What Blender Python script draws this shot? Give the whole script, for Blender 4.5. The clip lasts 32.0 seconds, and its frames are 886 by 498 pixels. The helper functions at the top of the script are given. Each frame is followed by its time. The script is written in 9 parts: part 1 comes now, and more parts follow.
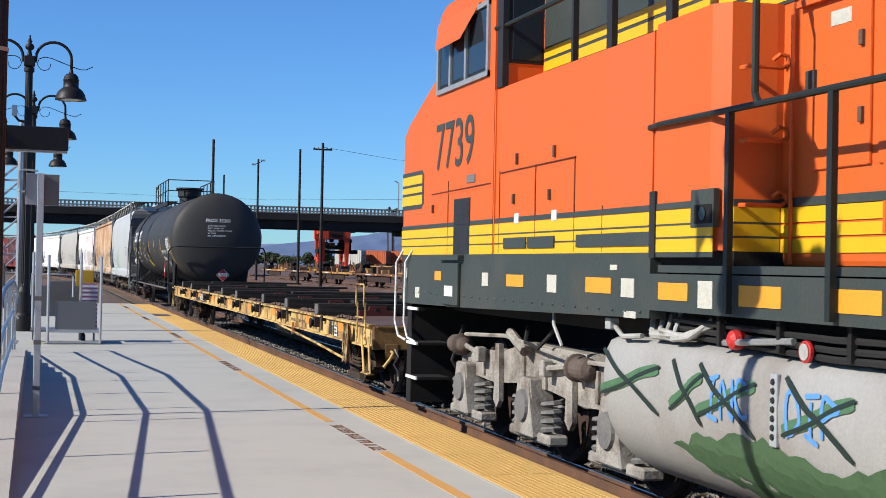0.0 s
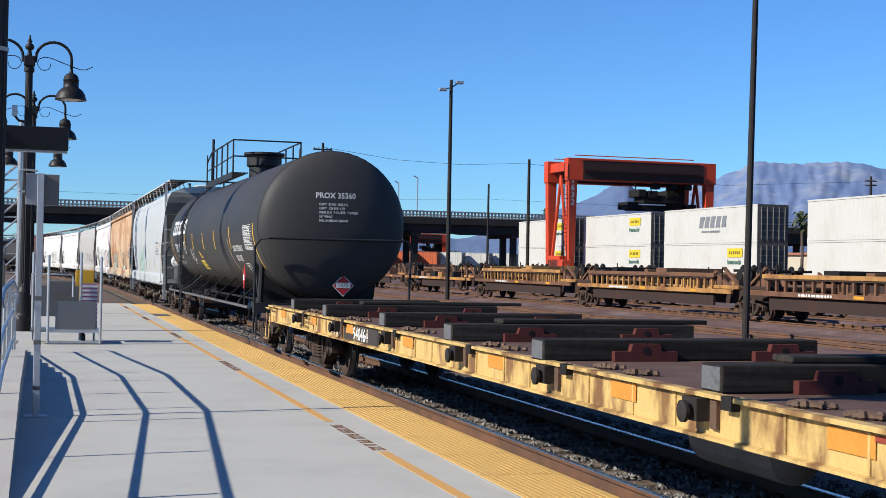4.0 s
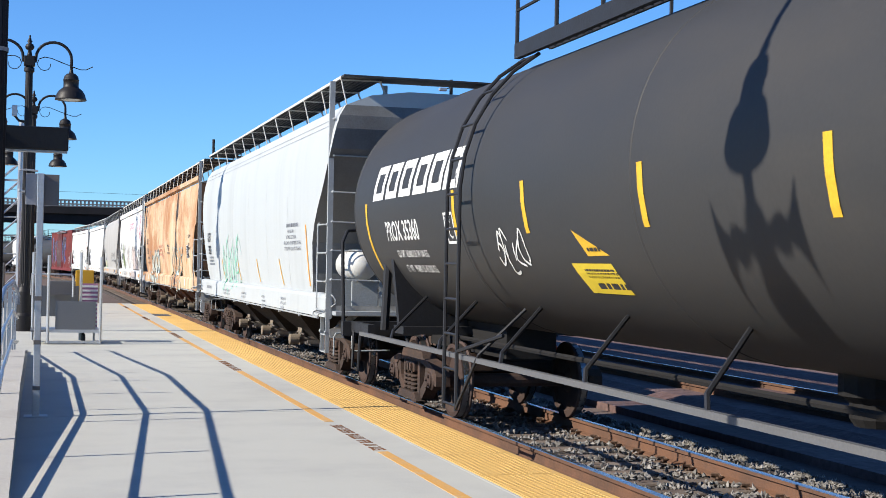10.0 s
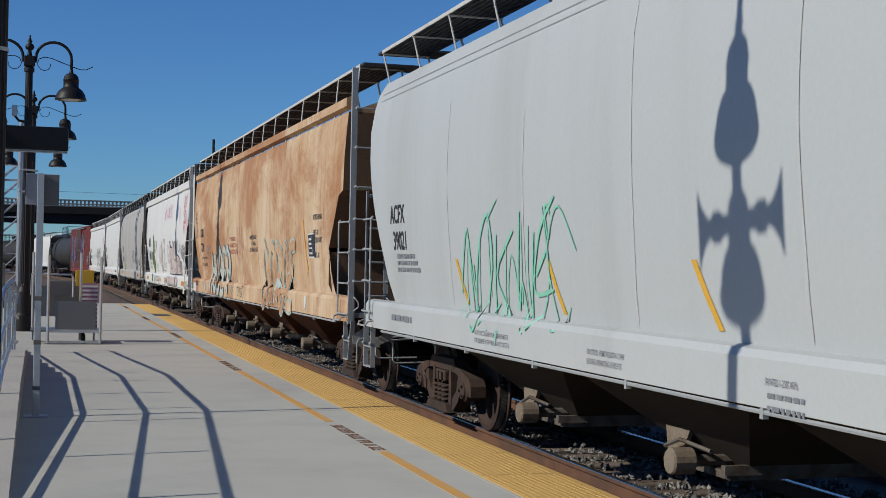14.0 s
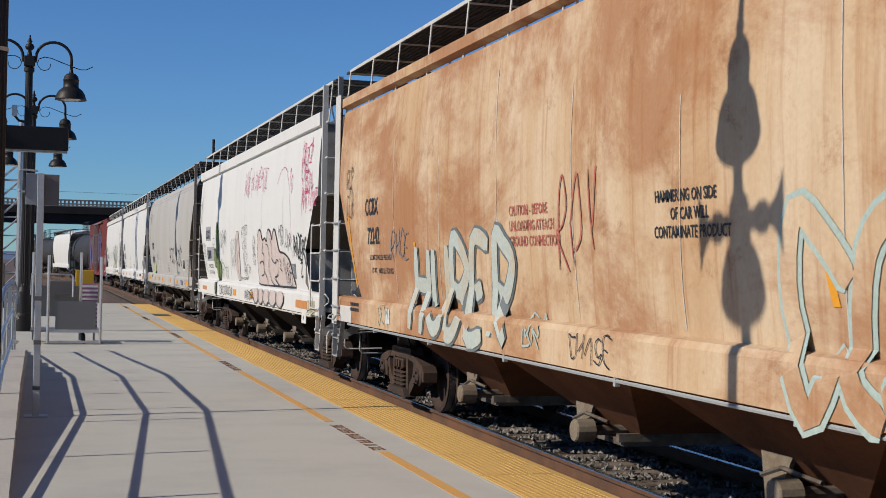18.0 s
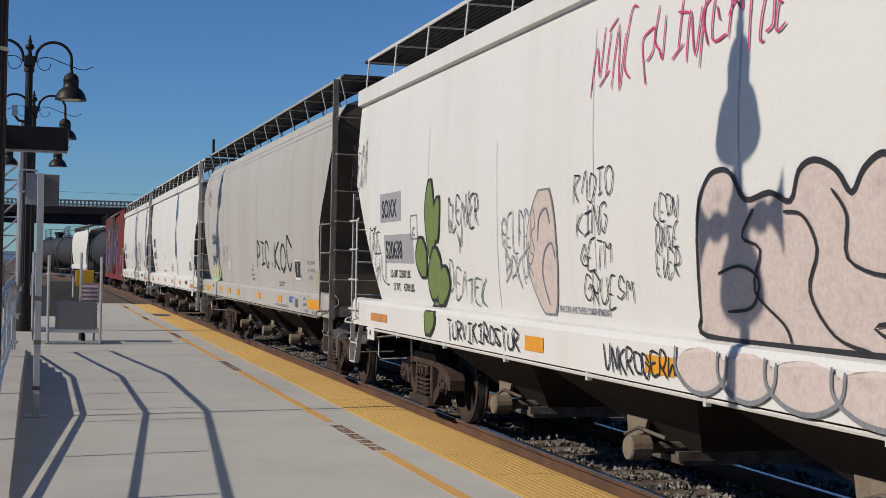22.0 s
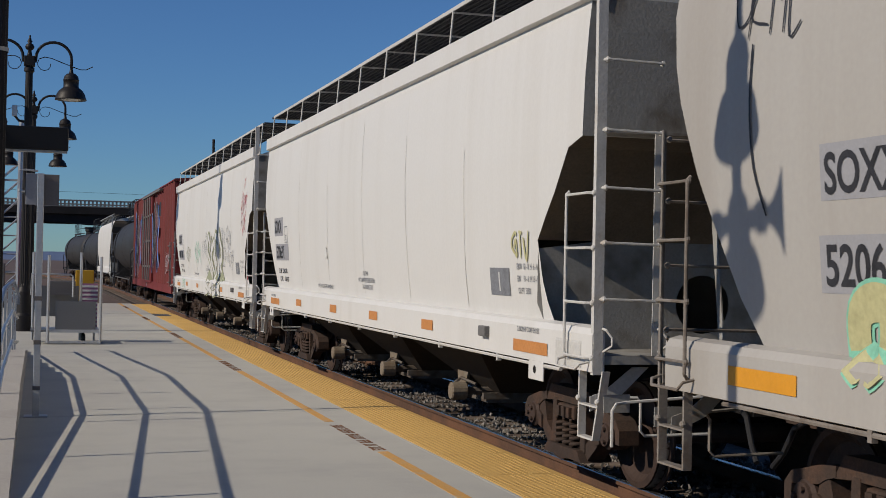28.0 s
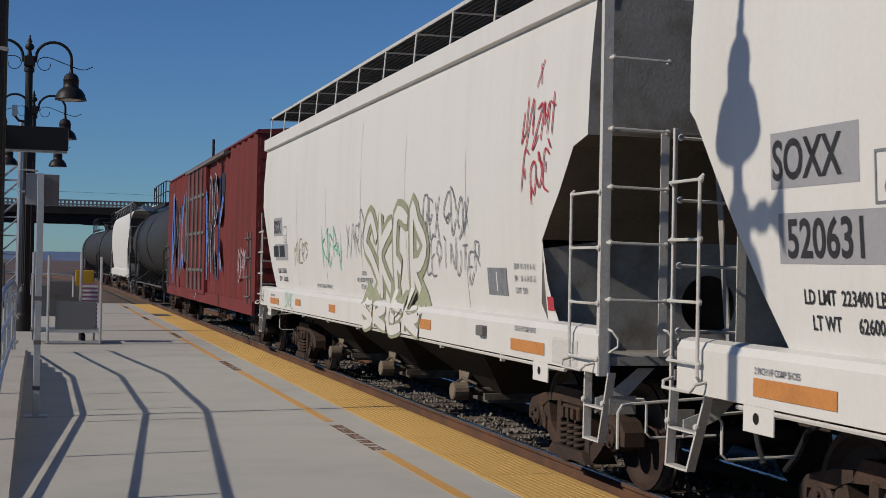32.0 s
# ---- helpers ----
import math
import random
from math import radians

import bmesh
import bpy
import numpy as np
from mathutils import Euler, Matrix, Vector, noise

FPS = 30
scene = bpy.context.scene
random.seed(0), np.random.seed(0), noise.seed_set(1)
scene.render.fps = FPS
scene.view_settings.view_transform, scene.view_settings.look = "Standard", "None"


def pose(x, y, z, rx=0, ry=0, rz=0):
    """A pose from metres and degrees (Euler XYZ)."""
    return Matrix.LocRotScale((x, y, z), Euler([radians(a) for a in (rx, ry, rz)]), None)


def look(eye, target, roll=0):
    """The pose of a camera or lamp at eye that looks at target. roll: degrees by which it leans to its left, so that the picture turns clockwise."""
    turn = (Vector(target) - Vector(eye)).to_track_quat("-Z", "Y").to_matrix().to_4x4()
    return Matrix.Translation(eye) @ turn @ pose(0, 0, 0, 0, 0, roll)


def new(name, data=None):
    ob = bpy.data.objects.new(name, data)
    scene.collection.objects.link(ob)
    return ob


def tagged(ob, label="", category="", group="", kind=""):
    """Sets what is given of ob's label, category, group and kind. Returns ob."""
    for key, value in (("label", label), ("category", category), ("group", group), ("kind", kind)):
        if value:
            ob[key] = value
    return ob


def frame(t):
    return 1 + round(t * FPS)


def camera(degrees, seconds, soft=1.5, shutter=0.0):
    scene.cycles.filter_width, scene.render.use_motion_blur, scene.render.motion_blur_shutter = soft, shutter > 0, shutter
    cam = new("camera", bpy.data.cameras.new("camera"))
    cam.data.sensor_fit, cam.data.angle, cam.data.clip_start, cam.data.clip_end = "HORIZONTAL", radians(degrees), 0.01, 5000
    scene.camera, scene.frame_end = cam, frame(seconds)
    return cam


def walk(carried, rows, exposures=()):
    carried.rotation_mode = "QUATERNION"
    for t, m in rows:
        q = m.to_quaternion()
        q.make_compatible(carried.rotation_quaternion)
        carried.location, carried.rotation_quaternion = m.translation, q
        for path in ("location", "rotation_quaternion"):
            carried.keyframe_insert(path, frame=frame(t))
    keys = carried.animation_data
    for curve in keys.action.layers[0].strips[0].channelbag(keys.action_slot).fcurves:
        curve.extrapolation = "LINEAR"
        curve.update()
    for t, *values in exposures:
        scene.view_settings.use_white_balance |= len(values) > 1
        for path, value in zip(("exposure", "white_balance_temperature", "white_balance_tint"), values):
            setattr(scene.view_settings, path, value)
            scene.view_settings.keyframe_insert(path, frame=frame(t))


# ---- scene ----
# Still camera on the platform. World: y runs along the track away from the
# camera, x across it, z = 0 is the platform's surface, the rail heads lie below.
EYE = 1.66
RAIL = -0.203
TRACK_X = 5.74

cam = camera(36.0, 32.0, soft=0.6, shutter=0.06)
VIEW = pose(0, 0, EYE) @ pose(0, 0, 0, 0, 0, -16.473) @ pose(0, 0, 0, 90.729, 0, 0) @ pose(0, 0, 0, 0, 0, 1.1)
walk(cam, [(0, VIEW), (32, VIEW)],
     exposures=[(0.0, 0.53, 6600, 10), (7.0, 0.57, 6550, 10), (8.0, 0.75, 6550, 10), (10.0, 0.79, 6600, 10), (11.0, 0.71, 6650, 11), (12.0, 0.41, 6550, 10), (13.0, 0.10, 6520, 9), (14.0, -0.25, 6500, 9), (17.0, -0.03, 6850, 12), (21.0, -0.21, 6950, 12), (23.0, -0.25, 7050, 13), (24.0, -0.23, 7100, 14), (25.0, -0.17, 7100, 14), (28.0, -0.42, 7100, 13), (29.0, -0.39, 7050, 13), (30.0, -0.51, 7050, 13), (31.0, -0.55, 7050, 13), (32.0, -0.49, 7050, 13)])

# Way of the train in metres after each whole second.
WAY = (0.0, 4.76, 9.51, 14.32, 18.99, 23.57, 28.19, 32.88, 37.64, 42.34, 47.1, 51.81, 56.62, 61.42, 66.18, 71.05, 75.95,
       80.78, 85.53, 90.28, 95.02, 99.8, 104.49, 109.16, 113.82, 118.47, 123.08, 127.69, 132.25, 136.76, 141.24, 145.66, 150.06)


def gone(t):
    i = min(int(t), 31)
    u = t - i
    p = [WAY[j] if 0 <= j <= 32 else (2 * WAY[0] - WAY[1] if j < 0 else 2 * WAY[32] - WAY[31]) for j in range(i - 1, i + 3)]
    return p[1] + 0.5 * u * (p[2] - p[0] + u * (2 * p[0] - 5 * p[1] + 4 * p[2] - p[3] + u * (3 * (p[1] - p[2]) + p[3] - p[0])))


CURVE_Y, CURVE_R = 88.0, 640.0


def on_track(s):
    """Place and turn (degrees) on the track's centre line, s metres along it; it bends to the left far off."""
    if s <= CURVE_Y:
        return TRACK_X, s, 0.0
    a = (s - CURVE_Y) / CURVE_R
    return TRACK_X - CURVE_R * (1 - math.cos(a)), CURVE_Y + CURVE_R * math.sin(a), math.degrees(a)
# Morning sun from the far side of the platform, square to the track, clear sky.
SUN_SLOPE = 1.61          # shadow length across the track for one metre of height
elev = math.atan(1 / SUN_SLOPE)
sun = new("sun", bpy.data.lights.new("sun", "SUN"))
sun.data.energy, sun.data.angle, sun.data.color = 5.0, radians(0.53), (1.0, 0.955, 0.855)
sun.matrix_world = look((-SUN_SLOPE * 40, -0.15 * SUN_SLOPE * 40, 40), (0, 0, 0))

world = bpy.data.worlds.new("world")
scene.world = world
world.use_nodes = True
wn, wl = world.node_tree.nodes, world.node_tree.links
sky = wn.new("ShaderNodeTexSky")
sky.sky_type, sky.sun_disc = "NISHITA", False
sky.sun_elevation, sky.sun_rotation = elev, radians(-98.5)
sky.altitude, sky.air_density, sky.dust_density, sky.ozone_density = 300, 1.0, 0.0, 1.0
wn["Background"].inputs["Strength"].default_value = 0.0644
deep = wn.new("ShaderNodeMix")
deep.data_type, deep.blend_type = "RGBA", "MULTIPLY"
deep.inputs["Factor"].default_value = 1.0
deep.inputs["B"].default_value = (0.48, 0.94, 1.62, 1)
wl.new(sky.outputs["Color"], deep.inputs["A"])
wl.new(deep.outputs["Result"], wn["Background"].inputs["Color"])
# ---------------------------------------------------------------- tools


def part(name, bm, material, parent=None, label="", smooth=False):
    """Links a bmesh as one mesh object, under a thing or a part."""
    me = bpy.data.meshes.new(name)
    bmesh.ops.recalc_face_normals(bm, faces=bm.faces[:])
    if smooth:
        for f in bm.faces:
            f.smooth = True
    bm.to_mesh(me)
    bm.free()
    me.materials.append(material)
    ob = new(name, me)
    if parent is not None:
        ob.parent = parent
    if label:
        ob["label"] = label
    return ob


def again(ob, name, m, parent=None):
    """Another object on the same mesh."""
    o = new(name, ob.data)
    o.parent = parent if parent is not None else ob.parent
    o.matrix_basis = m
    return o


def thing(name, label, category, group="", kind="", m=None):
    ob = tagged(new(name), label, category, group, kind)
    if m is not None:
        ob.matrix_basis = m
    return ob


def quad_ring(bm, rings, close=True, caps=True):
    """Skins rings of points of equal length."""
    vs = [[bm.verts.new(p) for p in r] for r in rings]
    n = len(vs[0])
    for a, b in zip(vs, vs[1:]):
        for i in range(n if close else n - 1):
            j = (i + 1) % n
            bm.faces.new((a[i], a[j], b[j], b[i]))
    if caps and close:
        bm.faces.new(vs[0][::-1])
        bm.faces.new(vs[-1])
    return vs


def box(bm, x0, x1, y0, y1, z0, z1, bev=0.0):
    b = bmesh.new() if bev else bm
    quad_ring(b, [[(x0, y0, z), (x1, y0, z), (x1, y1, z), (x0, y1, z)] for z in (z0, z1)])
    if bev:
        bmesh.ops.bevel(b, geom=b.edges[:], offset=bev, segments=2, affect="EDGES", profile=0.5)
        join(bm, b)
    return bm


def join(bm, other, m=None):
    """Adds another bmesh to bm and frees it."""
    me = bpy.data.meshes.new("tmp")
    other.to_mesh(me)
    other.free()
    if m is not None:
        me.transform(m)
    bm.from_mesh(me)
    bpy.data.meshes.remove(me)


def prism(bm, outline, axis, a, b):
    """Extrudes a flat outline along an axis: x takes (y, z), y takes (x, z), z takes (x, y)."""
    def at(u, v, w):
        return {"x": (w, u, v), "y": (u, w, v), "z": (u, v, w)}[axis]
    quad_ring(bm, [[at(u, v, w) for u, v in outline] for w in (a, b)])
    return bm


def tube(bm, pts, r, n=8, caps=True):
    """A round bar along a line of points."""
    pts = [Vector(p) for p in pts]
    rings, up = [], None
    for i, p in enumerate(pts):
        d = (pts[min(i + 1, len(pts) - 1)] - pts[max(i - 1, 0)]).normalized()
        if up is None:
            up = d.orthogonal().normalized()
        up = (up - d * up.dot(d)).normalized()
        w = d.cross(up)
        rr = r[i] if isinstance(r, (list, tuple)) else r
        rings.append([p + rr * (math.cos(a) * up + math.sin(a) * w) for a in (2 * math.pi * k / n for k in range(n))])
    quad_ring(bm, rings, caps=caps)
    return bm


def lathe(bm, profile, axis="z", n=20, at=(0, 0, 0), caps=True):
    """Turns (radius, along) pairs round an axis through a point."""
    rings = []
    for r, h in profile:
        ring = []
        for k in range(n):
            a = 2 * math.pi * k / n
            c, s = max(r, 1e-4) * math.cos(a), max(r, 1e-4) * math.sin(a)
            p = {"z": (c, s, h), "x": (h, c, s), "y": (c, h, s)}[axis]
            ring.append((p[0] + at[0], p[1] + at[1], p[2] + at[2]))
        rings.append(ring)
    quad_ring(bm, rings, caps=caps)
    return bm


def arc(cx, cy, r, a0, a1, n):
    return [(cx + r * math.cos(radians(a0 + (a1 - a0) * i / n)), cy + r * math.sin(radians(a0 + (a1 - a0) * i / n))) for i in range(n + 1)]


def B(f, *a, **k):
    bm = bmesh.new()
    f(bm, *a, **k)
    return bm


# ---------------------------------------------------------------- materials
def mat(name, base, rough=0.6, metal=0.0, var=0.12, scale=2.0, fine=40.0, bump=0.15, second=None, amount=0.35,
        stretch=(1, 1, 1), spread=0.16, per=0.0, island=False, coat=0.0, spec=0.3, third=None):
    """A painted or natural surface: base colour, a second colour in patches (stretch draws them out), fine grain and relief."""
    m = bpy.data.materials.new(name)
    m.use_nodes = True
    n, l = m.node_tree.nodes, m.node_tree.links
    bsdf = n["Principled BSDF"]
    tc = n.new("ShaderNodeTexCoord")
    mp = n.new("ShaderNodeMapping")
    mp.inputs["Scale"].default_value = stretch
    l.new(tc.outputs["Object"], mp.inputs["Vector"])
    big = n.new("ShaderNodeTexNoise")
    big.inputs["Scale"].default_value, big.inputs["Detail"].default_value, big.inputs["Roughness"].default_value = scale, 8, 0.62
    l.new(mp.outputs["Vector"], big.inputs["Vector"])
    small = n.new("ShaderNodeTexNoise")
    small.inputs["Scale"].default_value, small.inputs["Detail"].default_value = fine, 4
    l.new(tc.outputs["Object"], small.inputs["Vector"])
    ramp = n.new("ShaderNodeMapRange")
    ramp.interpolation_type = "SMOOTHSTEP"
    ramp.inputs["From Min"].default_value = 1.0 - amount - spread
    ramp.inputs["From Max"].default_value = 1.0 - amount + spread
    l.new(big.outputs["Fac"], ramp.inputs["Value"])
    mix = n.new("ShaderNodeMix")
    mix.data_type = "RGBA"
    mix.inputs["A"].default_value = (*base, 1)
    mix.inputs["B"].default_value = (*(second or [c * (1 - 2.2 * var) for c in base]), 1)
    l.new(ramp.outputs["Result"], mix.inputs["Factor"])
    skin = mix.outputs["Result"]
    if third:
        # rust bleeding in large clouds, broken up by the streaks
        cloud = n.new("ShaderNodeTexNoise")
        cloud.inputs["Scale"].default_value, cloud.inputs["Detail"].default_value, cloud.inputs["Roughness"].default_value = 0.42, 10, 0.7
        l.new(tc.outputs["Object"], cloud.inputs["Vector"])
        cut = n.new("ShaderNodeMapRange")
        cut.interpolation_type = "SMOOTHSTEP"
        cut.inputs["From Min"].default_value, cut.inputs["From Max"].default_value = 0.50, 0.62
        cut.inputs["To Max"].default_value = 0.85
        l.new(cloud.outputs["Fac"], cut.inputs["Value"])
        rust = n.new("ShaderNodeMix")
        rust.data_type = "RGBA"
        rust.inputs["B"].default_value = (*third, 1)
        l.new(cut.outputs["Result"], rust.inputs["Factor"])
        l.new(skin, rust.inputs["A"])
        skin = rust.outputs["Result"]
    hsv = n.new("ShaderNodeHueSaturation")
    l.new(skin, hsv.inputs["Color"])
    val = n.new("ShaderNodeMapRange")
    val.inputs["To Min"].default_value, val.inputs["To Max"].default_value = 1 - var, 1 + var
    val.inputs["From Min"].default_value, val.inputs["From Max"].default_value = 0.25, 0.75
    l.new(small.outputs["Fac"], val.inputs["Value"])
    src = val.outputs["Result"]
    if per or island:
        who = n.new("ShaderNodeNewGeometry" if island else "ShaderNodeObjectInfo")
        pr = n.new("ShaderNodeMapRange")
        pr.inputs["To Min"].default_value, pr.inputs["To Max"].default_value = 1 - per, 1 + per
        l.new(who.outputs["Random Per Island" if island else "Random"], pr.inputs["Value"])
        mul = n.new("ShaderNodeMath")
        mul.operation = "MULTIPLY"
        l.new(src, mul.inputs[0])
        l.new(pr.outputs["Result"], mul.inputs[1])
        src = mul.outputs["Value"]
    l.new(src, hsv.inputs["Value"])
    l.new(hsv.outputs["Color"], bsdf.inputs["Base Color"])
    rr = n.new("ShaderNodeMapRange")
    rr.inputs["To Min"].default_value, rr.inputs["To Max"].default_value = max(rough - 0.1, 0.03), min(rough + 0.12, 1)
    l.new(big.outputs["Fac"], rr.inputs["Value"])
    l.new(rr.outputs["Result"], bsdf.inputs["Roughness"])
    bsdf.inputs["Metallic"].default_value = metal
    bsdf.inputs["Coat Weight"].default_value = coat
    bsdf.inputs["Specular IOR Level"].default_value = spec
    if bump:
        bp = n.new("ShaderNodeBump")
        bp.inputs["Strength"].default_value, bp.inputs["Distance"].default_value = bump, 0.02
        l.new(small.outputs["Fac"], bp.inputs["Height"])
        l.new(bp.outputs["Normal"], bsdf.inputs["Normal"])
    return m


def glow_mat(name, colour, power):
    m = bpy.data.materials.new(name)
    m.use_nodes = True
    b = m.node_tree.nodes["Principled BSDF"]
    b.inputs["Base Color"].default_value = (*colour, 1)
    b.inputs["Emission Color"].default_value, b.inputs["Emission Strength"].default_value = (*colour, 1), power
    return m
# ---------------------------------------------------------------- ground and tracks
M_soil = mat("soil", (0.096, 0.067, 0.056), 0.95, var=0.25, scale=0.15, fine=9, bump=0.6, second=(0.133, 0.096, 0.081), amount=0.45)
M_ballast = mat("ballast", (0.063, 0.053, 0.047), 0.95, spec=0.1, var=0.45, scale=0.7, fine=24, bump=1.0, second=(0.048, 0.037, 0.031), amount=0.45)
M_stone = mat("stone", (0.167, 0.155, 0.144), 0.9, spec=0.15, var=0.15, scale=6, fine=60, bump=0.3, island=True, per=0.5)
M_rail = mat("rail_steel", (0.148, 0.074, 0.044), 0.75, 0.2, var=0.2, scale=1.2, fine=60, second=(0.089, 0.052, 0.037), amount=0.5)
M_shine = mat("rail_shine", (0.407, 0.414, 0.429), 0.25, 0.95, var=0.06, bump=0.02)
M_tie = mat("tie_concrete", (0.148, 0.115, 0.092), 0.9, var=0.2, scale=3, fine=40, second=(0.096, 0.067, 0.052), amount=0.45, per=0.2)
M_clip = mat("clip_steel", (0.118, 0.074, 0.052), 0.7, 0.4, var=0.25)
M_conc = mat("concrete", (0.392, 0.381, 0.34), 0.85, var=0.05, scale=0.8, fine=70, bump=0.06, second=(0.34, 0.329, 0.303), amount=0.42, per=0.03)
M_conc_edge = mat("concrete_edge", (0.37, 0.348, 0.318), 0.9, var=0.08, scale=1.2, fine=50, second=(0.266, 0.244, 0.222), amount=0.35)
M_joint = mat("joint_filler", (0.074, 0.074, 0.081), 0.9, var=0.2)
M_yellow = mat("tactile_yellow", (0.533, 0.329, 0.104), 0.75, var=0.08, scale=1.3, fine=60, second=(0.466, 0.277, 0.085), amount=0.35, per=0.04)
M_line = mat("line_paint", (0.518, 0.274, 0.074), 0.8, var=0.15, scale=5, fine=60, second=(0.407, 0.311, 0.207), amount=0.38)
M_stencil = mat("stencil_brown", (0.185, 0.081, 0.037), 0.85, var=0.25, scale=8, fine=60)

ground = tagged(part("ground", B(box, -2500, 3200, -900, 4200, -1.4, -0.56), M_soil), "brown gravel ground of the rail yard", "ground", kind="structure")


def sweep(bm, profile, s0, s1, step=4.0, close=True):
    """Carries a profile (across, up) along the train's track."""
    rings, n = [], max(2, int((s1 - s0) / step))
    for i in range(n + 1):
        x, y, a = on_track(s0 + (s1 - s0) * i / n)
        c, s = math.cos(radians(a)), math.sin(radians(a))
        rings.append([(x + u * c, y + u * s, v) for u, v in profile])
    quad_ring(bm, rings, close=close, caps=close)
    return bm


def rail_profile(x, top):
    h = 0.037
    return [(x - 0.075, top - 0.17), (x + 0.075, top - 0.17), (x + 0.07, top - 0.155), (x + 0.012, top - 0.135), (x + 0.009, top - 0.05), (x + h, top - 0.04),
            (x + h, top - 0.008), (x - h, top - 0.008), (x - h, top - 0.04), (x - 0.009, top - 0.05), (x - 0.012, top - 0.135), (x - 0.07, top - 0.155)]


bed = tagged(part("ballast_bed", B(sweep, [(-1.55, -0.57), (-1.5, RAIL - 0.20), (1.6, RAIL - 0.20), (2.5, -0.57)], -15, 330), M_ballast),
             "grey crushed stone ballast under the main track", "ballast", kind="structure")
main_track = thing("railway_track", "rusty steel rails on concrete ties with spring clips", "railway track", kind="structure")
for side in (-0.7535, 0.7535):
    part("rail", B(sweep, rail_profile(side, RAIL), -15, 330), M_rail, main_track, "rusty steel rail")
    part("rail_head", B(sweep, [(side - 0.033, RAIL - 0.008), (side + 0.033, RAIL - 0.008), (side + 0.03, RAIL), (side - 0.03, RAIL)], -15, 330), M_shine, main_track, "polished running surface")

rnd = random.Random(4)
tie_src = part("tie", B(box, -1.3, 1.3, -0.12, 0.12, RAIL - 0.40, RAIL - 0.168, bev=0.02), M_tie, main_track)
clip_bm = bmesh.new()
tube(clip_bm, [(0.05, -0.06, 0.02), (0.13, -0.06, 0.03), (0.15, -0.02, 0.05), (0.08, 0.0, 0.05), (0.06, 0.04, 0.03), (0.13, 0.06, 0.025)], 0.014, 5)
box(clip_bm, 0.05, 0.15, -0.05, 0.05, 0.0, 0.018)
clip_src = part("rail_clip", clip_bm, M_clip, main_track)
tie_src.matrix_basis = pose(TRACK_X, -2.0, 0)
clip_src.matrix_basis = pose(TRACK_X + 0.7535, -2.0, RAIL - 0.17)
for i in list(range(-20, 0)) + list(range(1, 270)):
    s = -2.0 + 0.61 * i
    x, y, a = on_track(s)
    m = pose(x, y, 0, 0, 0, a)
    again(tie_src, "tie", m @ pose(0, 0, rnd.uniform(-0.01, 0.005), 0, 0, rnd.uniform(-0.8, 0.8)))
    if 8 < s < 48:
        again(clip_src, "rail_clip", m @ pose(-0.7535, 0, RAIL - 0.17))
        again(clip_src, "rail_clip", m @ pose(0.7535, 0, RAIL - 0.17, 0, 0, 180))


def stones(count, place, size, seed):
    """Loose stones, each an uneven lump of eight faces."""
    r = np.random.RandomState(seed)
    base = np.array([(1, 0, 0), (-1, 0, 0), (0, 1, 0), (0, -1, 0), (0, 0, 1), (0, 0, -1)], float)
    tri = np.array([(0, 2, 4), (2, 1, 4), (1, 3, 4), (3, 0, 4), (2, 0, 5), (1, 2, 5), (3, 1, 5), (0, 3, 5)])
    pts = place(r, count)
    ang = r.rand(count) * 6.28
    v = base[None] * (size * (0.5 + r.rand(count, 6, 1))) * (0.7 + 0.6 * r.rand(count, 1, 3))
    v = v + r.randn(count, 6, 3) * size * 0.22
    c, s = np.cos(ang)[:, None], np.sin(ang)[:, None]
    v[:, :, 0], v[:, :, 1] = v[:, :, 0] * c - v[:, :, 1] * s, v[:, :, 0] * s + v[:, :, 1] * c
    v += pts[:, None, :]
    f = (tri[None] + 6 * np.arange(count)[:, None, None]).reshape(-1, 3)
    me = bpy.data.meshes.new("ballast_stones")
    me.from_pydata(v.reshape(-1, 3).tolist(), [], f.tolist())
    return me


def bed_place(r, n):
    y = 7 + 46 * r.rand(n) ** 1.6
    x = TRACK_X + r.uniform(-0.66, 0.66, n)
    out = r.rand(n) < 0.35
    x[out] = TRACK_X + r.uniform(0.85, 1.75, out.sum())
    gap = np.abs(((y + 2.0) / 0.61) % 1.0 - 0.5)
    z = np.where(gap > 0.29, RAIL - 0.155, RAIL - 0.185) + r.rand(n) * 0.03
    keep = (gap < 0.30) | (r.rand(n) < 0.12) | out
    z[out] -= 0.02
    return np.stack([np.where(keep, x, TRACK_X + 1.6), y, z], 1)


stone_ob = new("ballast_stones", stones(15000, bed_place, 0.026, 5))
stone_ob.data.materials.append(M_stone)
tagged(stone_ob, "loose grey crushed stones between the ties", "ballast", kind="stuff")

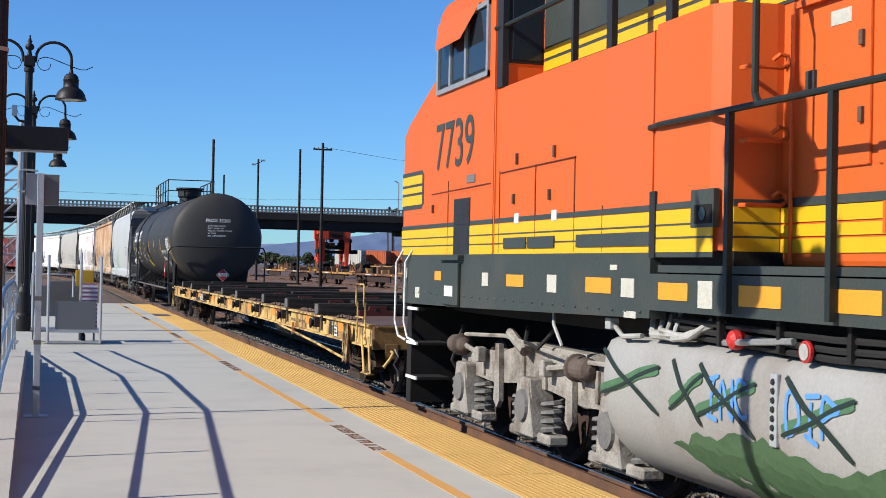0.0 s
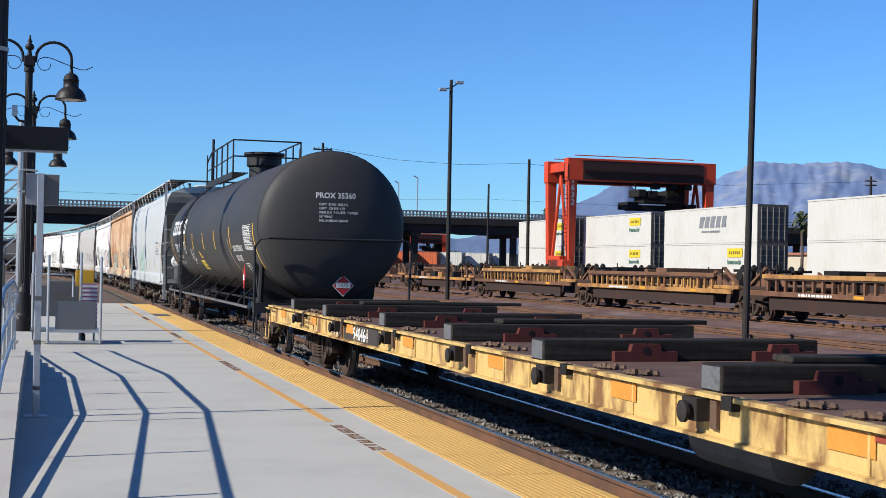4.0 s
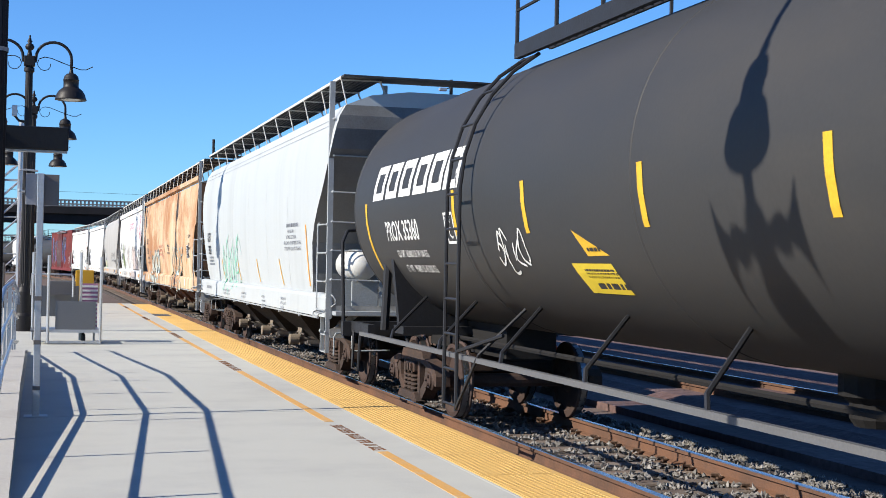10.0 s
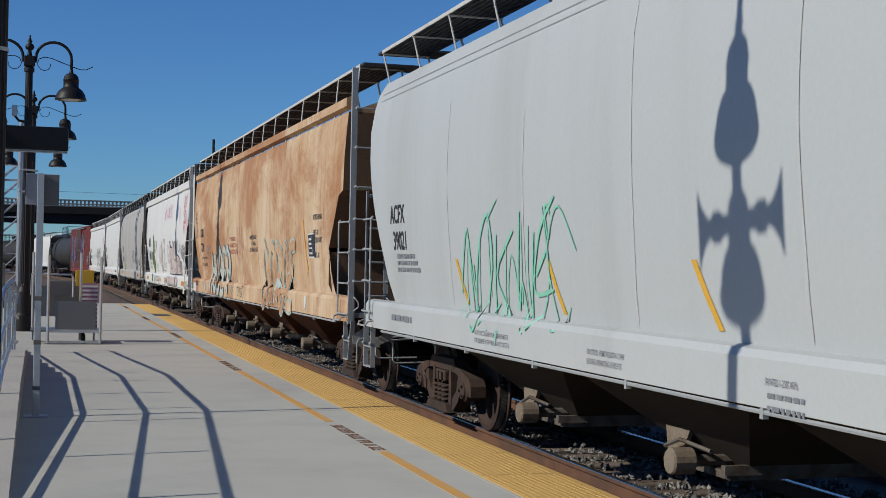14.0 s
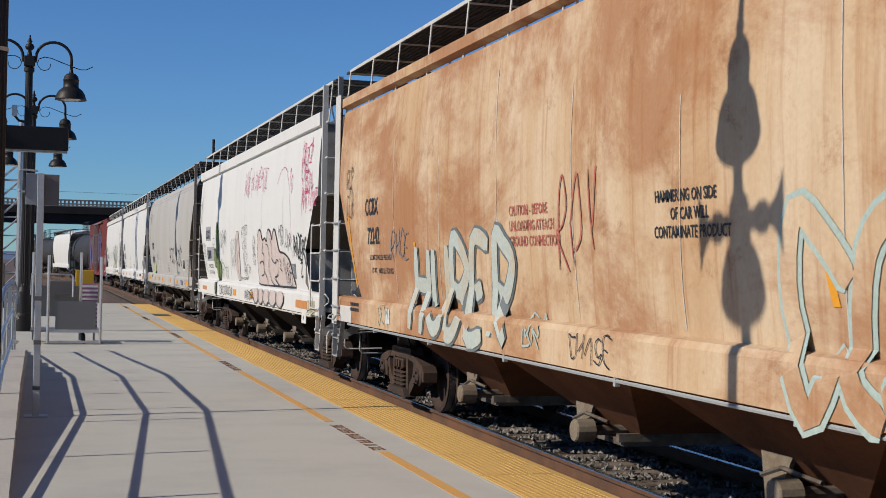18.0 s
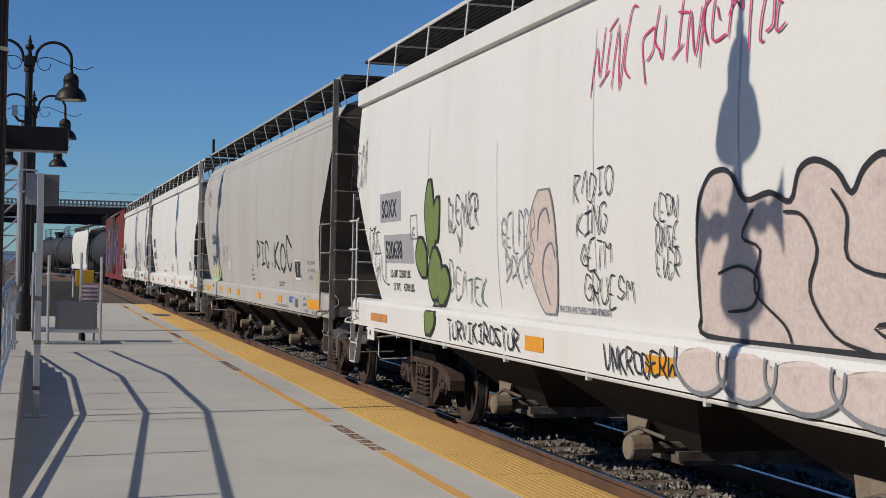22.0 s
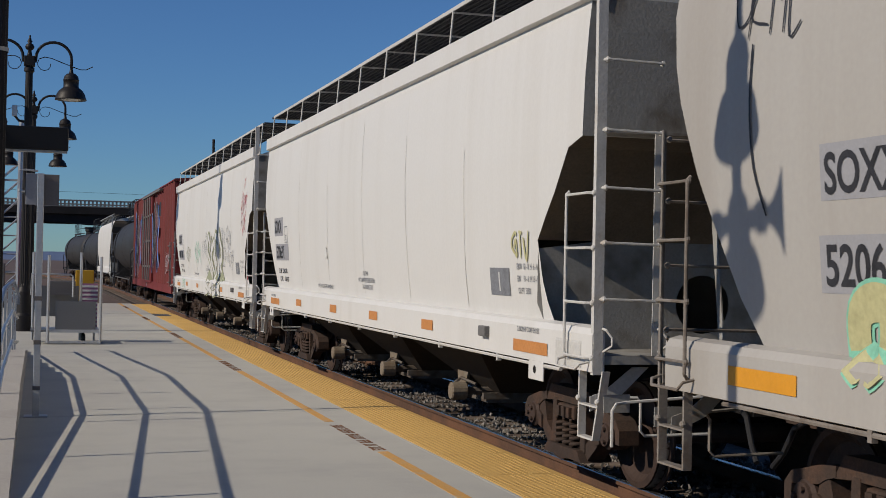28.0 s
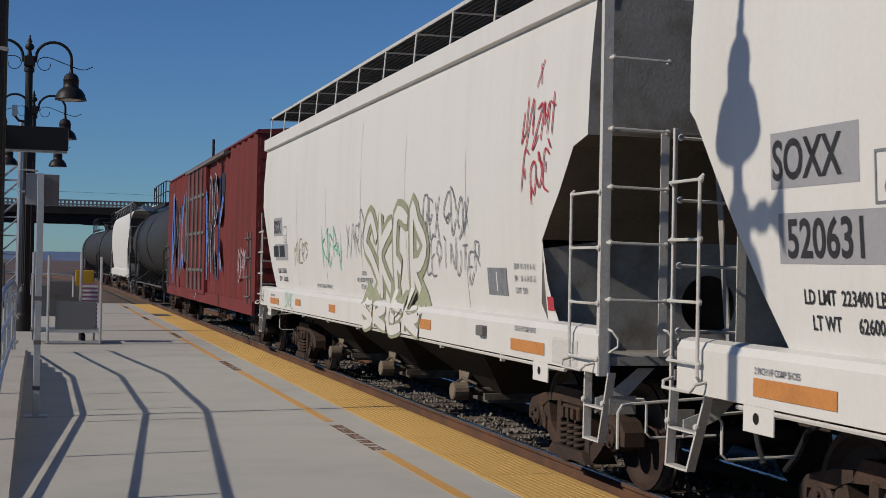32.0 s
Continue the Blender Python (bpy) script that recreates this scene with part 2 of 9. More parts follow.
# ---------------------------------------------------------------- platform
EDGE_X, PLAT_END = 4.09, 53.7
plat = thing("platform_floor", "pale grey concrete station platform with saw-cut joints", "platform", kind="structure")
part("base", B(box, -6.0, EDGE_X - 0.02, -14, PLAT_END - 0.02, -0.55, -0.03), M_joint, plat, "dark joint filler and base")
part("edge_face", B(box, EDGE_X - 0.02, EDGE_X - 0.005, -14, PLAT_END, -0.55, -0.012), M_conc_edge, plat)
SKEW = 0.097
cuts = [-14, -3.3, 5.8, 14.91, 24.1, 36.1, 45.3, PLAT_END - 0.2]
for a, b in zip(cuts, cuts[1:]):
    g = 0.006
    for name, x0, x1 in (("slab", -6.0, 3.355), ("edge_slab", 3.36, 3.388)):
        bm = bmesh.new()
        prism(bm, [(x0, a + g + SKEW * x0), (x1, a + g + SKEW * x1), (x1, b - g + SKEW * x1), (x0, b - g + SKEW * x0)], "z", -0.029, 0.0)
        part(name, bm, M_conc, plat)

tact = thing("tactile_strip", "yellow tactile warning strip of domed tiles along the platform edge", "tactile paving", kind="structure")


def dome_tile():
    bm = bmesh.new()
    w, l, pitch = 0.685, 1.21, 0.0527
    box(bm, 0, w, 0.004, l - 0.004, -0.03, 0.003)
    nx, ny = int(w / pitch), int(l / pitch)
    for i in range(nx):
        for j in range(ny):
            x, y = pitch * (i + 0.6), pitch * (j + 0.5)
            lathe(bm, [(0.016, 0.0032), (0.0095, 0.0085)], n=6, at=(x, y, 0))
    return bm


tile_src = part("tile", dome_tile(), M_yellow, tact)
tile_src.matrix_basis = pose(3.40, 3.05, 0)
for i in list(range(-14, 0)) + list(range(1, 41)):
    again(tile_src, "tile", pose(3.40, 3.05 + 1.216 * i, 0))

line = thing("painted_line", "worn orange safety line painted on the platform", "painted line", kind="structure")
y = 2.75
while y < PLAT_END - 3:
    part("stripe", B(box, 2.915, 3.015, y + 2.28, min(y + 9.05, PLAT_END - 0.1), 0.0, 0.003), M_line, line)
    words_row = part("stencilled_words", B(box, 2.90, 2.905, y + 0.02, y + 0.03, 0.0, 0.003), M_stencil, line, "worn brown stencilled wording")
    yy, k = y + 0.05, 0
    for letters in (4, 2, 4, 6, 6, 4):
        for q in range(letters):
            w = rnd.choice((0.034, 0.044, 0.05))
            bm = bmesh.new()
            box(bm, 2.905, 3.025, yy, yy + 0.010, 0.0, 0.0035)
            side_ = rnd.random()
            if side_ < 0.7:
                box(bm, 2.905, 2.93, yy + 0.014, yy + w, 0.0, 0.0035)
            if side_ > 0.35:
                box(bm, 3.0, 3.025, yy + 0.014, yy + w, 0.0, 0.0035)
            if side_ > 0.5:
                box(bm, 2.955, 2.975, yy + 0.014, yy + w * 0.8, 0.0, 0.0035)
            part("stencil_mark", bm, M_stencil, words_row)
            yy += w + 0.022
        yy += 0.065
    y += 9.1

drain = tagged(part("drain_grate", B(box, 3.36, 3.86, 41.6, 43.0, 0.009, 0.013), M_joint), "dark metal grate set in the platform", "grate")
# ---------------------------------------------------------------- train: shared pieces
# Cars: x across (minus: the platform's side), y along (plus: away from the camera), z = 0 on the rails, origin in the middle.
TRAIN, WHEELS = [], []
M_truck = mat("truck_iron", (0.044, 0.03, 0.024), 0.85, 0.1, var=0.25, scale=4, fine=50, second=(0.081, 0.044, 0.03), amount=0.42)
M_truck_grey = mat("truck_grey", (0.266, 0.248, 0.222), 0.8, 0.0, var=0.25, scale=3, fine=40, bump=0.4, second=(0.118, 0.096, 0.081), amount=0.46)
# Underframe black is deepened to carry the shade below the cars.
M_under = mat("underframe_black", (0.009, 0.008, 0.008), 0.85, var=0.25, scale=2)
M_wheel = mat("wheel_iron", (0.052, 0.033, 0.027), 0.75, 0.2, var=0.2, scale=5)
M_tread = mat("wheel_tread", (0.37, 0.37, 0.377), 0.28, 0.95, var=0.05)
M_black = mat("black_paint", (0.016, 0.016, 0.018), 0.55, var=0.15, scale=3)
M_hose = mat("rubber_hose", (0.015, 0.015, 0.015), 0.7, var=0.1)
M_steel = mat("galvanised_steel", (0.333, 0.34, 0.34), 0.5, 0.6, var=0.12, scale=4)
M_white = mat("white_paint", (0.577, 0.577, 0.562), 0.55, var=0.05, scale=1.5)
M_red = mat("red_paint", (0.407, 0.022, 0.022), 0.5, var=0.08)
M_reflect = mat("reflector_yellow", (0.577, 0.252, 0.022), 0.45, var=0.05)
M_reflect_o = mat("reflector_orange", (0.459, 0.192, 0.059), 0.55, var=0.1)


def mesh_of(bm, material, smooth=False):
    me = bpy.data.meshes.new("piece")
    bmesh.ops.recalc_face_normals(bm, faces=bm.faces[:])
    if smooth:
        for f in bm.faces:
            f.smooth = True
    bm.to_mesh(me)
    bm.free()
    me.materials.append(material)
    return me


def child(name, me, parent, m, label=""):
    o = new(name, me)
    o.parent, o.matrix_basis = parent, m
    if label:
        o["label"] = label
    return o


def helix(bm, x, y, z0, z1, r, turns, wire, n=5):
    k = int(turns * 10)
    tube(bm, [(x + r * math.cos(i * 0.628), y + r * math.sin(i * 0.628), z0 + (z1 - z0) * i / k) for i in range(k + 1)], wire, n)


def side_frame_mesh(material):
    bm = bmesh.new()
    for s in (-1, 1):
        prism(bm, [(s * 0.55, 0.70), (s * 0.74, 0.68), (s * 1.06, 0.60), (s * 1.14, 0.52), (s * 1.14, 0.40), (s * 1.06, 0.40), (s * 1.05, 0.52), (s * 0.74, 0.56), (s * 0.66, 0.60), (s * 0.55, 0.63)], "x", -0.09, 0.09)
        prism(bm, [(s * 0.72, 0.62), (s * 0.76, 0.50), (s * 0.74, 0.40), (s * 0.62, 0.30), (s * 0.42, 0.16), (s * 0.32, 0.16), (s * 0.32, 0.26), (s * 0.56, 0.42), (s * 0.62, 0.60)], "x", -0.08, 0.08)
        prism(bm, [(s * 0.29, 0.22), (s * 0.40, 0.24), (s * 0.38, 0.66), (s * 0.29, 0.66)], "x", -0.09, 0.09)
        prism(bm, [(s * 0.66, 0.34), (s * 0.74, 0.36), (s * 0.74, 0.50), (s * 0.66, 0.46)], "x", -0.1, 0.1)
    prism(bm, [(-0.58, 0.62), (-0.46, 0.78), (0.46, 0.78), (0.58, 0.62), (0.36, 0.64), (-0.36, 0.64)], "x", -0.085, 0.085)
    prism(bm, [(-0.46, 0.16), (0.46, 0.16), (0.36, 0.255), (-0.36, 0.255)], "x", -0.15, 0.15)
    return mesh_of(bm, material)


def spring_mesh(material):
    bm = bmesh.new()
    helix(bm, -0.03, 0, 0.26, 0.50, 0.068, 4.5, 0.019)
    return mesh_of(bm, material, True)


def bolster_mesh(material):
    bm = bmesh.new()
    box(bm, -1.12, 1.12, -0.2, 0.2, 0.50, 0.63, bev=0.02)
    box(bm, -0.9, 0.9, -0.16, 0.16, 0.60, 0.74)
    for x in (-1.13, 1.13):
        for y in (-0.12, 0.0, 0.12):
            box(bm, x - 0.02, x + 0.02, y - 0.035, y + 0.035, 0.52, 0.61)
    lathe(bm, [(0.2, 0.70), (0.2, 0.86)], n=14)
    return mesh_of(bm, material)


def wheel_mesh(material, r=0.457):
    bm = bmesh.new()
    for s in (-1, 1):
        prof = [(0.10, 0.86), (0.11, 0.80), (0.16, 0.775), (r - 0.12, 0.755), (r - 0.07, 0.80), (r - 0.055, 0.82), (r - 0.004, 0.815), (r, 0.72), (r + 0.026, 0.705), (r + 0.02, 0.68),
                (r - 0.06, 0.68), (r - 0.10, 0.715), (0.16, 0.72), (0.11, 0.66)]
        lathe(bm, [(a, s * b) for a, b in prof], "x", 28)
    lathe(bm, [(0.085, -0.9), (0.085, 0.9)], "x", 12)
    return mesh_of(bm, material, False)


def cap_mesh(material):
    """Axle-box bearing with its bolted end cap."""
    bm = bmesh.new()
    for s in (-1,):
        lathe(bm, [(0.115, s * 0.90), (0.125, s * 0.95), (0.125, s * 1.08), (0.10, s * 1.10), (0.095, s * 1.12), (0.03, s * 1.125)], "x", 16)
        for k in range(3):
            a = 2.09 * k
            lathe(bm, [(0.02, s * 1.12), (0.02, s * 1.145)], "x", 6, at=(0, 0.06 * math.cos(a), 0.06 * math.sin(a)))
    return mesh_of(bm, material)


def tread_mesh(material, r=0.457):
    bm = bmesh.new()
    lathe(bm, [(r + 0.001, -0.73), (r + 0.0015, -0.80)], "x", 28, caps=False)
    return mesh_of(bm, material)


ME = dict(frame=side_frame_mesh(M_truck), spring=spring_mesh(M_truck), bolster=bolster_mesh(M_truck), wheel=wheel_mesh(M_wheel), cap=cap_mesh(M_wheel), tread=tread_mesh(M_tread))


def add_truck(car, y):
    """A two-axle freight truck under a car."""
    truck = child("truck", ME["bolster"], car, pose(0, y, 0), "rust-brown cast steel two-axle truck")
    for s in (-1, 1):
        child("side_frame", ME["frame"], truck, pose(s * 1.0, 0, 0))
        for d in (-0.17, 0.0, 0.17):
            child("spring", ME["spring"], truck, pose(s * 1.03, d, 0, 0, 0, 0 if s < 0 else 180))
    for a in (-0.889, 0.889):
        w = child("wheelset", ME["wheel"], truck, pose(0, a, 0.457))
        child("bearing", ME["cap"], truck, pose(0, a, 0.457))
        child("bearing", ME["cap"], truck, pose(0, a, 0.457, 0, 0, 180))
        WHEELS.append((w, (0, a, 0.457), 0.457))
        for q in (0, 180):
            child("wheel_tread", ME["tread"], truck, pose(0, a, 0.457, 0, 0, q), "polished wheel tread")


def coupler(car, y, s):
    """Knuckle coupler and air hose at an end; s is +1 at the far end."""
    bm = bmesh.new()
    box(bm, -0.09, 0.09, min(y, y + s * 0.55), max(y, y + s * 0.55), 0.74, 0.94, bev=0.02)
    prism(bm, [(-0.15, y + s * 0.48), (0.17, y + s * 0.48), (0.17, y + s * 0.66), (0.05, y + s * 0.72), (-0.02, y + s * 0.60), (-0.15, y + s * 0.66)], "z", 0.70, 0.98)
    part("coupler", bm, M_truck, car)
    part("air_hose", B(tube, [(0.25, y + s * 0.1, 0.8), (0.27, y + s * 0.35, 0.72), (0.28, y + s * 0.55, 0.48), (0.27, y + s * 0.7, 0.50)], 0.025, 6), M_hose, car, "black rubber air hose")


# ---------------------------------------------------------------- writing and paint on curved sides
def interp(z, table):
    for (z0, w0), (z1, w1) in zip(table, table[1:]):
        if z <= z1:
            return w0 + (w1 - w0) * max(0, (z - z0)) / (z1 - z0)
    return table[-1][1]


class Side:
    """The platform side of a car: maps (metres to the reader's right, height) onto the surface."""

    def __init__(self, car, table):
        self.car, self.table, self.lift = car, table, 0.006

    def at(self, u, z, lift=0.0):
        return Vector((-interp(z, self.table) - self.lift - lift, -u, z))


def words(side, text, u, z, h, material, width=1.0, lean=0.0, name="lettering", spacing=1.0, label="", bold=0.0):
    """Lettering with its left end at u and its foot at z, h metres high."""
    cu = bpy.data.curves.new("words", "FONT")
    cu.body, cu.size, cu.space_character, cu.resolution_u, cu.offset = text, h / 0.72, spacing, (4 if h > 0.2 else 2), bold or h * 0.025
    ob = bpy.data.objects.new("words", cu)
    me = bpy.data.meshes.new_from_object(ob)
    bpy.data.objects.remove(ob)
    bm = bmesh.new()
    bm.from_mesh(me)
    bpy.data.meshes.remove(me)
    if h > 0.25:
        bmesh.ops.triangulate(bm, faces=bm.faces[:])
    for v in bm.verts:
        v.co = side.at(u + v.co.x * width + lean * v.co.y, z + v.co.y)
    return part(name, bm, material, side.car, label)


def patch(side, u0, u1, z0, z1, material, name="panel_marking", lift=0.0, lean=0.0, label="", n=3):
    """A painted or stuck-on rectangle."""
    bm = bmesh.new()
    rows = [[side.at(u + lean * (z - z0), z, lift) for u in (u0, u1)] for z in [z0 + (z1 - z0) * k / n for k in range(n + 1)]]
    quad_ring(bm, rows, close=False, caps=False)
    return part(name, bm, material, side.car, label)


def text_bars(side, u, z, h, lengths, material, name="small_lettering", gap=1.6):
    """Lines of small unreadable lettering, as short bars."""
    bm = bmesh.new()
    r = random.Random(int(abs(u * 100) + z * 10))
    for i, length in enumerate(lengths):
        zz, x = z - i * h * gap, u
        while x < u + length:
            w = h * r.uniform(1.0, 3.2)
            w = min(w, u + length - x + 0.01)
            quad_ring(bm, [[side.at(x, q), side.at(x + w, q)] for q in (zz, zz + h)], close=False, caps=False)
            x += w + h * 0.6
    return part(name, bm, material, side.car)


STROKES = {
    "A": "00 14 20;0522 1522", "B": "00 04 14 23 12 02;12 21 10 00", "C": "23 14 04 02 10 21", "D": "00 04 14 22 10 00", "E": "24 04 00 20;02 12", "F": "00 04 24;02 12",
    "G": "23 14 03 01 10 21 22 12", "H": "00 04;20 24;02 22", "I": "10 14;04 24;00 20", "K": "00 04;24 02 20", "L": "04 00 20", "M": "00 04 12 24 20", "N": "00 04 20 24",
    "O": "10 01 03 14 23 21 10", "P": "00 04 14 23 12 02", "R": "00 04 14 23 12 02 20", "S": "23 14 03 12 21 10 01", "T": "10 14;04 24", "U": "04 01 10 21 24", "V": "04 10 24",
    "W": "04 00 12 20 24", "X": "00 24;04 20", "Y": "04 12 24;12 10", "Z": "04 24 00 20", "1": "10 14 03", "6": "23 14 02 10 21 12 02", "-": "02 22", ".": "10 11", " ": "",
}


def ribbon(bm, side, pts, width, lift):
    """A brush stroke of even width with round ends along points (u, z)."""
    fine = []
    for i in range(len(pts) - 1):
        p0, p1, p2, p3 = pts[max(i - 1, 0)], pts[i], pts[i + 1], pts[min(i + 2, len(pts) - 1)]
        for k in range(4):
            t = k / 4
            fine.append(tuple(0.5 * (2 * b + (c - a) * t + (2 * a - 5 * b + 4 * c - d) * t * t + (3 * b - a - 3 * c + d) * t ** 3) for a, b, c, d in zip(p0, p1, p2, p3)))
    fine.append(pts[-1])
    d = Vector((fine[1][0] - fine[0][0], fine[1][1] - fine[0][1])).normalized() if len(fine) > 1 else Vector((1, 0))
    rows, n = [], len(fine)
    for i, (u, z) in enumerate(fine):
        a, b = fine[max(i - 1, 0)], fine[min(i + 1, n - 1)]
        e = Vector((b[0] - a[0], b[1] - a[1]))
        if e.length > 1e-6:
            d = e.normalized()
        w = width * (0.35 if i in (0, n - 1) else 0.5)
        q = lift + i * 0.00006
        rows.append([side.at(u - d.y * w, z + d.x * w, q), side.at(u + d.y * w, z - d.x * w, q)])
    quad_ring(bm, rows, close=False, caps=False)


def scrawl(side, text, u, z, h, material, width=0.03, aspect=0.55, lean=0.1, wild=0.12, seed=1, name="graffiti", lift=0.004, drop=0.0, label="", advance=1.35):
    """Hand-sprayed letters in single strokes."""
    r, last = random.Random(seed), None
    x = u
    if name == "graffiti":
        width *= 0.72
    for ch in text:
        bm = bmesh.new()
        dz = r.uniform(-wild, wild) * h * 0.6
        for stroke in STROKES.get(ch, "").split(";"):
            pts = []
            for p in stroke.split():
                p = p[-2:]
                a, b = int(p[0]) / 2, int(p[1]) / 4
                a += r.uniform(-wild, wild)
                b += r.uniform(-wild, wild)
                pts.append((x + (a * aspect + lean * b) * h, z + dz + b * h))
            if len(pts) > 1:
                ribbon(bm, side, pts, width, lift)
                lift += 0.0002
        x += aspect * h * (advance if ch != " " else 0.9)
        z += drop * h
        if bm.faces:
            last = part(name, bm, material, side.car, label)
        else:
            bm.free()
    return last


def bubble(side, text, u, z, h, outline, fill, width=0.30, aspect=0.6, wild=0.08, seed=1, edge=0.06, label="", advance=1.25):
    """Fat outlined letters: a wide stroke under a slightly narrower one."""
    scrawl(side, text, u, z, h, outline, width, aspect, 0.08, wild, seed, "graffiti_outline", 0.002, 0, label, advance)
    scrawl(side, text, u, z, h, fill, width - 2 * edge, aspect, 0.08, wild, seed, "graffiti_fill", 0.009, 0, "", advance)


def spray(name, c):
    return mat(name, c, 0.6, var=0.12, scale=5, fine=30, bump=0.0)


M_ink = spray("spray_black", (0.022, 0.022, 0.026))
M_letter = mat("stencil_black", (0.026, 0.026, 0.03), 0.6, var=0.25, scale=6, bump=0.0)
M_letter_w = mat("stencil_white", (0.533, 0.533, 0.518), 0.6, var=0.12, scale=6, bump=0.0)
M_letter_g = mat("stencil_grey", (0.163, 0.17, 0.185), 0.6, var=0.2, scale=6, bump=0.0)
M_greypatch = mat("patch_grey", (0.266, 0.266, 0.281), 0.6, var=0.06, scale=3, bump=0.0)
M_pink = spray("spray_pink", (0.459, 0.385, 0.355))
M_magenta = spray("spray_magenta", (0.459, 0.044, 0.133))
M_red_spray = spray("spray_red", (0.37, 0.037, 0.052))
M_green = spray("spray_green", (0.126, 0.17, 0.052))
M_sage = spray("spray_sage", (0.252, 0.266, 0.178))
M_teal = spray("spray_teal", (0.311, 0.385, 0.355))
M_mint = spray("spray_mint", (0.185, 0.459, 0.333))
M_blue = spray("spray_blue", (0.059, 0.163, 0.518))
M_dkgreen = spray("spray_dark_green", (0.059, 0.126, 0.067))
M_silver = spray("spray_silver", (0.407, 0.407, 0.444))
# ---------------------------------------------------------------- covered hopper cars
def ladder(car, m, w, z0, z1, step, material, r=0.016, name="ladder"):
    """Flat-bar stiles with round rungs, in the plane of m's x and z."""
    bm = bmesh.new()
    for x in (0, w):
        box(bm, x - 0.03, x + 0.03, -0.012, 0.012, z0, z1)
    z = z0 + step * 0.4
    while z < z1:
        tube(bm, [(0, -0.03, z), (0.03, -0.07, z), (w - 0.03, -0.07, z), (w, -0.03, z)], r, 6)
        for x in (0, w):
            lathe(bm, [(0.028, -0.045), (0.028, -0.01)], "y", 6, at=(x, 0, z))
        z += step
    o = part(name, bm, material, car)
    o.matrix_basis = m
    return o


def end_frame(car, s, h, body, slope, trim):
    """Sill, posts, ladders, steps and levers of one end; d is the distance in from the end of the car."""
    square, near = body in (M_cream, M_rusty), s < 0
    tall = near or slope is M_slope_rust
    d0 = (0.285 if body is M_cream else 0.35 if body is M_pale else 0.09) if near else 0.07
    crown = 4.62 if tall else 2.84
    inner_x = -1.06 if square else -0.74
    dark = M_trim_old if body is M_dull else M_end_plate

    def Y(d):
        return s * (h - d)

    def bar(name, x0, x1, da, db, z0, z1, material=trim, label="", bev=0.0):
        return part(name, B(box, x0, x1, min(Y(da), Y(db)), max(Y(da), Y(db)), z0, z1, bev=bev), material, car, label)

    def bolts(on, places):
        for q in places:
            part("bolt", B(lathe, [(0.016, -0.014), (0.024, -0.004), (0.024, 0.012)], "x", 8, at=q), trim, on)

    # end floor, its front angle, the draft box and the two struts under the slope sheet
    low, high = (1.12, 1.19) if square else (1.08, 1.24)
    bar("end_sill", -1.575, 1.575, d0 + 0.012, d0 + 0.035, low, high, dark, "grimy steel end sill")
    bar("end_floor", -1.50, 1.50, d0 + 0.035, 1.66, low + 0.02, low + 0.035, dark)
    bar("draft_box", -0.30, 0.30, d0 + 0.36, d0 - 0.06, 0.72, low - 0.004, M_under)
    for x in (-0.42, 0.42):
        part("strut", B(prism, [(Y(d0 + 0.08), high), (Y(d0 + 0.16), high), (Y(0.74), 3.1), (Y(0.66), 3.1)], "x", x - 0.006, x + 0.006), dark, car)
    # angle-iron corner post, inner post, shelf at the shoulder
    bm = bmesh.new()
    deep = 0.055 if tall else 0.026
    prism(bm, [(-1.598, Y(d0)), (-1.598, Y(d0 + deep)), (-1.588, Y(d0 + deep)), (-1.588, Y(d0 + 0.010)), (-1.518 if tall else -1.565, Y(d0 + 0.010)), (-1.518 if tall else -1.565, Y(d0))], "z", 1.04, crown)
    part("corner_post", bm, trim, car, "tall angle-iron corner post" if tall else "short thin ladder stile")
    for x in (inner_x, -inner_x):
        bar("end_post", x - 0.04, x + 0.03, d0 + 0.002, d0 + 0.012, high, 2.96 if square else 4.6, trim if not body is M_dull else dark)
    part("corner_post", B(box, 1.50, 1.598, min(Y(d0), Y(d0 + 0.012)), max(Y(d0), Y(d0 + 0.012)), 1.04, 4.62), trim, car)
    if square and near:
        bar("shelf", -1.48, 1.48, d0 + 0.012, 0.57, 2.935, 2.955, M_end_plate)
    # side ladder: a round stile turned in at both ends, rungs from it to the corner post
    di = d0 + 0.50
    stile = 2.47
    x = -1.645
    part("ladder_stile", B(tube, [(-1.60, Y(di - 0.03), 1.13), (x, Y(di), 1.18), (x, Y(di), stile), (-1.62, Y(di), stile + 0.02)], 0.0135, 8), trim, car)
    for z in (1.17, 1.60, 2.03, 2.46) if near else (1.26, 1.66, 2.07, 2.46):
        rung = part("ladder_rung", B(tube, [(x, Y(di), z), (x, Y(d0 + 0.06), z), (-1.60, Y(d0 + 0.025), z)], 0.0115, 6), trim, car)
        bolts(rung, [(x + 0.004, Y(di), z), (-1.606, Y(d0 + 0.025), z)])
    # rungs across the end
    for z in (1.63, 2.07, 2.50, 2.95, 3.50, 4.05) if tall else (1.45, 1.90, 2.35, 2.78):
        rung = part("end_rung", B(tube, [(-1.545, Y(d0), z), (-1.54, Y(d0 - 0.05), z), (inner_x - 0.01, Y(d0 - 0.05), z - 0.01), (inner_x, Y(d0), z - 0.01)], 0.0115, 6), trim, car)
        bolts(rung, [(-1.53, Y(d0 - 0.02), z), (inner_x, Y(d0 - 0.02), z - 0.01)])
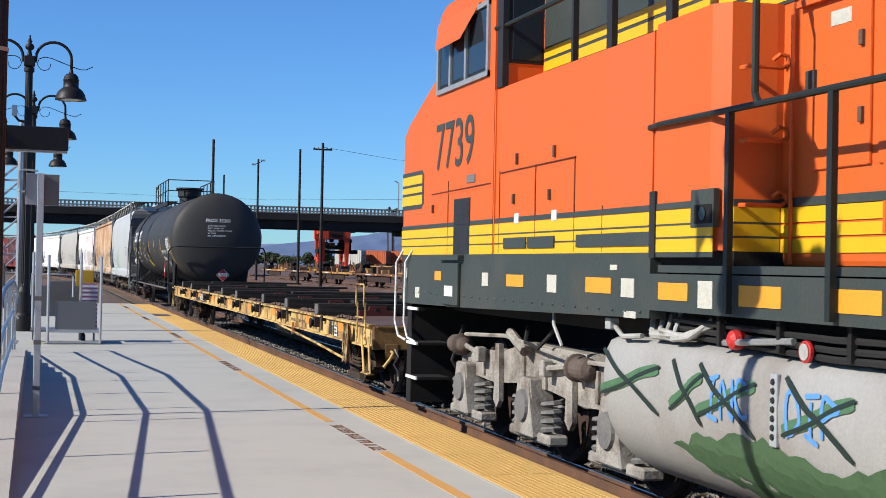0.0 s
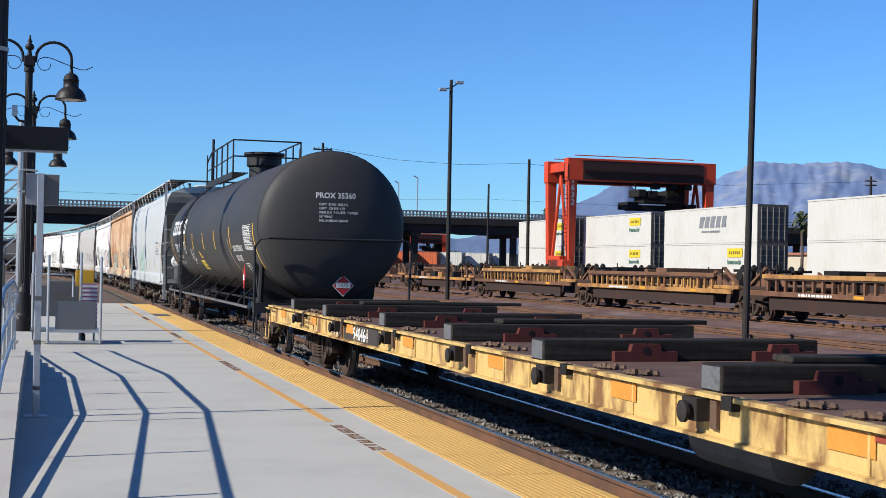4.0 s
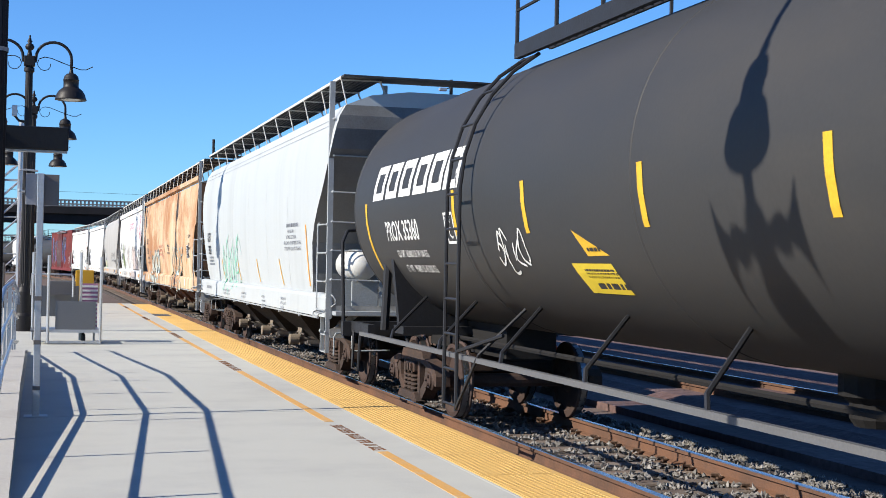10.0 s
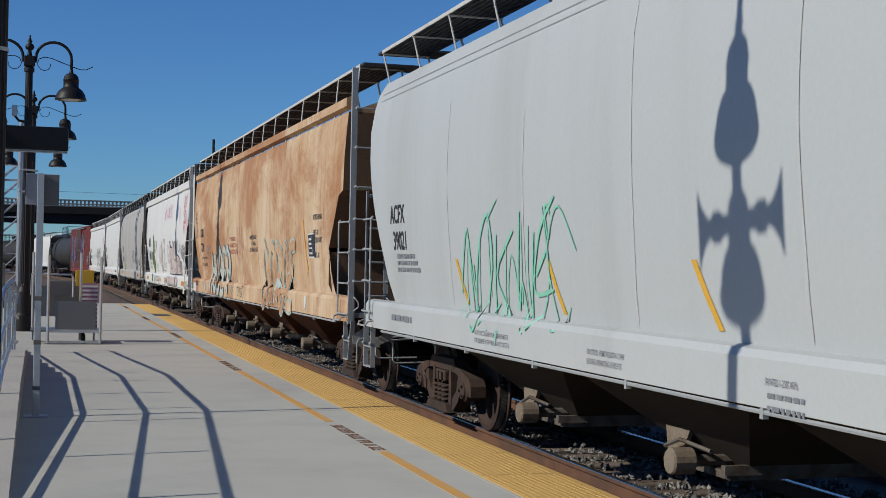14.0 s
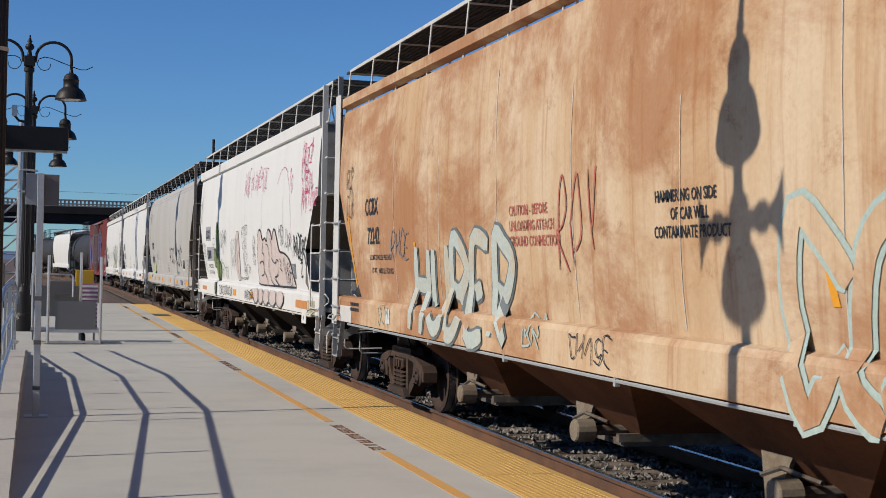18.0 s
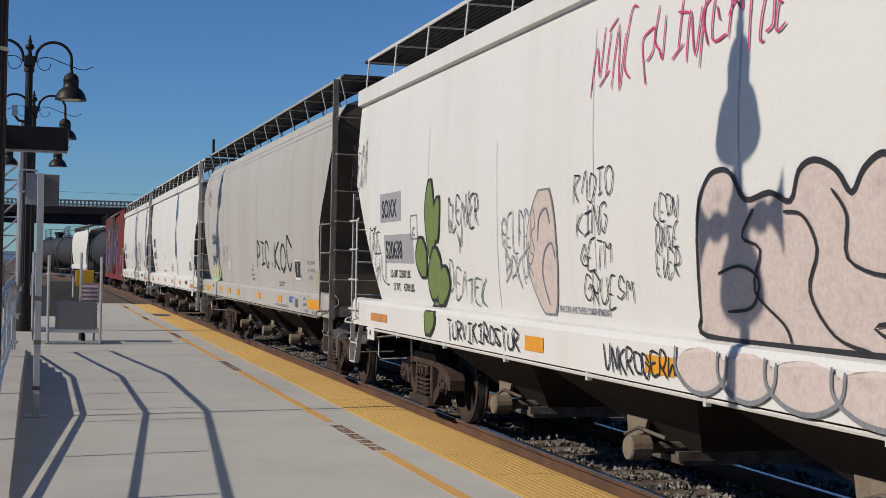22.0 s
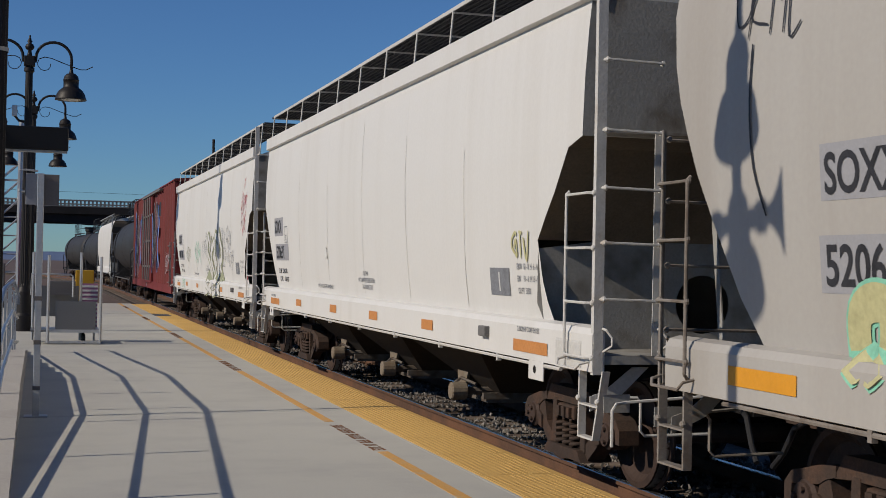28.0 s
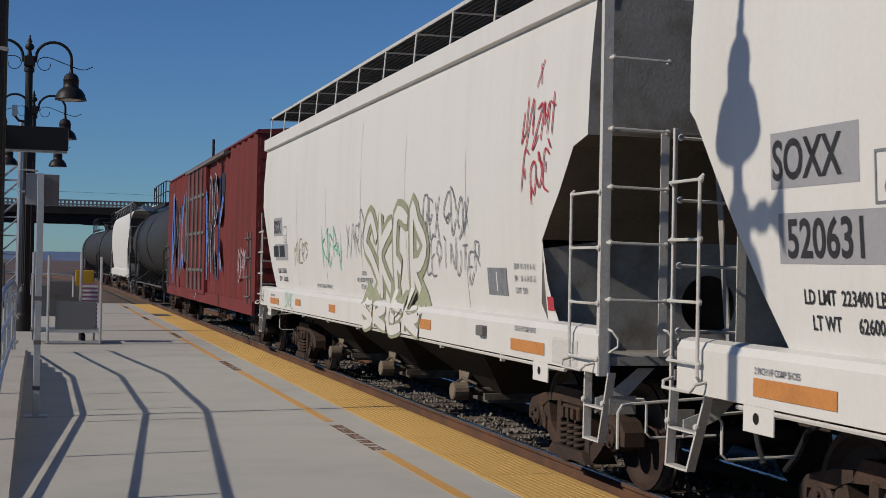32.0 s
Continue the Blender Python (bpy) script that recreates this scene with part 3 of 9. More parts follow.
    # bent grab loop at the foot of the ladder and small handles on the posts
    part("grab_loop", B(tube, [(-1.60, Y(di + 0.06), 1.15), (-1.68, Y(di + 0.05), 1.13), (-1.70, Y(di + 0.01), 1.08), (-1.70, Y(d0 + 0.12), 1.08), (-1.68, Y(d0 + 0.08), 1.12), (-1.60, Y(d0 + 0.06), 1.14)], 0.012, 6), trim, car)
    for x in (-1.52, inner_x + 0.005):
        part("post_handle", B(tube, [(x, Y(d0), 1.40), (x + 0.01, Y(d0 - 0.05), 1.39), (x + 0.05, Y(d0 - 0.07), 1.33), (x + 0.05, Y(d0 - 0.07), 1.27), (x, Y(d0 - 0.01), 1.22)], 0.0105, 6), trim, car)
    # flat-bar stirrup: one straight leg, one slanting in
    legs = ((d0 + 0.28, d0 + 0.29), (d0 - 0.18, d0 + 0.0)) if square and near else ((d0 + 0.02, d0 - 0.04), (d0 + 0.53, d0 + 0.27)) if square else ((d0 + 0.40, d0 + 0.40), (d0 + 0.02, d0 + 0.02))
    step = part("stirrup", B(box, -1.60, -1.53, min(Y(legs[0][1]), Y(legs[1][1])), max(Y(legs[0][1]), Y(legs[1][1])), 0.53, 0.545), trim, car)
    for a, b in legs:
        part("step_leg", B(prism, [(Y(a) - 0.011, 1.08), (Y(a) + 0.011, 1.08), (Y(b) + 0.011, 0.53), (Y(b) - 0.011, 0.53)], "x", -1.598, -1.535), trim, step)
        bolts(step, [(-1.603, Y(a * 0.55 + b * 0.45), 0.84)])
    k = 0.52
    part("step_rung", B(box, -1.60, -1.545, min(Y(p + (q - p) * k) for p, q in legs), max(Y(p + (q - p) * k) for p, q in legs), 0.79, 0.803), trim, step)
    # slanting plate under the corner, with the bent handle of the uncoupling lever before it
    part("brace_plate", B(prism, [(-1.56, 0.74), (-1.30, 0.86), (-1.06, 1.09), (-1.20, 1.09), (-1.44, 0.90), (-1.56, 0.86)], "y", min(Y(d0 + 0.14), Y(d0 + 0.15)), max(Y(d0 + 0.14), Y(d0 + 0.15))), M_trim_white if body is M_cream else M_end_plate, car)
    lever = part("uncoupling_lever", B(tube, [(-1.50, Y(d0 - 0.16), 0.50), (-1.50, Y(d0 - 0.16), 0.78), (-1.47, Y(d0 - 0.16), 0.83), (-1.38, Y(d0 - 0.14), 0.84), (-0.20, Y(d0 - 0.22), 0.92)], 0.0125, 6), trim, car)
    part("lever_bracket", B(box, -1.56, -1.34, min(Y(d0 - 0.12), Y(d0 - 0.13)), max(Y(d0 - 0.12), Y(d0 - 0.13)), 0.76, 0.90), M_end_plate, lever)
    part("retainer_pipe", B(tube, [(-1.34, Y(d0 + 0.02), 0.86), (-1.22, Y(d0), 0.86), (-1.19, Y(d0), 0.82), (-1.19, Y(d0), 0.60), (-1.15, Y(d0), 0.56), (-0.6, Y(d0 - 0.02), 0.57)], 0.0125, 6), trim, car)
    part("air_hose", B(tube, [(-0.36, Y(d0 - 0.05), 0.80), (-0.38, Y(d0 - 0.22), 0.72), (-0.40, Y(d0 - 0.34), 0.52), (-0.42, Y(d0 - 0.46), 0.40)], 0.024, 8), M_black, car, "black rubber air hose")
    # jacking pad with its oval hole, whose shade is a dark disc
    dj = 1.55 if near else 1.28
    if body is M_cream:
        pad = bar("jack_pad", -1.602, -1.588, dj - 0.18, dj + 0.18, 0.895, 1.085, body, bev=0.004)
        bar("pad_web", -1.588, -1.30, dj - 0.17, dj + 0.17, 1.0, 1.035, body)
        part("pad_hole_disc", B(lathe, [(0.036, -1.6045), (0.001, -1.6045)], "x", 12, at=(0, Y(dj - s * 0.02), 0.985), caps=False), M_under, pad, "dark disc standing for the shade in a hole")


def hopper(name_label, front, back, body, slope, levels, lip, trim, seams, roof_trim=None, white_tank=False):
    """levels: height, half width, how far the near and the far end are set in. lip: top edge as (z0, z1, half width)."""
    length = back - front
    h = length / 2
    car = thing("hopper_car", name_label, "hopper car", "freight train")
    TRAIN.append((car, front, length))
    trim = trim or body
    lo, hi = levels[0], levels[-1]
    for s in (-1, 1):
        bm = bmesh.new()
        quad_ring(bm, [[(s * w, -h + a + (2 * h - a - b) * k / 8, z) for k in range(9)] for z, w, a, b in levels], close=False, caps=False)
        part("side_sheet", bm, body, car, smooth=True)
        prof = [(z, w, a if s < 0 else b) for z, w, a, b in levels]
        knee = max(range(len(prof)), key=lambda k: prof[k][2])
        upper = [q for q in prof if q[0] > 2.9] if lip else []
        # The darkness below the overhanging body is put into the slope sheet's colour.
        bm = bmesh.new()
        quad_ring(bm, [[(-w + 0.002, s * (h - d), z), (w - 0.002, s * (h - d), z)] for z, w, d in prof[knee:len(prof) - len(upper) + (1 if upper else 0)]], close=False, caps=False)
        part("slope_sheet", bm, slope, car, "sloping brown end sheet, shade put into its colour")
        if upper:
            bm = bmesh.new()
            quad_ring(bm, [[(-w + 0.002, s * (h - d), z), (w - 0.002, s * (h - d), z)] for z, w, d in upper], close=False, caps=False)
            # White cars' upper ends: their shade is put into this grey.
            part("end_sheet", bm, M_end_plate if slope is not M_slope_rust else slope, car, "upright grey end sheet, shade put into its colour")
        zk, wk, dk = prof[knee]
        yk, zh = s * (h - dk), 1.56
        bm = bmesh.new()
        if zk > 1.9:
            ring = arc(0.03, zh, 0.265, 0, 360, 24)[:24]
            rim = []
            for px, pz in ring:
                f = 1.0 / max(abs(px) / (wk - 0.006), (pz - zh) / (zk + 0.02 - zh) if pz > zh else (zh - pz) / (zh - 1.14))
                rim.append((px * f, zh + (pz - zh) * f))
            inner = [bm.verts.new((px, yk, pz)) for px, pz in ring]
            outer = [bm.verts.new((px, yk, pz)) for px, pz in rim]
            for k in range(24):
                bm.faces.new((inner[k], inner[(k + 1) % 24], outer[(k + 1) % 24], outer[k]))
            bmesh.ops.solidify(bm, geom=bm.faces[:], thickness=0.012)
        else:
            box(bm, -wk + 0.006, wk - 0.006, yk - 0.006, yk + 0.006, 1.14, zk + 0.01)
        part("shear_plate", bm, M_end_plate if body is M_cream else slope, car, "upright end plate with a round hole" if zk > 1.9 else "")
        # side sill with a rolled top
        bm = bmesh.new()
        prism(bm, [(s * 1.50, 1.42), (s * 1.575, 1.40), (s * 1.605, 1.35), (s * 1.605, 1.06), (s * 1.52, 1.04), (s * 1.50, 1.06)], "y", -h + (0.29 if body is M_cream else 0.36 if body is M_pale else 0.10), h - 0.20)
        part("side_sill", bm, body, car)
        bm = bmesh.new()
        tube(bm, [(s * 1.585, -h + 1.0, 1.03), (s * 1.585, h - 1.0, 1.03)], 0.016, 6)
        for k in range(7):
            y = -h + 2.6 + (2 * h - 5.2) * k / 6
            box(bm, s * 1.58 - 0.02, s * 1.58 + 0.02, y - 0.02, y + 0.02, 0.99, 1.06)
        part("pipe_rail", bm, trim, car)
    top, w = hi[0], hi[1]
    a, b = hi[2], hi[3]
    bm = bmesh.new()
    sec = [(-w, top), (-w * 0.72, top + 0.16), (-0.4, top + 0.24), (0.4, top + 0.24), (w * 0.72, top + 0.16), (w, top)]
    quad_ring(bm, [[(x, y, z) for x, z in sec] for y in (-h + a, h - b)], close=False, caps=False)
    for y in (-h + a, h - b):
        bm.faces.new([bm.verts.new((x, y, z)) for x, z in sec])
    part("roof", bm, body, car)
    if lip:
        z0, z1, lw = lip
        for s in (-1, 1):
            bm = bmesh.new()
            prism(bm, [(s * (w - 0.06), z0), (s * lw, z0 + 0.03), (s * lw, z1 - 0.02), (s * (lw - 0.05), z1), (s * (w - 0.1), z1)], "y", -h + a - 0.02, h - b + 0.02)
            part("top_chord", bm, body, car)
    # hatch trough and roof walks
    bm = bmesh.new()
    for k in range(5):
        y = -h + 2.2 + (2 * h - 4.4) * k / 4
        lathe(bm, [(0.42, top + 0.2), (0.42, top + 0.33), (0.34, top + 0.38), (0.05, top + 0.40)], n=16, at=(0, y, 0))
    part("hatch_trough", bm, body, car)
    gz = 4.70
    for s in (-1, 1):
        bm = bmesh.new()
        for k in range(9):
            x = s * (1.44 - 0.075 * k)
            box(bm, x - 0.012, x + 0.012, -h + 0.25, h - 0.25, gz - 0.045, gz - 0.005)
        n = int(2 * h / 0.07)
        for k in range(n):
            y = -h + 0.3 + (2 * h - 0.6) * k / (n - 1)
            box(bm, min(s * 0.83, s * 1.45), max(s * 0.83, s * 1.45), y - 0.007, y + 0.007, gz - 0.045, gz - 0.010)
        part("roof_walk", bm, M_grate, car, "dark steel grating roof walk")
        br = bmesh.new()
        n = int(2 * h / 1.45)
        for k in range(n + 1):
            y = -h + 0.28 + (2 * h - 0.56) * k / n
            tube(br, [(s * (w - 0.03), y, top - 0.02), (s * 1.455, y, gz - 0.03)], 0.012, 5)
            box(br, min(s * 0.82, s * 1.46), max(s * 0.82, s * 1.46), y - 0.012, y + 0.012, gz - 0.065, gz - 0.047)
            tube(br, [(s * 0.85, y, gz - 0.05), (s * 0.75, y, top + 0.17)], 0.015, 5)
        box(br, s * 1.458 - 0.006, s * 1.458 + 0.006, -h + 0.25, h - 0.25, gz - 0.045, gz - 0.004)
        part("walk_frame", br, roof_trim or trim, car)
    for s in (-1, 1):
        y = s * (h - 0.30)
        part("end_walk", B(box, -1.46, 1.46, y - 0.28, y + 0.28, gz - 0.04, gz - 0.01), M_grate, car, "dark steel grating end walk")
        end_frame(car, s, h, body, slope, trim)
        coupler(car, s * h, s)
        add_truck(car, s * (h - 2.05))
    # air reservoir under the near slope sheet
    if white_tank:
        part("air_reservoir", B(lathe, [(0.02, 0.26), (0.13, 0.29), (0.20, 0.36), (0.235, 0.46), (0.24, 0.55), (0.24, 0.95), (0.246, 0.955), (0.246, 0.975), (0.24, 0.98), (0.24, 1.25), (0.235, 1.34), (0.20, 1.44), (0.13, 1.51), (0.02, 1.54)], "y", 18, at=(-1.02, -h, 1.86)), M_tank_white, car, "white air reservoir", smooth=True)
        bm = bmesh.new()
        for y in (0.6, 1.2):
            box(bm, -1.15, -0.75, -h + y - 0.03, -h + y + 0.03, 1.1, 1.62)
        box(bm, -1.5, 1.5, -h + 0.1, -h + 1.7, 1.10, 1.16)
        part("brake_shelf", bm, trim, car)
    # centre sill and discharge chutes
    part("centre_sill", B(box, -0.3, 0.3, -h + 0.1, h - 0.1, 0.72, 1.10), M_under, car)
    reach = h - 3.6
    bays = (-1.5, -0.5, 0.5, 1.5) if slope is M_slope_rust else (-1, 0, 1)
    for k in bays:
        q = reach / len(bays)
        y0 = 2 * k * q
        bm = bmesh.new()
        quad_ring(bm, [[(-1.5, y0 - q, 1.10), (1.5, y0 - q, 1.10), (1.5, y0 + q, 1.10), (-1.5, y0 + q, 1.10)],
                       [(-0.75, y0 - 0.33, 0.42), (0.75, y0 - 0.33, 0.42), (0.75, y0 + 0.33, 0.42), (-0.75, y0 + 0.33, 0.42)]])
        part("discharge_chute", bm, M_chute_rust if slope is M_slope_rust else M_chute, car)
        gate = part("outlet_gate", B(box, -0.95, 0.95, y0 - 0.40, y0 + 0.40, 0.36, 0.42, bev=0.008), M_gate, car, "weathered outlet gate")
        for d in (-0.39, 0.39):
            part("gate_rail", B(box, -1.0, 0.97, y0 + d - 0.03, y0 + d + 0.03, 0.40, 0.47), M_gate, gate)
        part("gate_hanger", B(prism, [(y0 + 0.08, 0.70), (y0 + 0.52, 0.74), (y0 + 0.44, 0.34), (y0 + 0.30, 0.34)], "x", -1.02, -0.985), M_gate_pale, gate, "pale rust-stained bracket plate")
        part("gate_shaft", B(tube, [(-1.22, y0 - 0.12, 0.47), (-0.8, y0 - 0.12, 0.47)], 0.045, 8), M_gate, gate)
        part("shaft_cap", B(lathe, [(0.03, -1.30), (0.09, -1.295), (0.10, -1.28), (0.10, -1.12), (0.08, -1.11), (0.02, -1.10)], "x", 14, at=(0, y0 - 0.12, 0.47)), M_gate_pale, gate, "round capstan on the gate shaft")
        part("gate_lever", B(tube, [(-1.05, y0 - 0.3, 0.56), (-1.1, y0 + 0.1, 0.60), (-1.1, y0 + 0.35, 0.52)], 0.018, 5), M_gate, gate)
        part("pinion", B(lathe, [(0.05, -1.07), (0.06, -1.06), (0.06, -1.02)], "x", 10, at=(0, y0 + 0.2, 0.45)), M_gate, gate)
    side = Side(car, [(1.04, 1.605), (1.36, 1.605), (1.41, levels[0][1])] + [(z, w) for z, w, a, b in levels[1:]])
    for k in range(1, seams):
        u = -h + 1.5 + (2 * h - 3.0) * k / seams
        bm = bmesh.new()
        quad_ring(bm, [[side.at(u + d, z, -0.002 if d == 0 else -0.0065) for d in (-0.03, 0, 0.03)] for z in [1.45 + (hi[0] - 1.5) * j / 10 for j in range(11)]], close=False, caps=False)
        part("weld_seam", bm, body, car, smooth=True)
        bm = bmesh.new()
        wave = [(u + 0.04 + 0.02 * math.sin(j * 0.5 + 2 * k), 1.46 + (hi[0] - 1.75 - 0.35 * (k % 3)) * j / 9) for j in range(10)]
        ribbon(bm, side, wave, 0.009, -0.001)
        part("seam_stain", bm, M_stain_run, car)
    return car, side, h


M_grate = mat("grating", (0.041, 0.041, 0.041), 0.7, 0.3, var=0.2)
M_tank_white = mat("reservoir_white", (0.459, 0.451, 0.429), 0.5, var=0.06, scale=3)
# Chute brown with the shade under the car put into its colour.
M_chute = mat("chute_brown_shade", (0.032, 0.025, 0.02), 0.9, spec=0.15, var=0.2, scale=1.2)
M_chute_rust = mat("chute_rust", (0.12, 0.05, 0.026), 0.9, spec=0.15, var=0.2, scale=1.2, second=(0.07, 0.03, 0.018), amount=0.45)
M_stain_run = mat("stain_run", (0.40, 0.385, 0.355), 0.7, var=0.25, scale=2, bump=0.0, second=(0.48, 0.465, 0.44), amount=0.5)
M_gate_pale = mat("gate_pale", (0.17, 0.14, 0.105), 0.8, var=0.2, scale=6, second=(0.13, 0.09, 0.06), amount=0.42)
M_gate = mat("gate_metal", (0.126, 0.111, 0.096), 0.75, 0.2, var=0.2, scale=5, second=(0.067, 0.044, 0.031), amount=0.45)
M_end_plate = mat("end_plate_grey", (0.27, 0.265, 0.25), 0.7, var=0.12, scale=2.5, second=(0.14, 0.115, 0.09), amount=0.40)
# Brown darkened to hold the shade inside the car ends.
M_slope = mat("slope_brown_shade", (0.115, 0.09, 0.064), 0.85, var=0.15, scale=0.8, second=(0.075, 0.058, 0.043), amount=0.5)
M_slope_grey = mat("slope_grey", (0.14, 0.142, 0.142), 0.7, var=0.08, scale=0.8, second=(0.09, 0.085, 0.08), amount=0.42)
M_slope_rust = mat("slope_rust", (0.111, 0.063, 0.037), 0.85, var=0.2, scale=1.5)
M_pale = mat("paint_pale_grey", (0.375, 0.39, 0.39), 0.5, var=0.03, scale=0.5, fine=25, bump=0.03, second=(0.33, 0.34, 0.335), amount=0.40, stretch=(1, 2.0, 0.18))


def rust_mat(name, cream, tan, rust):
    """Faded cream paint: tan run-down streaks, rust clouds that bleed downwards, dark hairline runs."""
    m = mat(name, cream, 0.78, var=0.06, scale=0.9, fine=28, bump=0.08, second=tan, amount=0.50, stretch=(1, 1.5, 0.45), spread=0.20)
    n, l = m.node_tree.nodes, m.node_tree.links
    hsv = n["Hue/Saturation/Value"]
    skin = hsv.inputs["Color"].links[0].from_socket
    tc = n["Texture Coordinate"]

    def layer(under, scale, stretch, detail, rough, low, high, most, colour):
        mp = n.new("ShaderNodeMapping")
        mp.inputs["Scale"].default_value = stretch
        l.new(tc.outputs["Object"], mp.inputs["Vector"])
        tex = n.new("ShaderNodeTexNoise")
        tex.inputs["Scale"].default_value, tex.inputs["Detail"].default_value, tex.inputs["Roughness"].default_value = scale, detail, rough
        tex.inputs["Distortion"].default_value = 0.35
        l.new(mp.outputs["Vector"], tex.inputs["Vector"])
        cut = n.new("ShaderNodeMapRange")
        cut.interpolation_type = "SMOOTHSTEP"
        cut.inputs["From Min"].default_value, cut.inputs["From Max"].default_value, cut.inputs["To Max"].default_value = low, high, most
        l.new(tex.outputs["Fac"], cut.inputs["Value"])
        mix = n.new("ShaderNodeMix")
        mix.data_type = "RGBA"
        mix.inputs["B"].default_value = (*colour, 1)
        l.new(cut.outputs["Result"], mix.inputs["Factor"])
        l.new(under, mix.inputs["A"])
        return mix.outputs["Result"]

    skin = layer(skin, 0.40, (1, 0.7, 1.1), 13, 0.72, 0.435, 0.59, 0.74, rust)
    skin = layer(skin, 4.2, (1, 2.0, 0.11), 7, 0.66, 0.48, 0.74, 0.58, rust)
    skin = layer(skin, 1.9, (1, 0.8, 0.9), 13, 0.80, 0.53, 0.66, 0.55, [c * 0.8 for c in rust])
    l.new(skin, hsv.inputs["Color"])
    return m


M_rusty = rust_mat("paint_rusted", (0.50, 0.385, 0.265), (0.42, 0.275, 0.155), (0.27, 0.104, 0.037))
M_cream = mat("paint_white", (0.56, 0.552, 0.532), 0.5, var=0.025, scale=0.4, fine=25, bump=0.03, second=(0.505, 0.49, 0.46), amount=0.40, stretch=(1, 2.2, 0.16))
M_dull = mat("paint_dull_grey", (0.348, 0.333, 0.311), 0.6, var=0.03, scale=0.4, fine=25, bump=0.03, second=(0.296, 0.274, 0.248), amount=0.42, stretch=(1, 2.2, 0.16))
M_trim_white = mat("trim_white", (0.459, 0.451, 0.429), 0.6, var=0.1, scale=3, second=(0.311, 0.266, 0.222), amount=0.32)
M_trim_grey = mat("trim_grey", (0.266, 0.281, 0.289), 0.6, var=0.1, scale=3)
M_trim_old = mat("trim_weathered", (0.20, 0.18, 0.16), 0.65, var=0.15, scale=3, second=(0.12, 0.095, 0.075), amount=0.45)
M_trim_dark = mat("trim_dark", (0.126, 0.122, 0.118), 0.6, var=0.15, scale=3)

ROUND = [(1.41, 1.50, 1.72, 1.35), (1.7, 1.54, 1.74, 1.12), (2.2, 1.58, 1.62, 0.80), (2.5, 1.60, 1.38, 0.62), (2.75, 1.61, 1.08, 0.50), (3.0, 1.61, 0.77, 0.38), (3.25, 1.605, 0.53, 0.30), (3.6, 1.59, 0.24, 0.25), (3.9, 1.54, 0.16, 0.25), (4.1, 1.48, 0.16, 0.25), (4.26, 1.38, 0.2, 0.25)]
SQUARE = [(1.41, 1.50, 1.38, 1.46), (1.58, 1.52, 1.50, 1.33), (1.75, 1.54, 1.57, 1.20), (2.11, 1.57, 1.64, 0.94), (2.3, 1.58, 1.44, 0.80), (2.5, 1.59, 1.21, 0.66), (2.86, 1.60, 0.88, 0.40), (2.93, 1.60, 0.58, 0.32), (3.4, 1.59, 0.57, 0.30), (3.8, 1.565, 0.56, 0.30), (4.05, 1.54, 0.56, 0.30)]
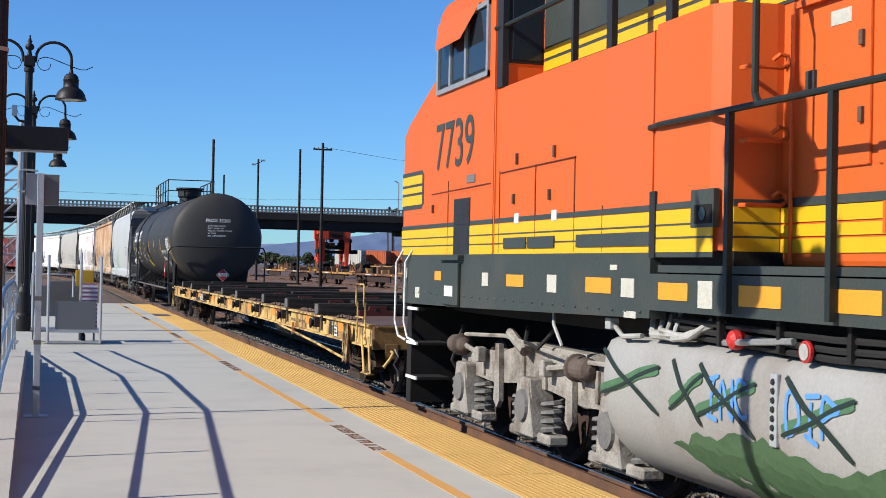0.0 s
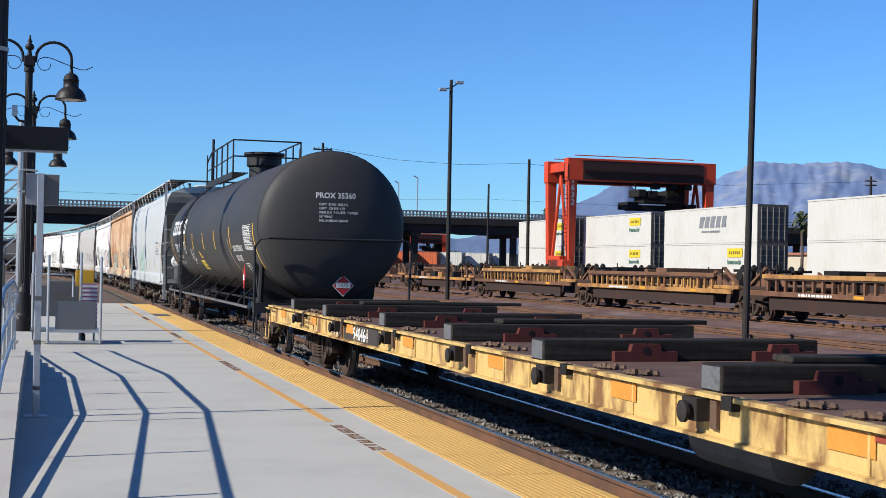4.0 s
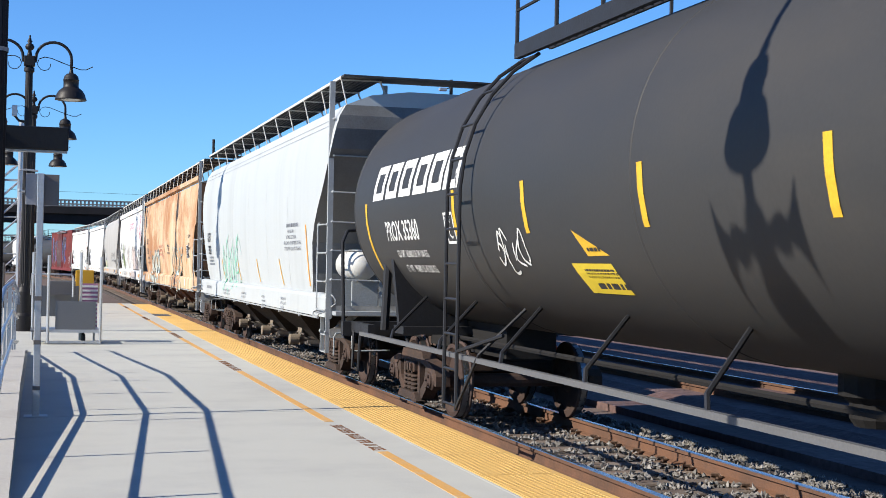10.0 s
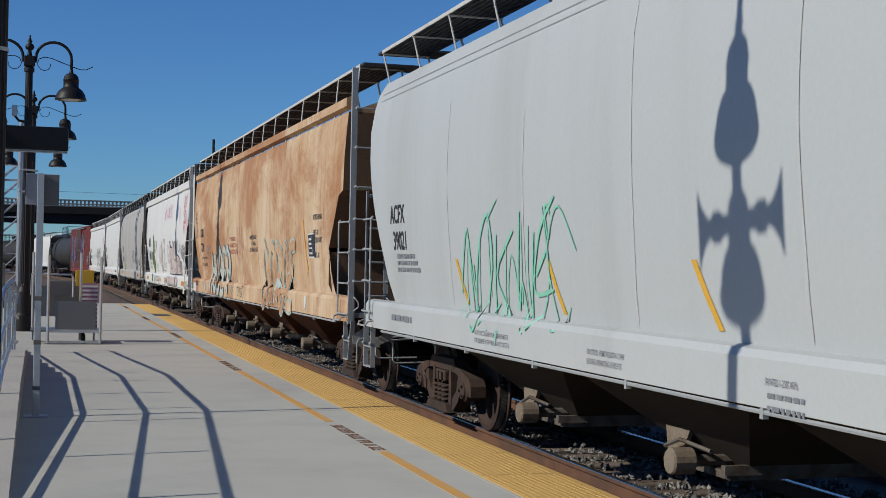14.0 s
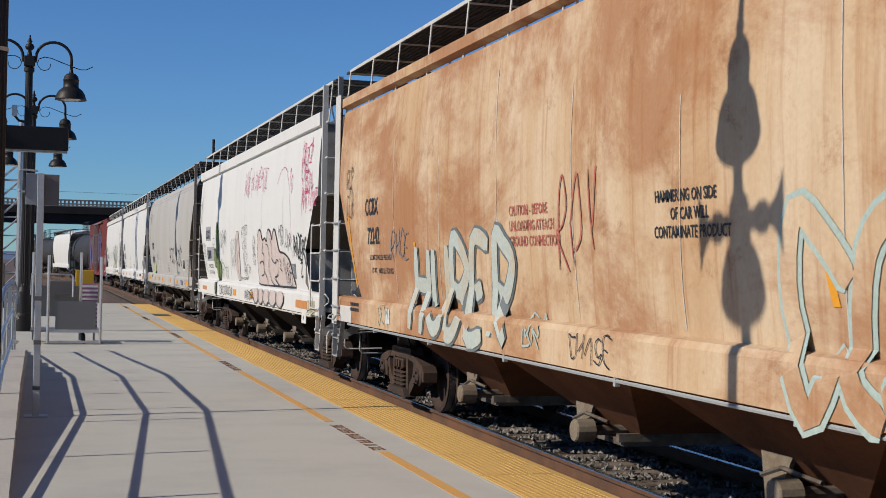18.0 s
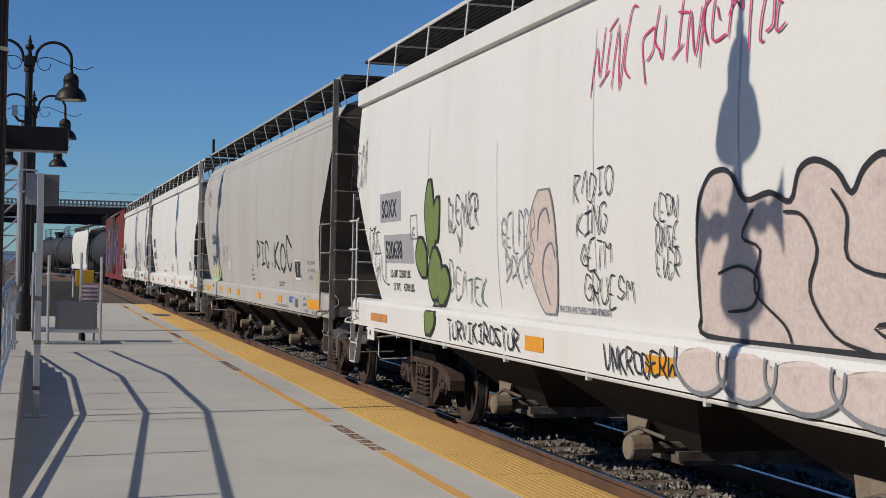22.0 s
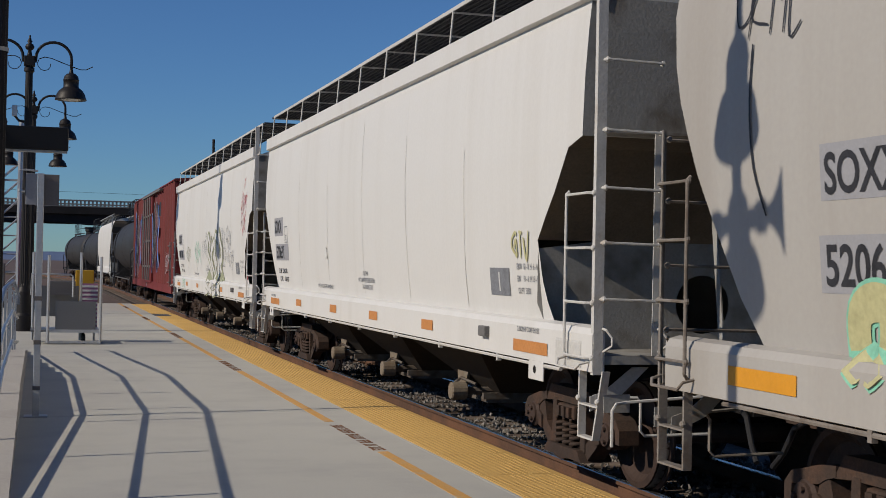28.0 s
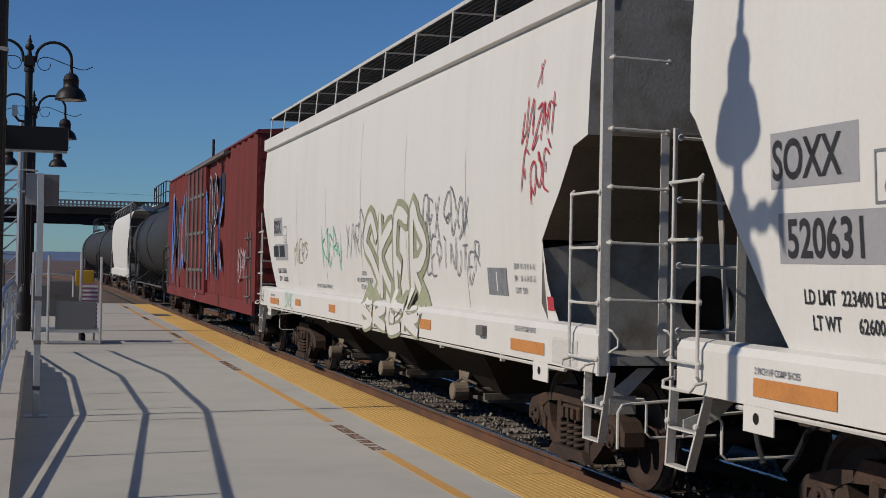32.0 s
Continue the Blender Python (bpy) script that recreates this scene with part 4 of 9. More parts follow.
# ---------------------------------------------------------------- flatcar
def make_flatcar(front, back):
    length = back - front
    h = length / 2
    car = thing("flatcar", "long yellow flatcar with a rusty deck and heavy timbers", "flatcar", "freight train")
    TRAIN.append((car, front, length))
    yellow = mat("flatcar_yellow", (0.47, 0.32, 0.115), 0.7, var=0.10, scale=1.4, fine=30, second=(0.15, 0.075, 0.03), amount=0.47, spread=0.09, stretch=(1, 1.8, 0.7))
    deck = mat("flatcar_deck", (0.078, 0.041, 0.03), 0.85, var=0.15, scale=1.5, second=(0.118, 0.07, 0.052), amount=0.45)
    timber = mat("old_timber", (0.019, 0.017, 0.016), 0.95, spec=0.1, var=0.2, scale=2, fine=14, bump=0.12, stretch=(0.35, 9, 9), second=(0.040, 0.034, 0.029), amount=0.44, per=0.2)
    timber_end = mat("timber_end", (0.096, 0.1, 0.107), 0.9, var=0.25, scale=12, fine=60)
    end_rust = mat("end_sill_rust", (0.26, 0.15, 0.05), 0.75, var=0.15, scale=2.5, bump=0.05, second=(0.085, 0.042, 0.02), amount=0.52, stretch=(1, 1, 0.5))
    canvas = mat("torn_canvas", (0.30, 0.21, 0.11), 0.9, var=0.3, scale=7, second=(0.09, 0.05, 0.025), amount=0.50)
    red = mat("bracket_red", (0.074, 0.016, 0.013), 0.75, var=0.15, scale=5)
    part("deck", B(box, -1.52, 1.52, -h + 0.02, h - 0.02, 1.035, 1.06), deck, car, "rust-brown steel deck")
    for s in (-1, 1):
        bm = bmesh.new()
        prism(bm, [(s * 1.44, 0.765), (s * 1.545, 0.765), (s * 1.545, 0.785), (s * 1.50, 0.795), (s * 1.50, 1.03), (s * 1.555, 1.04), (s * 1.555, 1.07), (s * 1.46, 1.07)], "y", -h, h)
        part("side_sill", bm, yellow, car, "weathered yellow side sill")
        prism_y = s * h
        part("end_sill", B(box, -1.5, 1.5, prism_y - 0.06, prism_y + 0.06, 0.74, 1.05, bev=0.015), end_rust, car)
        part("end_lip", B(box, -1.45, 1.45, prism_y - 0.075, prism_y + 0.075, 1.03, 1.055), end_rust, car)
        ya, yb, top = s * (h - 0.10), s * (h - 0.56), 1.60 if s < 0 else 1.02
        if s < 0:
            for y in (ya, yb):
                part("grab_stile", B(box, -1.585, -1.573, y - 0.02, y + 0.02, 0.86, 1.36), yellow, car)
                for z in (0.89, 0.97):
                    part("stile_bolt", B(lathe, [(0.012, -1.60), (0.018, -1.592), (0.018, -1.58)], "x", 6, at=(0, y, z)), yellow, car)
            part("grab_iron", B(tube, [(-1.59, ya, 1.30), (-1.60, ya, 1.35), (-1.60, ya, top - 0.03), (-1.60, ya + 0.03, top), (-1.60, yb - 0.03, top), (-1.60, yb, top - 0.03), (-1.60, yb, 1.35), (-1.59, yb, 1.30)], 0.013, 8), yellow, car)
            part("grab_rung", B(tube, [(-1.60, ya, 1.16), (-1.60, yb, 1.16)], 0.012, 8), yellow, car)
        else:
            part("grab_iron", B(tube, [(-1.55, ya, 0.98), (-1.61, ya, top), (-1.61, yb, top), (-1.55, yb, 0.98)], 0.013, 8), yellow, car)
        # wide flat-plate stirrup, twisted in under the sill
        ys = s * (h - 0.16)
        for d in (-0.20, 0.20):
            part("stirrup_leg", B(prism, [(ys + d - 0.035, 0.92), (ys + d + 0.035, 0.92), (ys + d * 0.9 + s * 0.10 + 0.04, 0.62), (ys + d * 0.9 + s * 0.16 + 0.045, 0.44), (ys + d * 0.9 + s * 0.16 - 0.045, 0.44), (ys + d * 0.9 + s * 0.10 - 0.04, 0.62)], "x", -1.572, -1.56), yellow, car)
        part("stirrup_tread", B(box, -1.60, -1.53, ys + s * 0.16 - 0.22, ys + s * 0.16 + 0.22, 0.425, 0.44), yellow, car)
        # angle cock and hose on the end sill
        part("cock_plate", B(box, -1.34, -1.16, prism_y + s * 0.06 - 0.006, prism_y + s * 0.06 + 0.006, 0.62, 0.82, bev=0.004), end_rust, car)
        part("angle_cock", B(tube, [(-1.25, prism_y + s * 0.07, 0.72), (-1.25, prism_y + s * 0.14, 0.70), (-1.30, prism_y + s * 0.16, 0.62), (-1.38, prism_y + s * 0.16, 0.52)], 0.022, 8), yellow, car)
        part("glad_hand_pipe", B(tube, [(-1.22, prism_y + s * 0.12, 0.76), (-1.18, prism_y + s * 0.14, 0.66), (-1.24, prism_y + s * 0.14, 0.56), (-1.18, prism_y + s * 0.14, 0.46), (-1.17, prism_y + s * 0.14, 0.34)], 0.013, 6), M_clip_pale, car, "pale worn air pipe")
        coupler(car, s * h, s)
        add_truck(car, s * (h - 2.60))
    part("centre_sill", B(box, -0.35, 0.35, -h + 0.1, h - 0.1, 0.55, 1.02), M_under, car)
    for k in range(13):
        y = -h + 1.4 + k * (length - 2.8) / 12
        part("cross_bearer", B(prism, [(-1.46, 1.0), (1.46, 1.0), (1.46, 0.86), (0.4, 0.62), (-0.4, 0.62), (-1.46, 0.86)], "y", y - 0.05, y + 0.05), M_under, car)
    part("air_reservoir", B(lathe, [(0.05, -0.7), (0.2, -0.6), (0.2, 0.6), (0.05, 0.7)], "y", 14, at=(-0.8, -3.4, 0.62)), M_trim_dark, car)
    part("brake_rod", B(tube, [(-1.50, -6.1, 0.78), (-1.54, -6.6, 0.755), (-1.54, -9.9, 0.63), (-1.52, -12.0, 0.52)], 0.02, 6), yellow, car)
    part("rod_bracket", B(box, -1.56, -1.52, -8.0, -7.95, 0.66, 0.86), M_reflect_o, car)
    # torn canvas wrap bunched at the near bolster
    fold = random.Random(4)
    for k in range(7):
        y, z = -12.44 + fold.uniform(-0.14, 0.14), 0.80 + fold.uniform(-0.10, 0.06)
        a = fold.uniform(0.03, 0.09)
        bm = bmesh.new()
        quad_ring(bm, [[(-1.55 - fold.uniform(0.0, 0.07), y + a * math.cos(q * 1.05 + k) * f, z + dz + 0.03 * math.sin(q * 2.1 + k)) for q in range(6)] for f, dz in ((0.25, 0.17), (0.9, 0.06), (0.6, -0.10), (0.9, -0.22))])
        part("canvas_fold", bm, canvas, car, "torn tan canvas", smooth=False)
    r = random.Random(8)
    iron = mat("winch_iron", (0.026, 0.021, 0.019), 0.7, 0.3, var=0.2)
    for i, u in enumerate((-11.3, -8.25, -5.1, -1.92, 1.0, 4.0, 7.0, 10.1)):
        v = (-10.4, -7.4, -4.4, -1.4, 1.2, 4.0, 7.05, 10.1)[i]
        x0 = (-1.50, -1.56, -1.44)[i % 3]
        turn = r.uniform(-0.8, 0.8)
        t = part("timber", B(box, x0, 1.42 - r.random() * 0.3, -0.15, 0.15, 1.062, 1.25, bev=0.014), timber, car, "weathered dark timber")
        t.matrix_basis = pose(0, -u, 0, 0, 0, turn)
        e = part("timber_end", B(box, x0 - 0.004, x0 - 0.001, -0.13, 0.13, 1.08, 1.235), timber_end, car, "pale grey end grain")
        e.matrix_basis = pose(0, -u, 0, 0, 0, turn)
        if i % 2:
            t = part("timber", B(box, x0 + 0.5, 1.5, -0.14, 0.14, 1.252, 1.30, bev=0.01), timber, car, "thin loose plank on a timber")
            t.matrix_basis = pose(0.1, -u + 0.1, 0, 0, 0, r.uniform(-2, 2))
        for x in (-0.62, 0.75):
            for d in (-1, 1):
                bm = bmesh.new()
                y = -u + d * 0.19
                prism(bm, [(x - 0.30, 1.062), (x + 0.30, 1.062), (x + 0.30, 1.15), (x + 0.15, 1.15), (x + 0.13, 1.215), (x - 0.13, 1.215), (x - 0.15, 1.15), (x - 0.30, 1.15)], "y", y - 0.035, y + 0.035)
                br = part("bracket", bm, red, car, "rusty red deck bracket")
                # dark plug for the shade inside the bracket's hole
                part("bracket_hole_plug", B(lathe, [(0.035, y - 0.038), (0.035, y + 0.038)], "y", 10, at=(x, 0, 1.155)), M_under, br)
        # winch under the timber's end, stake pocket beside it
        bm = bmesh.new()
        lathe(bm, [(0.035, -1.67), (0.075, -1.66), (0.075, -1.635), (0.05, -1.62), (0.05, -1.52)], "x", 12, at=(0, -v, 0.94))
        prism(bm, [(-v + 0.12, 1.03), (-v - 0.10, 1.03), (-v - 0.10, 0.88), (-v + 0.04, 0.88)], "x", -1.60, -1.5)
        part("tie_down_winch", bm, iron, car, "dark iron tie-down winch")
        part("winch_strap", B(box, -1.53, -1.505, -v - 0.24, -v - 0.15, 0.84, 1.03), M_clip, car)
        part("stake_pocket", B(box, -1.565, -1.50, -v - 0.5, -v - 0.36, 0.985, 1.075), M_under, car)
        for du in (1.0, 1.6):
            bm = bmesh.new()
            for q in range(5):
                lathe(bm, [(0.02, 1.062), (0.032, 1.075), (0.02, 1.10 + 0.01 * (q % 2))], n=7, at=(-1.40 + 0.04 * q + r.uniform(-0.02, 0.02), -u - du - 0.03 * q, 0))
            tube(bm, [(-1.4, -u - du + 0.1, 1.08), (-1.36, -u - du, 1.10), (-1.30, -u - du - 0.12, 1.08)], 0.018, 5)
            part("chain", bm, M_clip, car, "rusty chain heap")
        # plate seams down the sill
        for du in (1.05, 1.9, 2.6):
            part("sill_rib", B(box, -1.512, -1.50, -u - du - 0.012, -u - du + 0.012, 0.795, 1.03), yellow, car)
    side = Side(car, [(0.6, 1.504), (1.2, 1.504)])
    words(side, "PTTX", -7.95, 0.825, 0.18, M_letter_w, 1.2)
    words(side, "940464", -6.48, 0.82, 0.18, M_letter_w, 1.2)
    patch(side, -7.1, -5.05, 0.80, 1.03, mat("black_panel", (0.037, 0.031, 0.026), 0.7, var=0.2, scale=3, second=(0.104, 0.067, 0.037), amount=0.4), lift=-0.003, name="number_panel", label="black number panel")
    for u in (-12.4, -9.6, -6.95, -3.75, -0.5, 2.5, 5.5, 8.92, 11.5):
        patch(side, u, u + (0.84 if u > 11 else 0.46), 0.89, 1.02, M_reflect_flat, "reflector", label="faded orange reflective patch")
    text_bars(side, -10.6, 0.95, 0.045, [1.0, 1.2, 0.8], M_brown_ink)
    text_bars(side, -4.75, 0.95, 0.045, [0.6, 0.5], M_brown_ink)
    for a, b, c, d in ((5.95, 6.45, 0.985, 1.02), (6.10, 6.16, 0.84, 0.985), (6.26, 6.32, 0.84, 0.985), (6.46, 6.52, 0.84, 1.02), (6.60, 6.66, 0.84, 1.02)):
        patch(side, a, b, c, d, M_red_old, "logo_shape", lean=-0.35 if a > 6.4 else 0.1)
    text_bars(side, 7.6, 0.88, 0.045, [1.3], M_brown_ink)
    patch(side, 10.86, 11.2, 0.81, 1.02, M_black, "data_panel", lift=-0.002, label="black data panel")
    patch(side, 11.24, 11.44, 0.80, 0.96, M_letter_w, "data_panel", lift=-0.002, label="white data panel")
    text_bars(side, 11.26, 0.93, 0.03, [0.15, 0.14, 0.15], M_black)
    text_bars(side, 11.04, 0.99, 0.012, [0.1, 0.12, 0.08], M_letter_w)
    text_bars(side, 9.3, 0.90, 0.045, [0.5, 0.6], M_brown_ink)
    return car


M_reflect_flat = mat("reflector_worn_orange", (0.50, 0.20, 0.032), 0.6, var=0.12, scale=5)
M_clip_pale = mat("worn_pipe", (0.30, 0.30, 0.28), 0.6, 0.2, var=0.15, scale=6)
M_brown_ink = mat("stencil_brown_ink", (0.21, 0.135, 0.055), 0.7, var=0.3, scale=8)
M_red_old = mat("faded_red_paint", (0.222, 0.037, 0.022), 0.7, var=0.2, scale=6)
make_flatcar(17.55, 44.8)


# ---------------------------------------------------------------- tank cars
def make_tank(front, back, near=True):
    length = back - front
    h = length / 2
    R, zc, hc, dome = 1.53, 2.66, h - 0.28, 0.45
    car = thing("tank_car", "black cylindrical tank car with a railed top platform" if near else "dirty black cylindrical tank car", "tank car", "freight train")
    TRAIN.append((car, front, length))
    black = mat("tank_black", (0.031, 0.031, 0.032), 0.55, var=0.05, scale=0.5, fine=25, bump=0.03, spec=0.2, second=(0.041, 0.038, 0.035), amount=0.42, stretch=(1, 0.3, 1))
    prof = [(R * math.cos(radians(a)), -hc - dome * math.sin(radians(a))) for a in (90, 80, 70, 60, 50, 40, 30, 20, 10, 0)]
    prof += [(R, -hc + 2 * hc * k / 6) for k in range(1, 6)]
    prof += [(R * math.cos(radians(a)), hc + dome * math.sin(radians(a))) for a in (0, 10, 20, 30, 40, 50, 60, 70, 80, 90)]
    part("tank", B(lathe, prof, "y", 56, at=(0, 0, zc)), black, car, smooth=True)
    for y in ([-hc, -hc * 0.5, 0.35, hc * 0.5, hc] if near else [0]):
        part("weld_band", B(lathe, [(R, y - 0.02), (R + 0.006, y - 0.012), (R + 0.006, y + 0.012), (R, y + 0.02)], "y", 56, at=(0, 0, zc), caps=False), black, car, smooth=True)
    bm = bmesh.new()
    lathe(bm, [(0.40, zc + R - 0.1), (0.40, zc + R + 0.22), (0.47, zc + R + 0.27), (0.47, zc + R + 0.52), (0.55, zc + R + 0.56), (0.55, zc + R + 0.62), (0.05, zc + R + 0.64)], n=24, at=(0, -0.6, 0))
    part("valve_housing", bm, M_black, car, smooth=False)
    # top platform with railing
    ya, yb, pz = -1.1, 4.7, zc + R + 0.06
    bm = bmesh.new()
    for s in (-1, 1):
        for k in range(5):
            x = s * (0.88 - 0.09 * k)
            box(bm, x - 0.015, x + 0.015, ya, yb, pz - 0.03, pz)
        box(bm, s * 0.90 - 0.03, s * 0.90 + 0.03, ya, yb, pz - 0.16, pz)
    for k in range(30):
        y = ya + (yb - ya) * k / 29
        box(bm, -0.9, -0.5, y - 0.01, y + 0.01, pz - 0.02, pz - 0.008)
    part("platform_grating", bm, M_black, car)
    bm = bmesh.new()
    for s in (-1, 1):
        for k in range(6):
            y = ya + (yb - ya) * k / 5
            tube(bm, [(s * 0.9, y, pz - 0.1), (s * 0.9, y, pz + 0.85)], 0.022, 6)
        tube(bm, [(s * 0.9, ya, pz + 0.85), (s * 0.9, yb - 1.1, pz + 0.85), (s * 0.9, yb, pz + 0.62)], 0.022, 6)
        tube(bm, [(s * 0.9, ya, pz + 0.42), (s * 0.9, yb, pz + 0.36)], 0.018, 6)
    for y in (ya,):
        for z in (pz + 0.85, pz + 0.42):
            tube(bm, [(-0.9, y, z), (0.9, y, z)], 0.02, 6)
    part("railing", bm, M_black, car, "black pipe railing")
    for s in (-1, 1):
        part("stub_sill", B(box, -0.32, 0.32, s * (h - 1.7) - 1.65, s * (h - 1.7) + 1.65, 0.76, 1.16), M_under, car)
    part("bottom_outlet", B(lathe, [(0.16, 0.78), (0.2, 0.84), (0.2, 0.95), (0.28, 1.0), (0.28, 1.2)], "z", 14, at=(0, -0.6, 0)), M_under, car)
    part("brake_pipe", B(tube, [(-0.5, -h + 2, 0.95), (-0.5, h - 2, 0.95)], 0.03, 6), M_under, car)
    for s in (-1, 1):
        bm = bmesh.new()
        box(bm, -1.62, 1.62, s * h - 0.08, s * h + 0.08, 0.86, 1.06)
        box(bm, -1.5, -1.40, min(s * h, s * (h - 1.1)), max(s * h, s * (h - 1.1)), 0.92, 1.06)
        box(bm, 1.40, 1.5, min(s * h, s * (h - 1.1)), max(s * h, s * (h - 1.1)), 0.92, 1.06)
        part("end_sill", bm, M_black, car)
        bm = bmesh.new()
        tube(bm, [(-1.60, s * (h - 0.0), 1.05), (-1.62, s * (h + 0.06), 2.18), (-1.53, s * (h + 0.18), 2.34), (-1.38, s * (h + 0.24), 2.36), (1.38, s * (h + 0.24), 2.36), (1.53, s * (h + 0.18), 2.34), (1.62, s * (h + 0.06), 2.18), (1.60, s * h, 1.05)], 0.026, 8)
        part("end_handrail", bm, M_black, car, "black hoop handrail")
        bm = bmesh.new()
        prism(bm, [(-1.25, 1.06), (1.25, 1.06), (1.38, 2.2), (1.1, 1.62), (0.6, 1.26), (-0.6, 1.26), (-1.1, 1.62), (-1.38, 2.2)], "y", s * (h - 1.75) - 0.06, s * (h - 1.75) + 0.06)
        box(bm, -1.25, 1.25, s * (h - 1.75) - 0.25, s * (h - 1.75) + 0.25, 0.98, 1.08)
        tube(bm, [(-1.30, s * (h - 1.2), 1.0), (-1.26, s * (h - 1.2), 2.0)], 0.06, 8)
        part("saddle", bm, M_black, car)
        coupler(car, s * h, s)
        add_truck(car, s * (h - 1.85))
        bm = bmesh.new()
        y = s * (h - 0.45)
        tube(bm, [(-1.50, y - 0.2, 0.95), (-1.52, y - 0.18, 0.42), (-1.52, y + 0.18, 0.42), (-1.50, y + 0.2, 0.95)], 0.022, 6)
        part("stirrup", bm, M_black, car)
    bm = bmesh.new()
    box(bm, -1.60, -1.545, -h + 1.0, h - 1.0, 0.915, 0.965)
    part("side_rail", bm, mat("rail_grey", (0.089, 0.089, 0.092), 0.6, var=0.1), car)
    bm = bmesh.new()
    for k in range(8):
        y = -h + 2.6 + k * (length - 5.2) / 7
        part("rail_strut", B(tube, [(-1.57, y, 0.93), (-1.50, y + 0.15, 1.05), (-0.95, y + 0.55, 1.48)], 0.022, 6), M_black, car)
    bm.free()
    # ladder over the tank
    lu = 4.43
    bm = bmesh.new()
    for y in (lu - 0.22, lu + 0.22):
        pts = [(-1.66, y, 0.40), (-1.66, y, 2.66)] + [((R + 0.12) * -math.cos(radians(a)), y, zc + (R + 0.12) * math.sin(radians(a))) for a in (12, 24, 36, 48, 60)]
        tube(bm, pts, 0.02, 6)
    for k in range(11):
        z = 0.45 + 0.36 * k
        x = -1.66 if z < 2.66 else -math.sqrt(max((R + 0.12) ** 2 - (z - zc) ** 2, 0.3))
        if z < 4.1:
            tube(bm, [(x, lu - 0.22, z), (x, lu + 0.22, z)], 0.016, 5)
    tube(bm, [(-1.66, lu - 0.22, 0.42), (-1.58, lu - 0.7, 1.0), (-1.1, lu - 0.7, 1.45)], 0.02, 6)
    tube(bm, [(-1.66, lu - 0.22, 1.0), (-1.4, lu - 0.9, 1.2)], 0.02, 6)
    part("side_ladder", bm, M_black, car)
    side = Side(car, [(zc + R * math.sin(radians(a)), R * math.cos(radians(a))) for a in range(-80, 81, 8)])
    if not near:
        return car
    # markings
    gold = mat("marking_yellow", (0.533, 0.318, 0.022), 0.5, var=0.1, scale=5)
    for u, z0, z1 in ((-8.9, 1.72, 2.68), (-4.9, 2.18, 2.68), (-2.72, 2.18, 2.66), (-0.17, 2.18, 2.66), (2.33, 2.18, 2.66), (5.24, 2.18, 2.68), (8.95, 1.75, 2.68)):
        patch(side, u - 0.045, u + 0.05, z0, z1, gold, "stripe", n=8)
    patch(side, 5.06, 5.16, 1.35, 2.42, mat("old_rub", (0.237, 0.163, 0.111), 0.8, var=0.3, scale=8), "scrape", lift=0.001, lean=-0.25, n=8, label="scraped brown mark")
    # big name across the far end, as plain slanted shapes
    for u in (-8.52, -7.86, -7.20, -6.54, -5.90, -5.28):
        for a, b, c, d in ((0, 0.13, 0, 0.52), (0.42, 0.55, 0, 0.52), (0.13, 0.42, 0.40, 0.52), (0.13, 0.42, 0, 0.11)):
            patch(side, u + a + 0.25 * c, u + b + 0.25 * c, 2.70 + c * 0.85, 2.70 + d * 0.85, M_letter_w, "logo_shape", lean=0.25, n=5)
    words(side, "PROX 35360", -7.95, 2.18, 0.24, M_letter_w, 0.85)
    words(side, "LD LMT 163400 LB  74 100 KG", -7.68, 1.97, 0.085, M_letter_w, 0.9)
    words(side, "LT WT   99600 LB  45 200 KG", -7.58, 1.79, 0.085, M_letter_w, 0.9)
    for a, b, c, d in ((-5.30, -4.96, 2.42, 2.45), (-5.30, -4.96, 2.11, 2.14), (-5.30, -5.27, 2.11, 2.45), (-4.99, -4.96, 2.11, 2.45)):
        patch(side, a, b, c, d, M_letter_w, "plate_frame", n=2)
    words(side, "PLATE", -5.26, 2.34, 0.06, M_letter_w, 0.8)
    words(side, "C", -5.18, 2.17, 0.12, M_letter_w)
    words(side, "LIQUEFIED PETROLEUM GAS", 5.5, 2.12, 0.13, M_letter_w, 0.66)
    words(side, "NOT-ODORIZED", 5.62, 1.90, 0.13, M_letter_w, 0.66)
    for k in range(5):
        patch(side, 7.50 + 0.29 * k, 7.515 + 0.29 * k, 2.14, 2.66, M_letter_w, "table_rule", n=4)
    for k in range(8):
        patch(side, 7.50, 8.67, 2.14 + 0.0743 * k - 0.005, 2.14 + 0.0743 * k + 0.005, M_letter_w, "table_rule", n=1)
    text_bars(side, 7.54, 2.605, 0.032, [1.0, 0.9, 1.0, 1.0, 0.8, 1.0, 1.0], M_letter_w, gap=2.32)
    for a, b, c, d in ((6.6, 7.15, 1.83, 1.85), (6.6, 7.15, 1.58, 1.62), (6.6, 6.62, 1.58, 1.85), (7.12, 7.15, 1.58, 1.85), (6.88, 6.9, 1.58, 1.85)):
        patch(side, a, b, c, d, M_letter_w, "box_marking", n=2)
    text_bars(side, 6.66, 1.76, 0.04, [0.18, 0.18], M_letter_w)
    patch(side, -1.85, -1.0, 1.66, 1.91, mat("label_yellow", (0.555, 0.407, 0.03), 0.5, var=0.08), "warning_label", lean=-0.4)
    text_bars(side, -1.72, 1.845, 0.018, [0.6, 0.7, 0.65], M_letter)
    text_bars(side, -1.62, 1.70, 0.05, [0.62], M_letter)
    tri = bmesh.new()
    tri.faces.new([tri.verts.new(side.at(u, z)) for u, z in ((-1.68, 2.19), (-1.50, 1.97), (-1.05, 1.975))])
    part("warning_label", tri, gold, car, "torn yellow warning label")
